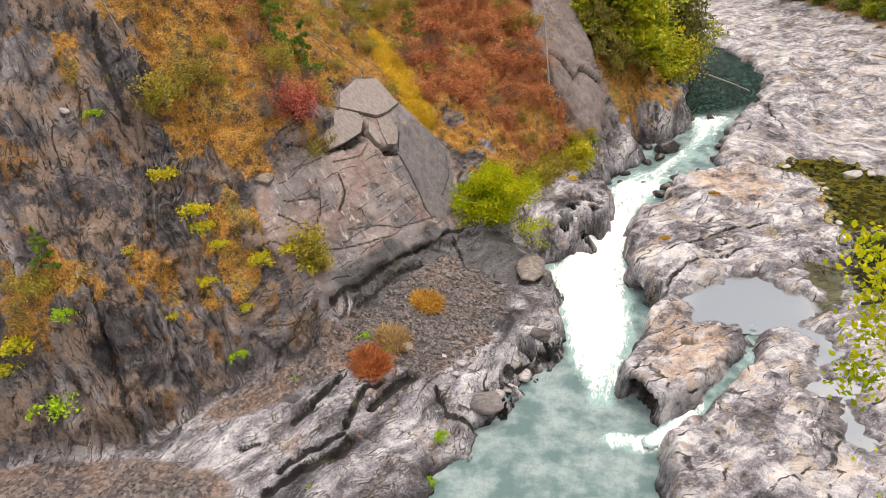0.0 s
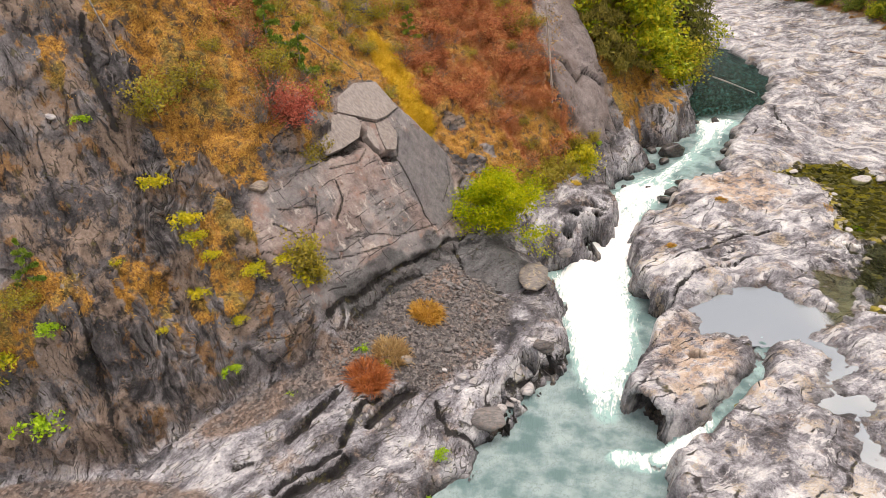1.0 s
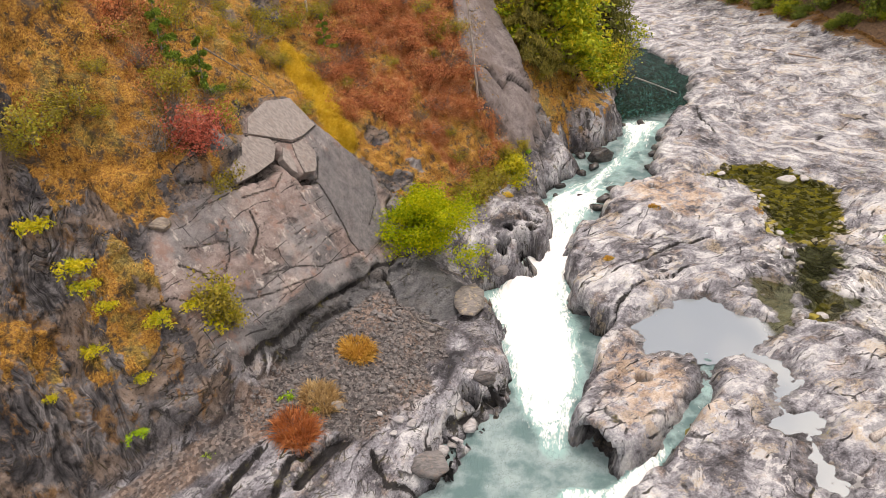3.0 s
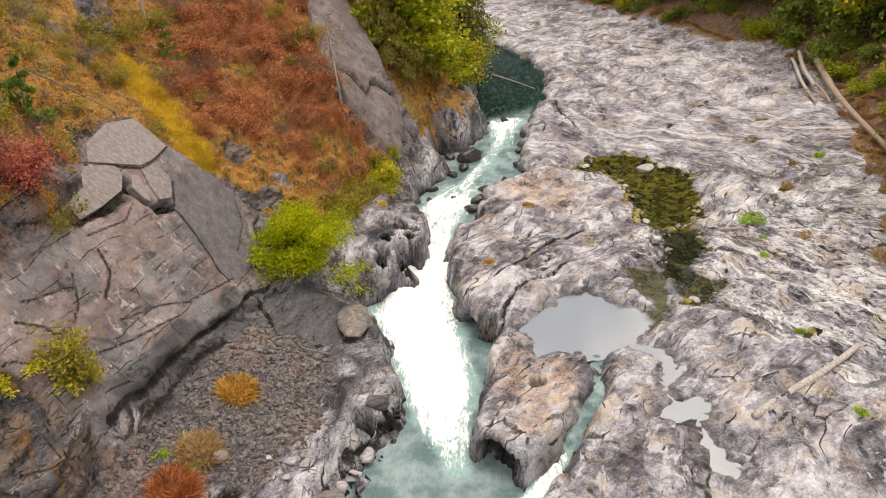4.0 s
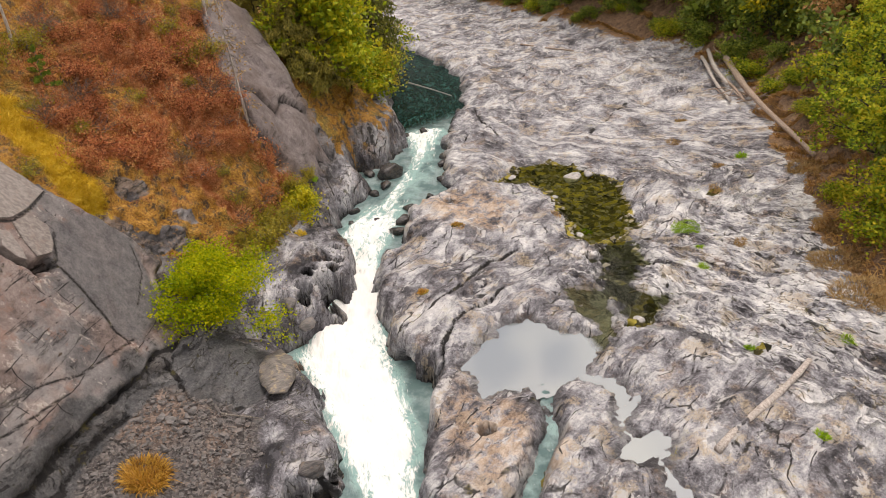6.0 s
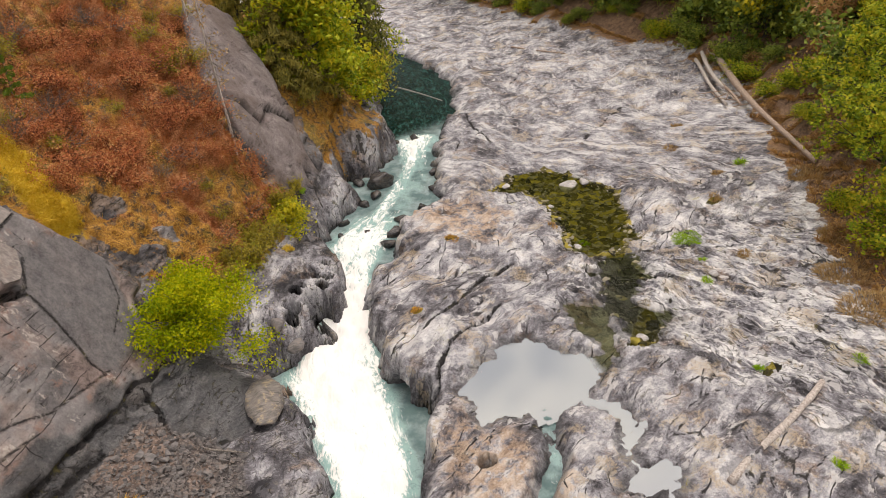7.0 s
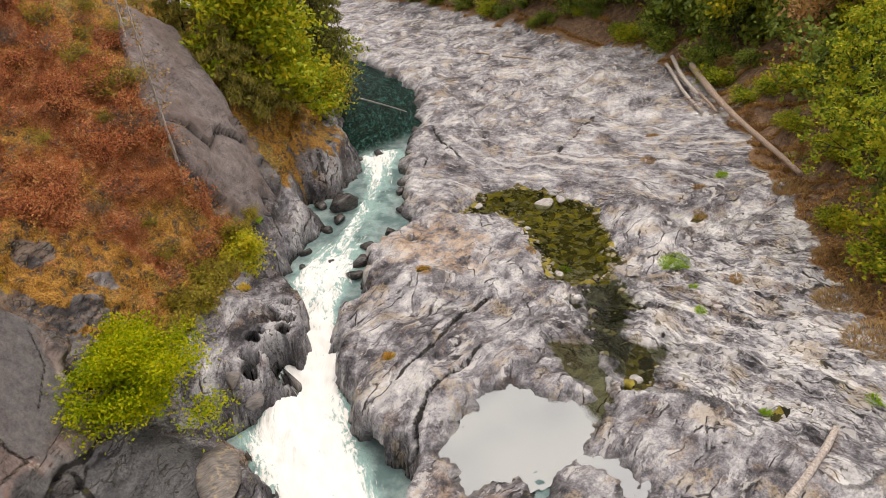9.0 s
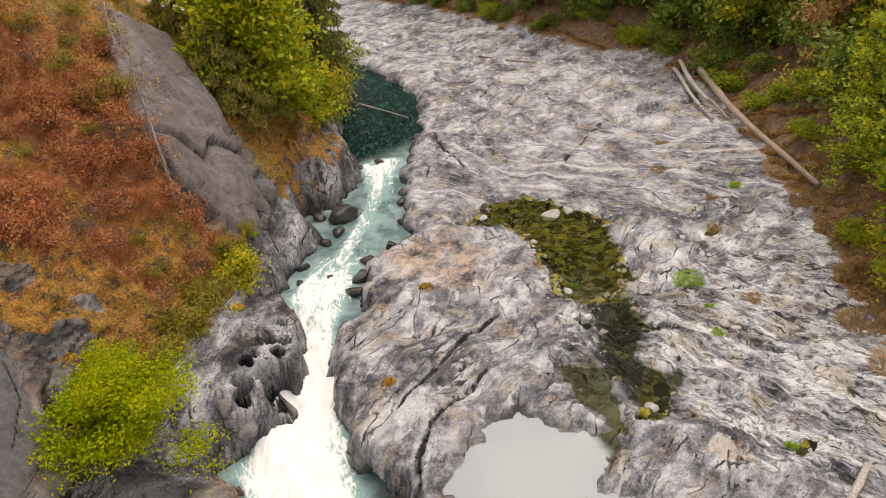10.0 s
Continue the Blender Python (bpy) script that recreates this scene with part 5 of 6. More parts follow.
def skeleton(rng, height, spread, limbs=12, start=0.25, thick=0.16, lean=(0, 0), rise=0.5, twigs=4, stems=1):
    """Trunk, limbs and twigs of a broadleaf plant at the origin; also the places where leaves sit."""
    paths, tips = [], []
    for s in range(stems):
        tilt = np.array([lean[0], lean[1], 1.0]) + (rng.normal(size=3) * 0.35 * (stems > 1))
        trunk = wander(rng, (rng.normal() * 0.1 * (stems > 1), rng.normal() * 0.1 * (stems > 1), -0.4), tilt, height * (0.86 + 0.1 * rng.random()), 8, 0.09)
        r = thick * np.linspace(1, 0.2, 9) / stems ** 0.5
        paths.append((trunk, r))
        for k in range(limbs // stems):
            f = start + (1 - start) * (k + rng.random()) / (limbs / stems)
            p = np.array([np.interp(f * 8, np.arange(9), trunk[:, c]) for c in range(3)])
            ang = k * 2.4 + rng.random()
            reach = spread * (0.55 + 0.6 * rng.random()) * math.sin(math.pi * min(0.98, 0.22 + 0.72 * f)) ** 0.7
            limb = wander(rng, p, (math.cos(ang), math.sin(ang), rise * (0.4 + rng.random())), reach, 6, 0.2)
            paths.append((limb, thick * 0.42 * np.linspace(1, 0.15, 7) * (1.1 - 0.5 * f)))
            for t in range(twigs):
                q = limb[rng.integers(2, 7)]
                tw = wander(rng, q, limb[-1] - limb[0] + rng.normal(size=3) * reach * 0.7, reach * 0.45, 4, 0.3)
                paths.append((tw, thick * 0.12 * np.linspace(1, 0.2, 5)))
                tips += [tw[-1], tw[2]]
            tips.append(limb[-1])
    return paths, np.array(tips)


def broadleaf(name, rng, height, spread, leaves, leaf, size, bark=None, label="", category="tree", clump=0.5, **kw):
    """A tree or bush: an Empty with a trunk and a crown of clumped leaves."""
    ob = tagged(new(name), label, category)
    paths, tips = skeleton(rng, height, spread, **kw)
    part("trunk", mesh_from("trunk", *tubes(paths)), bark or BARK, ob)
    pick = tips[rng.integers(0, len(tips), leaves)]
    off = rng.normal(size=(leaves, 3)) * np.array([1, 1, 0.6]) * clump
    off[:, 2] -= 0.15 * np.abs(off[:, 0] * off[:, 1])
    part("crown", mesh_from("crown", *leaf_cloud(rng, pick + off, size), soft=False), leaf, ob)
    return ob


def conifer(name, rng, height, spread, leaf, bark=None, label="", sprays=9000, size=0.3, droop=0.5, bare=0.12, thick=0.2, lean=(0, 0)):
    ob = tagged(new(name), label, "tree")
    trunk = wander(rng, (0, 0, -0.5), (lean[0], lean[1], 1), height, 10, 0.03)
    paths, at = [(trunk, thick * np.linspace(1, 0.1, 11))], []
    count = int(height * 5)
    for k in range(count):
        f = bare + (0.97 - bare) * (k + rng.random()) / count
        p = np.array([np.interp(f * 10, np.arange(11), trunk[:, c]) for c in range(3)])
        ang = k * 2.4 + rng.random() * 0.8
        reach = spread * (1.02 - f) ** 0.75 * (0.65 + 0.5 * rng.random())
        limb = wander(rng, p, (math.cos(ang), math.sin(ang), 0.15), reach, 6, 0.08, 0.10 * droop * 2)
        paths.append((limb, 0.02 + 0.03 * (1 - f) * np.linspace(1, 0.15, 7)))
        for _ in range(max(3, int(sprays / count))):
            t = rng.random() ** 0.6 * 6
            q = np.array([np.interp(t, np.arange(7), limb[:, c]) for c in range(3)])
            at.append(q + rng.normal(size=3) * np.array([0.16, 0.16, 0.10]) * reach * 0.5 - np.array([0, 0, droop * 0.25 * rng.random()]))
    part("trunk", mesh_from("trunk", *tubes(paths)), bark or BARK, ob)
    part("crown", mesh_from("crown", *leaf_cloud(rng, np.array(at), size, 0.32, 0.6, 0.5 + droop), soft=False), leaf, ob)
    return ob


def twiggy(name, rng, height, spread, leaf, twig, leaves, size, label, category="shrub", twigs=26):
    """A thicket of thin stems with sparse small leaves."""
    ob = tagged(new(name), label, category)
    paths, at = [], []
    for _ in range(twigs):
        a = rng.random() * 6.283
        lean = 0.25 + 0.9 * rng.random()
        p = wander(rng, (rng.normal() * 0.15 * spread, rng.normal() * 0.15 * spread, -0.15), (math.cos(a) * lean * spread, math.sin(a) * lean * spread, height), height * (0.7 + 0.5 * rng.random()), 5, 0.18, 0.06)
        paths.append((p, 0.014 * np.linspace(1, 0.3, 6)))
        at.append(p[2:])
        for _ in range(2):
            q = wander(rng, p[rng.integers(2, 5)], p[-1] - p[0] + rng.normal(size=3) * height * 0.5, height * 0.4, 3, 0.3)
            paths.append((q, 0.009 * np.linspace(1, 0.3, 4)))
            at.append(q[1:])
    at = np.concatenate(at)
    part("branchwork", mesh_from("branchwork", *tubes(paths, 3)), twig, ob)
    c = at[rng.integers(0, len(at), leaves)] + rng.normal(size=(leaves, 3)) * 0.11 * height
    part("foliage", mesh_from("foliage", *leaf_cloud(rng, c, size, 0.5, 0.5), soft=False), leaf, ob)
    return ob


def fern(name, rng, leaf, label, size=0.45, fronds=16):
    """A low plant of arching fronds."""
    ob = tagged(new(name), label, "plant")
    at, paths = [], []
    for k in range(fronds):
        a = k * 2.4 + rng.random()
        p = wander(rng, (0, 0, -0.05), (math.cos(a), math.sin(a), 0.9), size * (0.7 + 0.5 * rng.random()), 6, 0.08, 0.22)
        paths.append((p, 0.006 * np.linspace(1, 0.4, 7)))
        for f in np.linspace(1, 6, 12):
            at.append([np.interp(f, np.arange(7), p[:, c]) for c in range(3)])
    part("stalk", mesh_from("stalk", *tubes(paths, 3)), TWIG, ob)
    at = np.repeat(np.array(at), 4, 0)
    part("foliage", mesh_from("foliage", *leaf_cloud(rng, at + rng.normal(size=at.shape) * 0.05, 0.085, 0.5, 1.2), soft=False), leaf, ob)
    return ob


# ---- places on the ground ----
def ground_normals():
    zy, zx = np.gradient(GZ, gy, gx)
    n = np.stack([-zx, -zy, np.ones_like(zx)], -1)
    return n / np.linalg.norm(n, axis=-1, keepdims=True)


G_NORMAL = ground_normals()
CELL = np.gradient(gx)[None, :] * np.gradient(gy)[:, None] / G_NORMAL[..., 2]


def ground_at(x, y):
    """The surface point nearest to a place of the plan."""
    i, j = np.clip(np.searchsorted(gx, x), 1, len(gx) - 1), np.clip(np.searchsorted(gy, y), 1, len(gy) - 1)
    fx, fy = (x - gx[i - 1]) / (gx[i] - gx[i - 1]), (y - gy[j - 1]) / (gy[j] - gy[j - 1])
    return ((DZ[j - 1, i - 1] * (1 - fx) + DZ[j - 1, i] * fx) * (1 - fy) + (DZ[j, i - 1] * (1 - fx) + DZ[j, i] * fx) * fy)


def scatter(rng, n, weight):
    """n random surface places, as likely as weight says; also the normals."""
    w = (weight * CELL).ravel()
    c = np.cumsum(w)
    k = np.searchsorted(c, rng.random(n) * c[-1])
    k = np.minimum(k, len(c) - 1)
    p = np.stack([DX.ravel()[k], DY.ravel()[k], DZ.ravel()[k]], -1)
    nor = G_NORMAL.reshape(-1, 3)[k]
    t = rng.normal(size=p.shape)
    t -= nor * (t * nor).sum(1, keepdims=True)
    return p + t * 0.04, nor


def stand(ob, x, y, turn=0, size=1.0, sink=0.05, tilt=(0, 0)):
    ob.matrix_basis = pose(x, y, ground_at(x, y) - sink, tilt[0], tilt[1], turn) @ Matrix.Diagonal((size, size, size, 1))
    return ob


def again(ob, x, y, turn=0, size=1.0, sink=0.05, stretch=1.0):
    c = copy_thing(ob, Matrix.Identity(4))
    c.matrix_basis = pose(x, y, ground_at(x, y) - sink, 0, 0, turn) @ Matrix.Diagonal((size, size, size * stretch, 1))
    return c


# ---- stones ----
def rock_mesh(rng, name, flat=0.7, points=15, rounded=0.0):
    """An angular stone, one wide, with chamfered corners."""
    bm = bmesh.new()
    p = unit(rng.normal(size=(points, 3))) * (0.38 + 0.12 * rng.random((points, 1)))
    for v in p * np.array([1.0, 0.75, flat]):
        bm.verts.new(v)
    res = bmesh.ops.convex_hull(bm, input=bm.verts)
    bmesh.ops.delete(bm, geom=[v for v in bm.verts if not v.link_faces], context="VERTS")
    if rounded:
        bmesh.ops.subdivide_edges(bm, edges=bm.edges[:], cuts=2, use_grid_fill=True)
        for _ in range(2):
            bmesh.ops.smooth_vert(bm, verts=bm.verts, factor=rounded, use_axis_x=True, use_axis_y=True, use_axis_z=True)
        for v in bm.verts:
            v.co *= 1 + 0.14 * noise.noise(v.co * 4.0) + 0.06 * noise.noise(v.co * 11.0)
    else:
        bmesh.ops.bevel(bm, geom=bm.edges[:], offset=0.015, segments=1, affect="EDGES")
    me = bpy.data.meshes.new(name)
    bm.to_mesh(me)
    bm.free()
    if rounded:
        for f in me.polygons:
            f.use_smooth = True
    return me


def stone_heap(name, rng, places, normals, sizes, material, label, flat=0.6):
    """Many small stones, joined: what nobody could count."""
    shapes = []
    for _ in range(7):
        bm = bmesh.new()
        for v in unit(rng.normal(size=(9, 3))) * 0.5 * np.array([1, 0.75, flat]):
            bm.verts.new(v)
        bmesh.ops.convex_hull(bm, input=bm.verts)
        bmesh.ops.delete(bm, geom=[v for v in bm.verts if not v.link_faces], context="VERTS")
        bmesh.ops.triangulate(bm, faces=bm.faces)
        bm.verts.index_update()
        shapes.append((np.array([v.co[:] for v in bm.verts]), np.array([[v.index for v in f.verts] for f in bm.faces])))
        bm.free()
    cos, faces, base = [], [], 0
    for p, s in zip(places, sizes):
        co, fa = shapes[rng.integers(0, 7)]
        a = rng.random() * 6.283
        r = np.array([[math.cos(a), -math.sin(a), 0], [math.sin(a), math.cos(a), 0], [0, 0, 1]])
        t = np.array(Euler(rng.normal(size=3) * 0.35).to_matrix())
        cos.append((co * s) @ (t @ r).T + p)
        faces.append(fa + base)
        base += len(co)
    ob = part(name, mesh_from(name, np.concatenate(cos), np.concatenate(faces), soft=False), material)
    return tagged(ob, label, "stones", kind="stuff")


def boulder(rng, name, x, y, size, material, label, flat=0.7, turn=0.0, sink=0.3, rounded=0.5, z=None, stretch=(1, 1, 1)):
    ob = part(name, rock_mesh(rng, name, flat, 22, rounded), material)
    base = ground_at(x, y) if z is None else z
    ob.matrix_basis = pose(x, y, base + size * flat * (0.4 - sink), 0, 0, turn) @ Matrix.Diagonal((size * stretch[0], size * stretch[1], size * stretch[2], 1))
    return tagged(ob, label, "boulder")


# ---- driftwood ----
def log(name, rng, a, b, r0, r1, material, label, roots=0, category="log"):
    a, b = np.array(a, float), np.array(b, float)
    k = 14
    f = np.linspace(0, 1, k)[:, None]
    side = unit(np.cross(b - a, np.array([0, 0, 1.0])))
    pts = a + (b - a) * f + side * 0.012 * np.linalg.norm(b - a) * np.sin(f * 5 + rng.random() * 6)
    rad = (r0 + (r1 - r0) * f[:, 0]) * (1 + 0.08 * rng.normal(size=k))
    pts = np.concatenate([pts[:1], pts, pts[-1:]])
    rad = np.concatenate([[0.01], rad, [0.01]])
    ob = tagged(new(name), label, category)
    part("stem", mesh_from("stem", *tubes([(pts, rad)], 10)), material, ob)
    if roots:
        paths = []
        for _ in range(roots):
            p = wander(rng, a, unit(a - b) * 0.7 + rng.normal(size=3) * 0.7, r0 * 5, 5, 0.3)
            paths.append((p, r0 * 0.45 * np.linspace(1, 0.15, 6)))
        part("root_flare", mesh_from("root_flare", *tubes(paths, 6)), material, ob)
    return ob


# ---- left bank: bushes and scrub ----
rng = np.random.default_rng(11)
bush = broadleaf("maple_bush", rng, 3.5, 2.25, 32000, GREEN_YELLOW, 0.115, TWIG, "lime-yellow leafy maple bush rooted at the cliff foot", "bush", clump=0.27,
                 limbs=44, start=0.2, thick=0.09, rise=0.5, twigs=5, stems=4)
stand(bush, 3.1, 34.7, 20, 1.0, 0.1)
part("dead_twig", mesh_from("dead_twig", *tubes([(wander(rng, (1.2, -0.6, 0.4), (1, -0.5, -0.3), 1.9, 6, 0.25, 0.15), 0.02 * np.linspace(1, 0.3, 7)) for _ in range(7)], 4)), TWIG, bush, "bare grey twigs")
stand(broadleaf("yellow_shrub", rng, 1.9, 1.1, 3600, GOLD_LEAF, 0.16, TWIG, "bright yellow leafy shrub above the river", "shrub", clump=0.25, limbs=16, start=0.1, thick=0.05, twigs=4, stems=3), 9.3, 43.9, 0)
stand(twiggy("red_shrub", rng, 1.7, 1.0, RED_LEAF, RED_TWIG, 2600, 0.12, "coral red leafy shrub above the pale slab", twigs=50), -6.0, 29.6, 0, 1.0)

rust = [twiggy("rust_shrub", rng, 1.2, 1.1, RUST_LEAF, RED_TWIG, 1100, 0.11, "rust-red thicket of thin autumn stems"),
        twiggy("rust_shrub", rng, 1.0, 1.3, RUST_LEAF, RED_TWIG, 900, 0.10, "rust-red thicket of thin autumn stems"),
        twiggy("rust_shrub", rng, 0.9, 1.1, RUST_LEAF, TWIG, 450, 0.10, "rust-red thicket of thin autumn stems")]
olive = [twiggy("olive_shrub", rng, 1.2, 1.0, OLIVE_LEAF, TWIG, 1500, 0.12, "olive and ochre leafy shrub on the slope"),
         twiggy("olive_shrub", rng, 1.0, 1.2, OLIVE_LEAF, TWIG, 1100, 0.12, "olive and ochre leafy shrub on the slope")]
dead = [twiggy("dead_shrub", rng, 1.3, 1.1, BROWN_LEAF, TWIG, 120, 0.09, "grey leafless tangle of dead twigs", twigs=55)]
for group, protos in (("rust shrubs on the slope", rust), ("olive shrubs on the slope", olive), ("dead shrubs on the slope", dead)):
    for p in protos:
        tagged(p, group=group)


def plant_many(rng, protos, n, weight, lo, hi, keep=0.5, stretch=(0.7, 1.1)):
    """Copies of the prototypes over the places that weight allows, kept apart."""
    p, _ = scatter(rng, n * 6, weight)
    taken = []
    for q in p:
        if len(taken) >= n:
            break
        if all((q[0] - t[0]) ** 2 + (q[1] - t[1]) ** 2 > keep ** 2 for t in taken):
            taken.append(q)
    for k, q in enumerate(taken):
        proto = protos[k % len(protos)]
        fn = stand if k < len(protos) else again
        s = lo + (hi - lo) * rng.random()
        if fn is stand:
            stand(proto, q[0], q[1], rng.random() * 360, s, 0.1)
        else:
            again(proto, q[0], q[1], rng.random() * 360, s, 0.1, stretch[0] + (stretch[1] - stretch[0]) * rng.random())


SEEN = (GY > 17) & (GY < 72) & (GX > -22) & (GX < 30) & (DZ < 17)
VEG = MARKS["veg"] * ZONE["cliff"] * SEEN
rust_w = VEG * MARKS["hue"] * (1 - MARKS["yellow"])
ochre_w = VEG * (1 - 0.8 * MARKS["hue"]) * (1 - MARKS["yellow"])
high = smooth(7.5, 9.5, DZ)
plant_many(rng, rust, 80, rust_w, 0.7, 1.35, 0.6)
plant_many(rng, olive, 120, ochre_w * (0.12 + high), 0.45, 1.15, 0.6)
plant_many(rng, dead, 34, VEG * (0.15 + high), 0.6, 1.1, 1.2)

foot_shrub = tagged(twiggy("slope_foot_shrub", rng, 1.0, 0.9, OLIVE_LEAF, TWIG, 1500, 0.13, "yellow-green leafy shrub at the slope foot"), group="shrubs at the slope foot")
stand(foot_shrub, 4.6, 38.6, 0, 1.0)
for k, (x, y, sz) in enumerate([(5.4, 39.6, 0.9), (6.3, 40.6, 1.2), (7.2, 41.8, 1.1), (8.2, 42.6, 1.0), (4.0, 37.6, 0.8), (6.9, 42.6, 0.9), (8.9, 44.9, 0.9), (9.8, 45.6, 0.8), (3.6, 38.6, 0.8), (5.6, 41.0, 0.9), (10.6, 46.6, 0.7),
                                (2.2, 36.9, 0.7), (-5.7, 25.6, 1.2), (-5.2, 25.5, 0.9)]):
    again(foot_shrub, x, y, k * 71, sz)

# small bright plants on the rock
lime = tagged(fern("cliff_plant", rng, LIME_GRASS, "small lime-green plant in a rock crevice"), group="cliff plants")
gold = tagged(fern("cliff_plant", rng, GOLD_LEAF, "small yellow leafy plant in a rock crevice"), group="cliff plants")
first = {}
for k, (px, py, ps, pk) in enumerate([(-12.6, 25.6, 1.0, lime), (-10.5, 25.6, 1.6, gold), (-9.5, 25.1, 1.4, gold), (-9.2, 24.7, 1.2, gold), (-7.2, 24.6, 1.3, gold), (-9.2, 23.7, 1.1, gold),
                                       (-13.2, 20.9, 1.2, lime), (-13.8, 19.7, 1.9, lime), (-8.3, 22.7, 1.1, lime), (-14.9, 20.4, 1.8, gold), (-15.4, 20.0, 1.5, gold), (-5.6, 25.5, 1.6, gold),
                                       (-6.3, 25.3, 1.2, gold), (-7.9, 23.6, 0.9, gold), (-0.6, 20.8, 1.0, lime), (-3.6, 24.9, 0.9, lime),
                                       (-2.7, 24.3, 0.8, lime), (-5.0, 18.0, 0.6, lime), (-1.0, 19.2, 0.7, lime), (9.9, 45.4, 0.9, lime), (10.9, 46.8, 0.9, lime), (1.5, 36.3, 1.6, lime),
                                       (-6.1, 22.6, 0.6, lime), (-11.4, 22.9, 0.7, gold), (-10.2, 22.3, 0.8, gold), (-8.6, 24.4, 0.9, gold)]):
    if id(pk) not in first:
        first[id(pk)] = stand(pk, px, py, 0, ps)
    else:
        again(pk, px, py, k * 47, ps)

# dry grass over the slopes
def grass_stuff(name, n, weight, length, leaf, label, width=0.010, per=6):
    p, nor = scatter(rng, n, weight)
    p, nor = np.repeat(p, per, 0) + rng.normal(size=(n * per, 3)) * 0.07, np.repeat(nor, per, 0)
    lean = nor * 0.75 + np.array([0, 0, 0.35])
    ob = part(name, blade_mesh(name, rng, p - nor * 0.03, length, lean, width, 0.7), leaf)
    return tagged(ob, label, "grass", kind="stuff")


grass_stuff("ochre_grass", 20000, ochre_w ** 1.5, 0.19, OCHRE_GRASS, "ochre dry grass covering the steep slope")
grass_stuff("rust_grass", 8000, rust_w, 0.22, RUST_GRASS, "rust brown dry growth covering the steep slope")
grass_stuff("yellow_grass", 3200, VEG * MARKS["yellow"], 0.24, YELLOW_GRASS, "bright yellow dry grass streak on the slope")


def clump(name, x, y, r, n, length, leaf, label, spreadout=0.45):
    """A tussock."""
    a, q = rng.random(n) * 6.283, np.sqrt(rng.random(n)) * r
    px, py = x + q * np.cos(a), y + q * np.sin(a)
    roots = np.stack([px, py, ground_at(px, py) - 0.03], -1)
    lean = np.stack([(px - x) / r * 0.8, (py - y) / r * 0.8, np.full(n, 0.9)], -1)
    ob = part(name, blade_mesh(name, rng, roots, length, lean, 0.014, spreadout), leaf)
    return tagged(ob, label, "grass")


clump("ochre_tussock", -0.85, 27.2, 0.55, 2000, 0.5, OCHRE_GRASS, "ochre tussock of dry grass on broken slate")
clump("orange_tussock", -3.2, 23.4, 0.65, 1700, 0.62, RUST_GRASS, "orange tussock of long dry stems")
clump("tan_tussock", -2.35, 24.8, 0.6, 1300, 0.5, TAN_GRASS, "tan tussock of dry stems on broken slate")
clump("lime_mat", 28.1, 33.5, 0.75, 6000, 0.11, LIME_GRASS, "lime green mat of moss on pale bedrock", 0.8)
for k, (x, y, r, n, ln, lf, what) in enumerate([(29.0, 30.5, 0.5, 260, 0.3, TAN_GRASS, 0), (25.6, 29.7, 0.4, 260, 0.25, LIME_GRASS, 1), (33.2, 36.3, 0.6, 260, 0.3, TAN_GRASS, 0), (36.2, 39.0, 0.6, 260, 0.32, TAN_GRASS, 0),
                                                (37.0, 44.0, 0.8, 260, 0.35, TAN_GRASS, 0), (22.6, 24.0, 0.3, 220, 0.22, LIME_GRASS, 1), (20.4, 18.9, 0.35, 220, 0.25, LIME_GRASS, 1), (24.0, 37.0, 0.5, 240, 0.22, LIME_GRASS, 1),
                                                (38.6, 39.3, 0.5, 240, 0.4, LIME_GRASS, 1), (25.7, 21.9, 0.4, 220, 0.25, LIME_GRASS, 1), (12.3, 34.5, 0.35, 260, 0.2, OCHRE_GRASS, 0), (16.8, 39.3, 0.6, 260, 0.2, OCHRE_GRASS, 0),
                                                (23.2, 39.0, 0.5, 220, 0.2, OCHRE_GRASS, 0), (26.8, 31.2, 0.3, 200, 0.25, LIME_GRASS, 1), (41.0, 47.5, 0.7, 240, 0.35, TAN_GRASS, 0), (8.6, 41.8, 0.4, 240, 0.25, YELLOW_GRASS, 0)]):
    tagged(clump("bench_tuft", x, y, r * 0.55, n, ln * 0.9, lf, ("sparse dry grass tuft in bedrock cracks", "small lime green tuft in bedrock cracks")[what]), group="tufts on the bench")

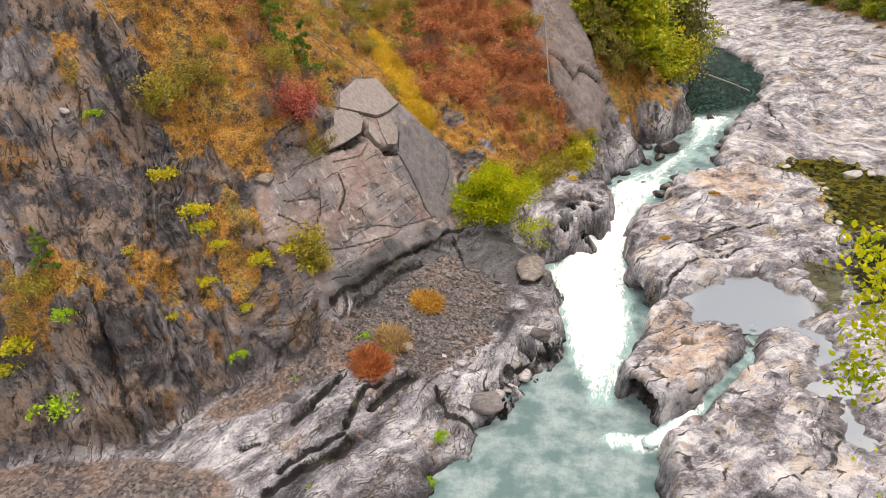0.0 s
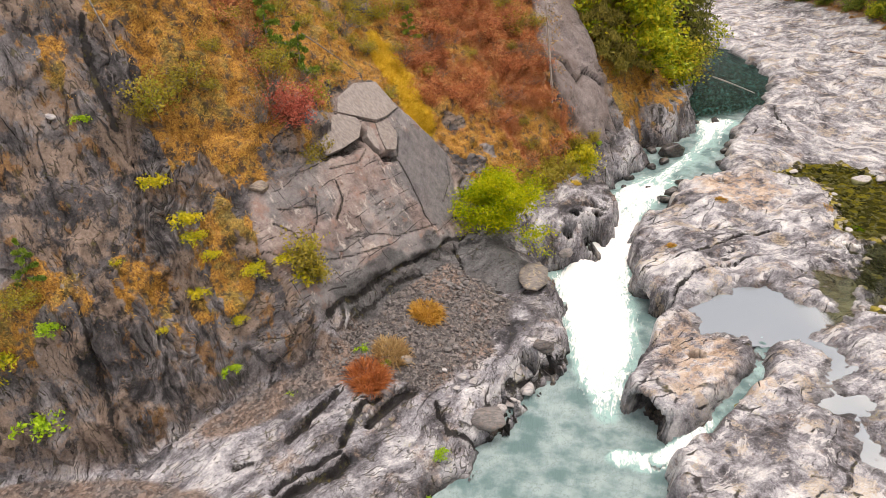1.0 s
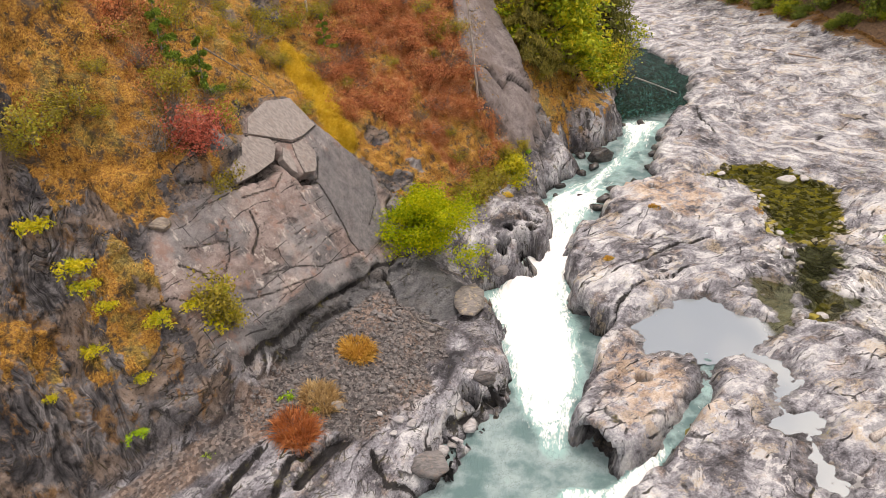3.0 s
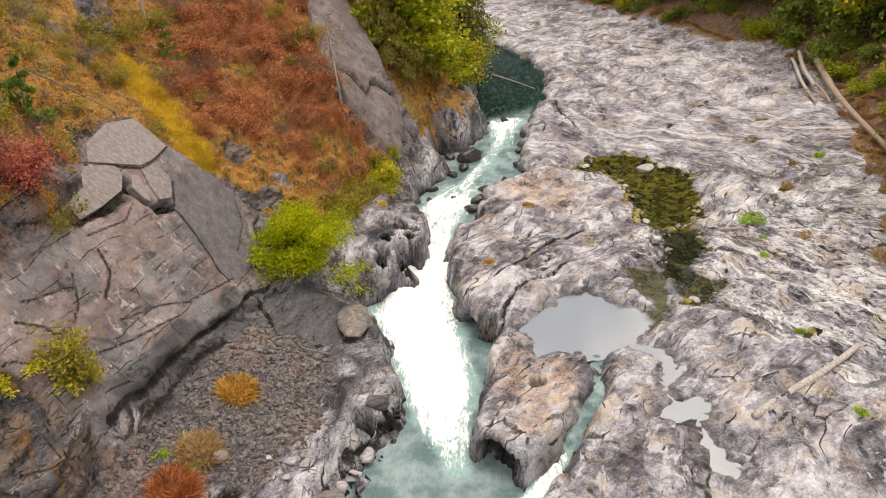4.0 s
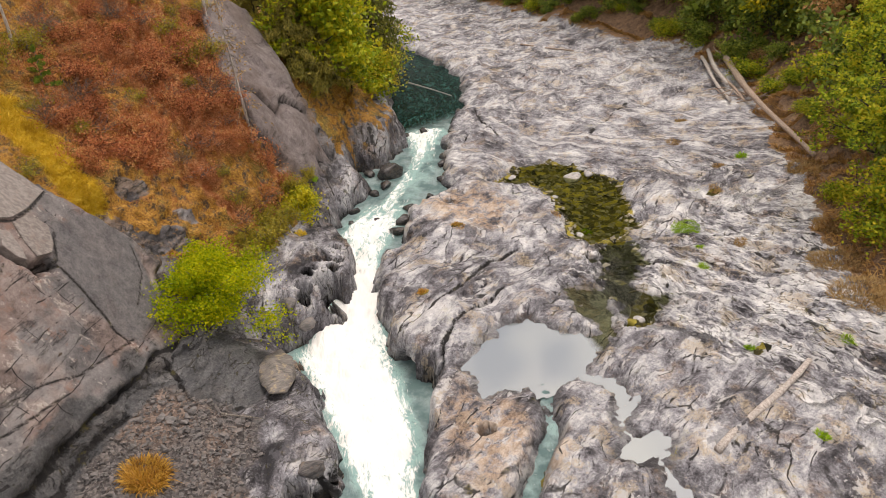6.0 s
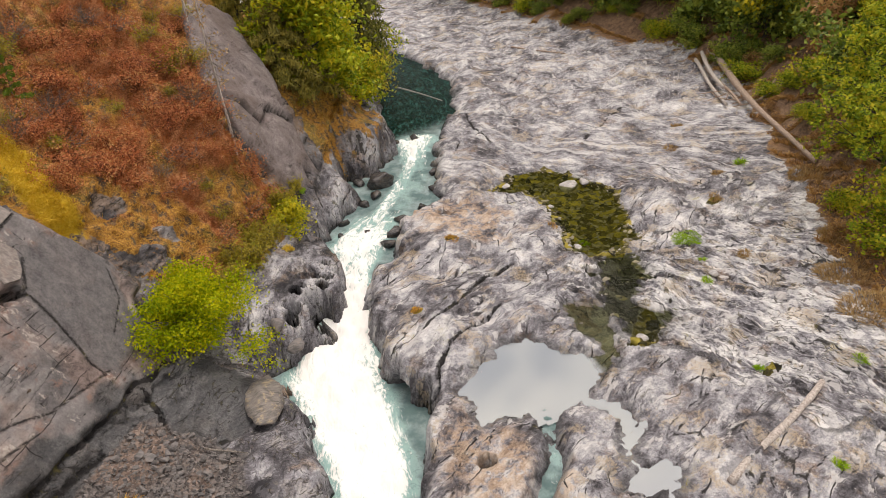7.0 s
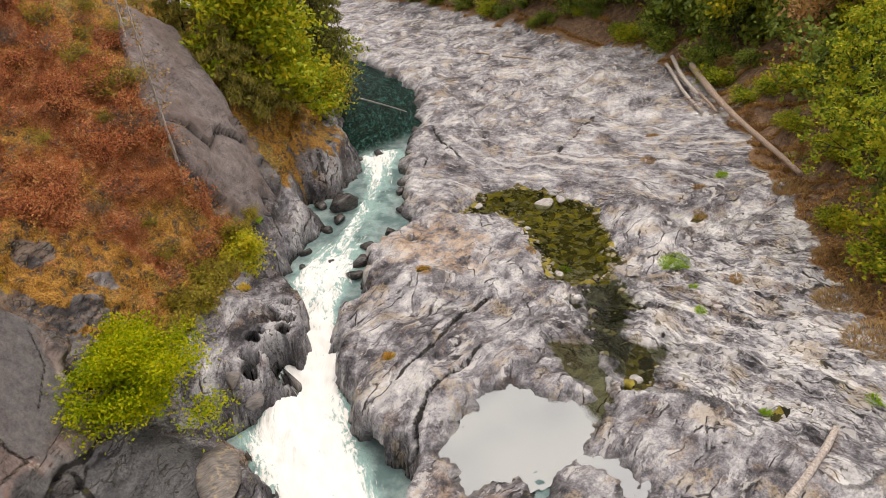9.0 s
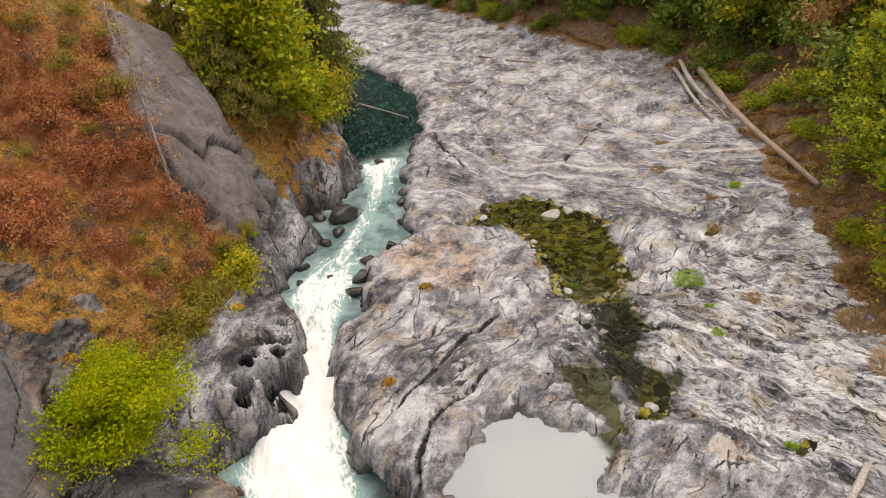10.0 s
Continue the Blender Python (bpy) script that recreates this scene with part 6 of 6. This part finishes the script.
# ---- left bank: trees ----
stand(broadleaf("maple_tree", rng, 10.5, 3.4, 10500, MAPLE_LEAF, 0.36, BARK, "green and gold bigleaf maple above the river", clump=0.5, limbs=26, start=0.25, thick=0.2, rise=0.3, twigs=5), 16.0, 58.0, 0)
stand(broadleaf("maple_tree", rng, 4.6, 2.0, 2600, MAPLE_LEAF, 0.32, BARK, "low green maple leaning over the ledge", clump=0.4, limbs=14, start=0.2, thick=0.1, twigs=4, lean=(0.25, -0.1)), 18.3, 59.6, 0)
for k, (x, y, h, w, leaf, n, label) in enumerate([(12.7, 54.8, 6.0, 2.9, CEDAR_LEAF, 11000, "olive drooping young cedar beside the grey face"),
                                                   (14.3, 56.2, 5.8, 2.6, CEDAR_LEAF, 10000, "olive drooping young cedar beside the grey face"),
                                                   (11.6, 59.0, 7.5, 2.8, CEDAR_LEAF, 7000, "olive drooping cedar on the slope"),
                                                   (15.5, 64.0, 12.0, 3.2, FIR_LEAF, 8000, "green conifer high on the slope"),
                                                   (23.4, 68.0, 17.0, 3.8, FIR_LEAF, 6500, "tall fir with mossy dark trunk above the pool"),
                                                   (26.6, 75.5, 15.0, 4.0, FIR_LEAF, 5500, "fir with drooping branches over the pool"),
                                                   (20.0, 69.0, 15.0, 3.6, FIR_LEAF, 6500, "tall fir behind the maple"),
                                                   (8.0, 66.0, 14.0, 3.6, FIR_LEAF, 7000, "green conifer high on the slope"),
                                                   (19.0, 78.0, 18.0, 4.2, FIR_LEAF, 8000, "tall dark fir behind the maple"),
                                                   (25.0, 86.0, 18.0, 4.4, FIR_LEAF, 8000, "tall dark fir behind the pool"),
                                                   (2.5, 62.0, 12.0, 3.2, FIR_LEAF, 6000, "green conifer high on the slope")]):
    stand(conifer("cedar_tree" if leaf is CEDAR_LEAF else "fir_tree", rng, h, w, leaf, BARK, label, n, 0.34 if h < 8 else 0.42, 0.6, 0.05 if h < 8 else 0.16, 0.14 if h < 8 else 0.34), x, y, k * 50)
for k, (x, y, h, w, n) in enumerate([(20.8, 63.0, 3.6, 2.0, 3000), (23.0, 67.5, 3.6, 2.2, 3000), (24.6, 70.6, 3.2, 2.0, 2600), (26.8, 77.0, 5.0, 2.8, 3000)]):
    stand(broadleaf("waterside_shrub", rng, h, w, n, OAK_LEAF if k != 1 else OLIVE_LEAF, 0.26, BARK, "green shrub leaning over the dark pool", "shrub", clump=0.5, limbs=14, start=0.1, thick=0.08, twigs=4, stems=2, lean=(0.4, 0)), x, y, k * 70)
YOUNG_FIR = leaf_material("bright_fir_spray", [(0.06, 0.11, 0.012), (0.15, 0.24, 0.02), (0.28, 0.36, 0.04)], 0.25)
small_fir = conifer("young_fir", rng, 2.6, 0.95, YOUNG_FIR, TWIG, "small bright green young fir on the slope", 2600, 0.2, 0.3, 0.05, 0.05)
stand(small_fir, -7.1, 32.2, 0, 1.15)
again(small_fir, -5.9, 32.4, 80, 1.1)
again(small_fir, -1.4, 44.2, 30, 0.9)
again(small_fir, -13.7, 21.5, 30, 0.75)

# bare snags above the grey face
def snag(rng, height, label, branches=64):
    ob = tagged(new("dead_snag"), label, "tree")
    trunk = wander(rng, (0, 0, -0.3), (0.02, 0, 1), height, 9, 0.03)
    part("trunk", mesh_from("trunk", *tubes([(trunk, 0.085 * np.linspace(1, 0.35, 10))])), PALE_WOOD, ob)
    paths, at = [], []
    for k in range(branches):
        f = 0.12 + 0.8 * rng.random()
        p = np.array([np.interp(f * 9, np.arange(10), trunk[:, c]) for c in range(3)])
        a = rng.random() * 6.283
        b = wander(rng, p, (math.cos(a), math.sin(a), -0.25), (1.1 - f) * 1.7 * (0.4 + rng.random()), 5, 0.2, 0.06)
        paths.append((b, 0.018 * np.linspace(1, 0.3, 6)))
        at += [b[3], b[4], b[5]]
    part("branchwork", mesh_from("branchwork", *tubes(paths, 4)), TWIG, ob)["kind"] = "stuff"
    at = np.repeat(np.array(at), 2, 0)
    part("lichen", mesh_from("lichen", *leaf_cloud(rng, at + rng.normal(size=at.shape) * 0.08, 0.14), soft=False), TAN_GRASS, ob, "pale hanging lichen")["kind"] = "stuff"
    return ob


stand(snag(rng, 8.6, "thin dead conifer with pale lichen on short twigs"), 7.6, 45.8, 0)
stand(snag(rng, 5.0, "bare grey pole of a dead conifer", 8), 7.4, 52.4, 0)
stand(snag(rng, 4.0, "bare grey pole of a dead conifer", 6), -2.2, 46.0, 0)

# fallen poles on the slope
def lying(name, x0, y0, x1, y1, r0, r1, mat, label, lift=0.08, roots=0, z0=None, z1=None):
    return log(name, rng, (x0, y0, (ground_at(x0, y0) if z0 is None else z0) + lift), (x1, y1, (ground_at(x1, y1) if z1 is None else z1) + lift), r0, r1, mat, label, roots)


lying("fallen_pole", -12.4, 28.2, -10.2, 26.6, 0.035, 0.015, TWIG, "thin grey dead stem lying on the slope", 0.3)
lying("fallen_pole", -6.0, 34.6, -3.5, 35.4, 0.035, 0.015, TWIG, "thin grey dead stem lying on the slope", 0.45)
lying("fallen_pole", 1.9, 29.5, 3.2, 28.9, 0.04, 0.02, TWIG, "thin grey branch lying on broken slate", 0.12)

# ---- left bank: stones ----
rng = np.random.default_rng(23)
shapes = [rock_mesh(rng, "talus_rock", 0.55 + 0.05 * k, 12) for k in range(6)]
talus_w = smooth(0.2, 0.8, MARKS["talus"]) * (signed(GX, GY, TALUS) < 0.3)
p, nor = scatter(rng, 190, talus_w * (0.3 + smooth(-1.5, 1.5, GX)))
for k, q in enumerate(p):
    s = 0.18 + 0.34 * rng.random() ** 3 + 0.12 * (k % 9 == 0)
    ob = part("talus_rock", shapes[k % 6], TALUS_STONE)
    ob.matrix_basis = pose(*(q + nor[k] * s * 0.12), rng.normal() * 20, rng.normal() * 20, rng.random() * 360) @ Matrix.Diagonal((s, s, s, 1))
    tagged(ob, "angular dark slate block in the rubble", "rock", "talus rocks")
p, nor = scatter(rng, 3800, talus_w)
stone_heap("talus_rubble", rng, p, nor, 0.06 + 0.24 * rng.random(len(p)) ** 2.2, TALUS_STONE, "dark broken slate rubble below the slab")
p, nor = scatter(rng, 1800, MARKS["talus"] * (signed(GX, GY, TALUS) > 0.1) * (GX > -18))
stone_heap("slope_rubble", rng, p, nor, 0.04 + 0.09 * rng.random(len(p)) ** 2, TALUS_STONE, "brown gravel along the cliff foot")
boulder(rng, "tan_boulder", 4.4, 31.6, 2.4, TAN_STONE, "tan stained grey boulder at the river edge", 0.5, 75, 0.38, 0.03, None, (1.5, 0.95, 0.9))
boulder(rng, "pinkish_boulder", -1.75, 24.6, 0.75, BROWN_STONE, "pinkish flat boulder beside dry grass", 0.6, 20, 0.2, 0.4)
for k, (x, y, s, mat) in enumerate([(0.5, 24.3, 0.55, BENCH_STONE), (1.0, 24.2, 0.6, BENCH_STONE), (2.1, 24.0, 0.8, BENCH_STONE), (2.6, 24.3, 0.9, BENCH_STONE), (1.3, 22.7, 1.9, TALUS_STONE), (0.2, 23.7, 0.4, BENCH_STONE), (3.3, 25.0, 0.9, BENCH_STONE),
                                    (2.3, 23.3, 0.7, BENCH_STONE), (-0.2, 24.4, 0.35, BENCH_STONE), (4.2, 26.5, 1.3, TALUS_STONE), (6.9, 35.9, 1.3, TALUS_STONE), (6.3, 36.4, 1.2, TALUS_STONE)]):
    tagged(boulder(rng, "bank_boulder", x, y, s, mat, "pale grey boulder on the river bank" if mat is BENCH_STONE else "dark grey block on the river bank", 0.55, k * 40, 0.22, 0.16), group="boulders beside the river")
boulder(rng, "pale_block", -7.1, 26.8, 0.9, BROWN_STONE, "pale block perched on the cliff edge", 0.7, 10, 0.25, 0.0)
boulder(rng, "pale_stone", -13.4, 25.2, 0.45, BENCH_STONE, "pale stone lodged on the cliff", 0.7, 10, 0.2, 0.3)

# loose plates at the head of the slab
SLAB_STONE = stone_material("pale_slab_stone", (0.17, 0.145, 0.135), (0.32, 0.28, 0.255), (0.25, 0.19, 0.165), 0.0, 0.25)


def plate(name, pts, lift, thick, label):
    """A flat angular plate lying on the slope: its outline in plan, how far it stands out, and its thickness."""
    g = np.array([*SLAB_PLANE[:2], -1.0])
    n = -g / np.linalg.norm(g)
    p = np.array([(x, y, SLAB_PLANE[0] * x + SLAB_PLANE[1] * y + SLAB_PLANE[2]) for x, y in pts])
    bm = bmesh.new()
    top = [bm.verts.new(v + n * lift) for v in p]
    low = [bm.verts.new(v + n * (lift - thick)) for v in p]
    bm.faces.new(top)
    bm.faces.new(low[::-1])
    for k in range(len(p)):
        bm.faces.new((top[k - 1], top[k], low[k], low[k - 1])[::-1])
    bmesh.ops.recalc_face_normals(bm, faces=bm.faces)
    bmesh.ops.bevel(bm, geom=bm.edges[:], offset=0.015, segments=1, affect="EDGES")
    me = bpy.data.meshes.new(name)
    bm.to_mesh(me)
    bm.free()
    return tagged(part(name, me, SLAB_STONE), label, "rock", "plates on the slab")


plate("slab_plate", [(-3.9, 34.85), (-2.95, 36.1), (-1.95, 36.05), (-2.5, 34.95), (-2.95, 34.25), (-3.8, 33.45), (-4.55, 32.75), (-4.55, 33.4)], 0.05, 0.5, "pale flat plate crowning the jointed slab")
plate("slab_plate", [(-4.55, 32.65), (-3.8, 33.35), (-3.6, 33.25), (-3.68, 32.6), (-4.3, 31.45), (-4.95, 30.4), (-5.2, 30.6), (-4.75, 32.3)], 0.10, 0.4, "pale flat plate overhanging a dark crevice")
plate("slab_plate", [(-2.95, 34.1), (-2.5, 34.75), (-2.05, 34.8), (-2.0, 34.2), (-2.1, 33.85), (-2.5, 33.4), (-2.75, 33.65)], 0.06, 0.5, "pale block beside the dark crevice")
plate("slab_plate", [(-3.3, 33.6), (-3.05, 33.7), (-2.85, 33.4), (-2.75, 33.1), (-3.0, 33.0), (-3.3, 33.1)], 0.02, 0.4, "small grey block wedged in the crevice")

# ---- river boulders ----
for k, (x, y, s) in enumerate([(17.6, 51.0, 2.5), (16.6, 49.3, 1.4), (15.4, 48.6, 1.0), (13.3, 46.7, 0.9), (12.6, 45.4, 0.8), (20.4, 48.4, 1.1), (21.7, 50.9, 1.2), (23.3, 57.4, 1.0), (21.6, 57.0, 0.9),
                                (15.5, 44.2, 1.5), (14.7, 43.2, 1.2), (16.6, 45.5, 1.1), (24.3, 55.4, 0.9), (16.4, 52.0, 1.2), (14.2, 45.2, 0.6), (18.4, 46.2, 1.2)]):
    st = (1.0, 0.7 + 0.5 * rng.random(), 0.8 + 0.5 * rng.random())
    tagged(boulder(rng, "river_boulder", x, y, s, WET_STONE, "dark wet boulder standing in the rapids", 0.65, k * 63, 0.25, 0.1, table(y, LEVELS), st), group="boulders in the river")

# ---- bench stones ----
rng = np.random.default_rng(31)
pale = [rock_mesh(rng, "bench_stone", 0.28 + 0.06 * k, 11) for k in range(5)]
bench_w = (~ZONE["left"]) * (ZONE["woods"] > 0.2) * (ZONE["pools"] > -0.5) * (ZONE["river"] > 1.0) * (GY > 15) * (GY < 75) * (GX < 60)
edge_w = bench_w * (0.06 + np.exp(-np.maximum(ZONE["woods"], 0) / 3.5) + 0.8 * np.exp(-(np.abs(signed(GX, GY, MOSS_POOL)) / 1.2) ** 2))
p, nor = scatter(rng, 190, edge_w)
for k, q in enumerate(p):
    s = 0.28 + 0.45 * rng.random() ** 2.5
    ob = part("bench_stone", pale[k % 5], BENCH_STONE)
    ob.matrix_basis = pose(*(q + nor[k] * s * 0.06), rng.normal() * 9, rng.normal() * 9, rng.random() * 360) @ Matrix.Diagonal((s, s, s, 1))
    tagged(ob, "flat pale stone lying on the bedrock bench", "stone", "stones on the bench")
p, nor = scatter(rng, 6000, edge_w)
stone_heap("bench_shingle", rng, p, nor, 0.07 + 0.25 * rng.random(len(p)) ** 2.5, BENCH_STONE, "pale flaky shingle strewn over the bench", 0.35)
for k, (x, y, s) in enumerate([(28.0, 43.8, 1.9), (29.0, 43.6, 1.2), (26.2, 29.9, 0.7), (26.6, 29.6, 0.6), (27.2, 26.8, 0.9), (23.2, 36.6, 0.8), (25.0, 41.6, 0.6), (20.4, 28.3, 0.8), (24.4, 45.8, 0.9), (25.2, 47.3, 0.9)]):
    tagged(boulder(rng, "bench_boulder", x, y, s, BENCH_STONE, "low pale boulder beside the mossy pool", 0.4, k * 51, 0.15, 0.14), group="boulders on the bench")

bed_w = (signed(GX, GY, MOSS_POOL) < -0.1) + 0.25 * (signed(GX, GY, DARK_POOL) < -0.1)
p, nor = scatter(rng, 800, bed_w)
BED_STONE = stone_material("olive_slimed_stone", (0.035, 0.03, 0.012), (0.20, 0.165, 0.04), (0.30, 0.24, 0.05))
stone_heap("pool_bed_stones", rng, p, nor, 0.15 + 0.5 * rng.random(len(p)) ** 2, BED_STONE, "olive slimed flat stones on the pool bed", 0.22)

# ---- driftwood ----
lying("bleached_log", 16.9, 20.2, 23.4, 21.9, 0.16, 0.12, PALE_WOOD, "bleached bare log lying on the bench", 0.12)
lying("driftwood_log", 54.6, 56.6, 39.8, 35.2, 0.30, 0.14, BROWN_WOOD, "long weathered driftwood trunk at the wood edge", 0.55, 7)
lying("driftwood_log", 55.0, 59.0, 48.0, 49.8, 0.2, 0.14, PALE_WOOD, "pale driftwood pole leaning on the pile", 0.7)
lying("driftwood_log", 53.6, 58.4, 46.2, 47.6, 0.18, 0.12, PALE_WOOD, "pale driftwood pole on the bench", 0.3)
lying("driftwood_log", 52.2, 55.4, 46.4, 46.4, 0.16, 0.1, BROWN_WOOD, "brown driftwood pole in the pile", 0.4)
for k in range(14):
    x, y = 46.5 + 3 * rng.random(), 46.2 + 4 * rng.random()
    a = rng.random() * 6.283
    lying("drift_stick", x, y, x + 1.6 * math.cos(a), y + 1.6 * math.sin(a), 0.05, 0.03, BROWN_WOOD, "grey stick jammed in the driftwood pile", 0.15 + 0.3 * rng.random())
log("leaning_branch", rng, (27.0, 68.4, 0.9), (29.8, 65.0, 0.0), 0.07, 0.03, PALE_WOOD, "pale bare branch dipping into the dark pool", 0)
lying("bench_stick", 45.2, 77.5, 47.9, 71.0, 0.1, 0.06, BROWN_WOOD, "weathered stick lying in a rock seam", 0.1)

# ---- right bank woods ----
rng = np.random.default_rng(41)
stand(broadleaf("gold_maple", rng, 9.5, 4.2, 6500, GOLD_LEAF, 0.42, BARK, "golden yellow maple at the wood edge", clump=0.6, limbs=20, start=0.3, thick=0.25, twigs=5), 58.0, 54.5, 0)
oaks = [(37.0, 28.6, 11.0, 4.4), (42.5, 33.0, 8.0, 3.6), (33.8, 25.0, 6.5, 2.8), (50.0, 39.0, 9.0, 4.2)]
for k, (x, y, h, w) in enumerate(oaks):
    stand(broadleaf("leaning_maple", rng, h, w, 7000, OAK_LEAF, 0.22, BARK, "green maple with dark crooked limbs over the bench", clump=0.22, limbs=22, start=0.2, thick=0.2, twigs=5, lean=(-0.18, 0.05), rise=0.25), x, y, k * 80)
stand(broadleaf("dry_maple", rng, 9.0, 4.2, 5000, BROWN_LEAF, 0.38, BARK, "brown-leaved maple in the woods", clump=0.6, limbs=20, start=0.25, thick=0.22, twigs=5), 52.0, 42.5, 0)
green_bush = tagged(broadleaf("wood_edge_bush", rng, 3.6, 2.3, 2300, DARK_LEAF, 0.33, BARK, "dark green bush along the wood edge", "bush", clump=0.5, limbs=16, start=0.08, thick=0.07, twigs=4, stems=3), group="bushes along the wood edge")
light_bush = tagged(broadleaf("wood_edge_bush", rng, 3.0, 2.1, 2300, OAK_LEAF, 0.29, BARK, "green bush along the wood edge", "bush", clump=0.45, limbs=16, start=0.08, thick=0.07, twigs=4, stems=3), group="bushes along the wood edge")
dry_bush = tagged(twiggy("dry_bush", rng, 1.6, 1.3, BROWN_LEAF, TWIG, 1500, 0.16, "brown dry thicket at the wood edge"), group="dry thickets")
green_tree = tagged(broadleaf("wood_tree", rng, 10.5, 4.2, 3600, DARK_LEAF, 0.56, BARK, "dark green broadleaf tree in the woods", clump=0.7, limbs=22, start=0.12, thick=0.25, twigs=5), group="trees of the woods")
wood_fir = tagged(conifer("wood_fir", rng, 15, 4.2, DARK_LEAF, BARK, "dark green fir in the woods", 4600, 0.62, 0.6, 0.08, 0.3), group="trees of the woods")


def along_edge(f, back):
    """A place at the wood edge, f of the way along it, so far back from it."""
    pts = np.array(WOODS[1:-1], float)
    seg = np.linalg.norm(np.diff(pts, axis=0), axis=1)
    s = np.concatenate([[0], np.cumsum(seg)])
    d = f * s[-1]
    x, y = np.interp(d, s, pts[:, 0]), np.interp(d, s, pts[:, 1])
    x2, y2 = np.interp(d + 0.5, s, pts[:, 0]), np.interp(d + 0.5, s, pts[:, 1])
    t = unit(np.array([x2 - x, y2 - y]))
    return x + t[1] * back, y - t[0] * back


placed = set()


def put_again(proto, x, y, turn, size, stretch=1.0):
    if proto.name in placed:
        again(proto, x, y, turn, size, 0.1, stretch)
    else:
        placed.add(proto.name)
        stand(proto, x, y, turn, size, 0.1)


for k in range(62):
    f = 1 - (1 - (k + rng.random() * 0.6) / 62) ** 1.0
    x, y = along_edge(f, 0.8 + 2.6 * rng.random())
    kind = dry_bush if k % 3 == 1 or (y < 45 and k % 3 == 0) else (light_bush if (k % 4 == 0 or y < 48) else green_bush)
    put_again(kind, x, y, rng.random() * 360, 0.35 + 0.5 * rng.random() ** 1.5, 0.7 + 0.5 * rng.random())
for k in range(56):
    x, y = along_edge(0.12 + 0.88 * (k + rng.random() * 0.7) / 56, 3.6 + 4 * rng.random())
    if y < 52 and k % 2:
        continue
    put_again(light_bush if k % 3 == 0 and y < 60 else green_bush, x, y, rng.random() * 360, 0.7 + 0.7 * rng.random(), 0.8 + 0.5 * rng.random())
for k in range(40):
    x, y = along_edge(0.2 + 0.8 * (k + rng.random() * 0.6) / 40, 6 + 6 * rng.random())
    if y < 48:
        continue
    put_again(green_tree if k % 3 else wood_fir, x, y, rng.random() * 360, 0.75 + 0.6 * rng.random(), 1.0 + 0.4 * rng.random())
for k in range(44):
    x, y = along_edge(0.15 + 0.85 * (k + rng.random() * 0.6) / 44, 14 + 16 * rng.random())
    put_again(wood_fir if k % 3 else green_tree, x, y, rng.random() * 360, (1.7 if y > 62 else 1.2) + 0.6 * rng.random(), 1.15)
woods_w = smooth(0.3, -0.8, ZONE["woods"]) * (ZONE["woods"] > -12) * (GY > 15) * (GY < 110) * (GX < 75)
grass_stuff("wood_edge_litter", 9000, woods_w * np.exp(np.minimum(ZONE["woods"], 0) / 4.0), 0.4, BROWN_LEAF, "brown dry grass and leaf litter at the wood edge", 0.03)
for k, (x, y, r) in enumerate([(28.9, 23.6, 1.3), (30.6, 26.2, 1.2), (29.6, 22.2, 1.2), (39.2, 34.8, 1.0), (55, 58, 1.2), (33.5, 28.6, 0.9)]):
    tagged(clump("tan_grass_patch", x, y, r, 1500, 0.42, TAN_GRASS, "tan patch of dry grass at the wood edge"), group="dry grass patches")

# tall maple whose outermost branch hangs near the camera's start
tall = tagged(new("riverside_maple"), "tall lime-leaved maple reaching over the river", "tree")
base_z = float(ground_at(7.5, 2.6))
top = wander(rng, (0, 0, -0.4), (0, 0, 1), 18.0, 10, 0.02)
paths, tips = [(top, 0.3 * np.linspace(1, 0.15, 11))], []
for k in range(20):
    f = 0.35 + 0.62 * (k + rng.random()) / 20
    q = np.array([np.interp(f * 10, np.arange(11), top[:, c]) for c in range(3)])
    a = rng.uniform(-2.0, 2.0)
    limb = wander(rng, q, (math.cos(a), math.sin(a), 0.3), 2.6 + 1.5 * rng.random(), 6, 0.15)
    paths.append((limb, 0.08 * np.linspace(1, 0.15, 7)))
    tips += [limb[-1], limb[-2], limb[-3]]
reach = np.array([(0.0, 0, 14.4), (-1.6, 0.15, 15.2), (-3.2, 0.3, 15.8), (-4.6, 0.4, 16.0), (-5.35, 0.45, 15.9)])
reach[:, 2] += 0.1 - base_z
paths.append((reach, 0.06 * np.linspace(1, 0.15, 5)))
part("trunk", mesh_from("trunk", *tubes(paths)), BARK, tall)
tips = np.array(tips)
at = tips[rng.integers(0, len(tips), 5000)] + rng.normal(size=(5000, 3)) * 0.5
near = np.array([(-5.35, 0.45, 16.3), (-5.25, 0.45, 16.05), (-5.2, 0.5, 15.8), (-5.3, 0.4, 15.6), (-5.0, 0.45, 15.95), (-4.7, 0.4, 16.0), (-5.1, 0.45, 16.2)])
near[:, 2] -= base_z
part("crown", mesh_from("crown", *leaf_cloud(rng, at, 0.075), soft=False), GREEN_YELLOW, tall)
part("leaf_spray", mesh_from("leaf_spray", *leaf_cloud(rng, near[rng.integers(0, 7, 1100)] + rng.normal(size=(1100, 3)) * 0.08, 0.042), soft=False), GREEN_YELLOW, tall)
tall.matrix_basis = pose(7.5, 2.6, base_z)
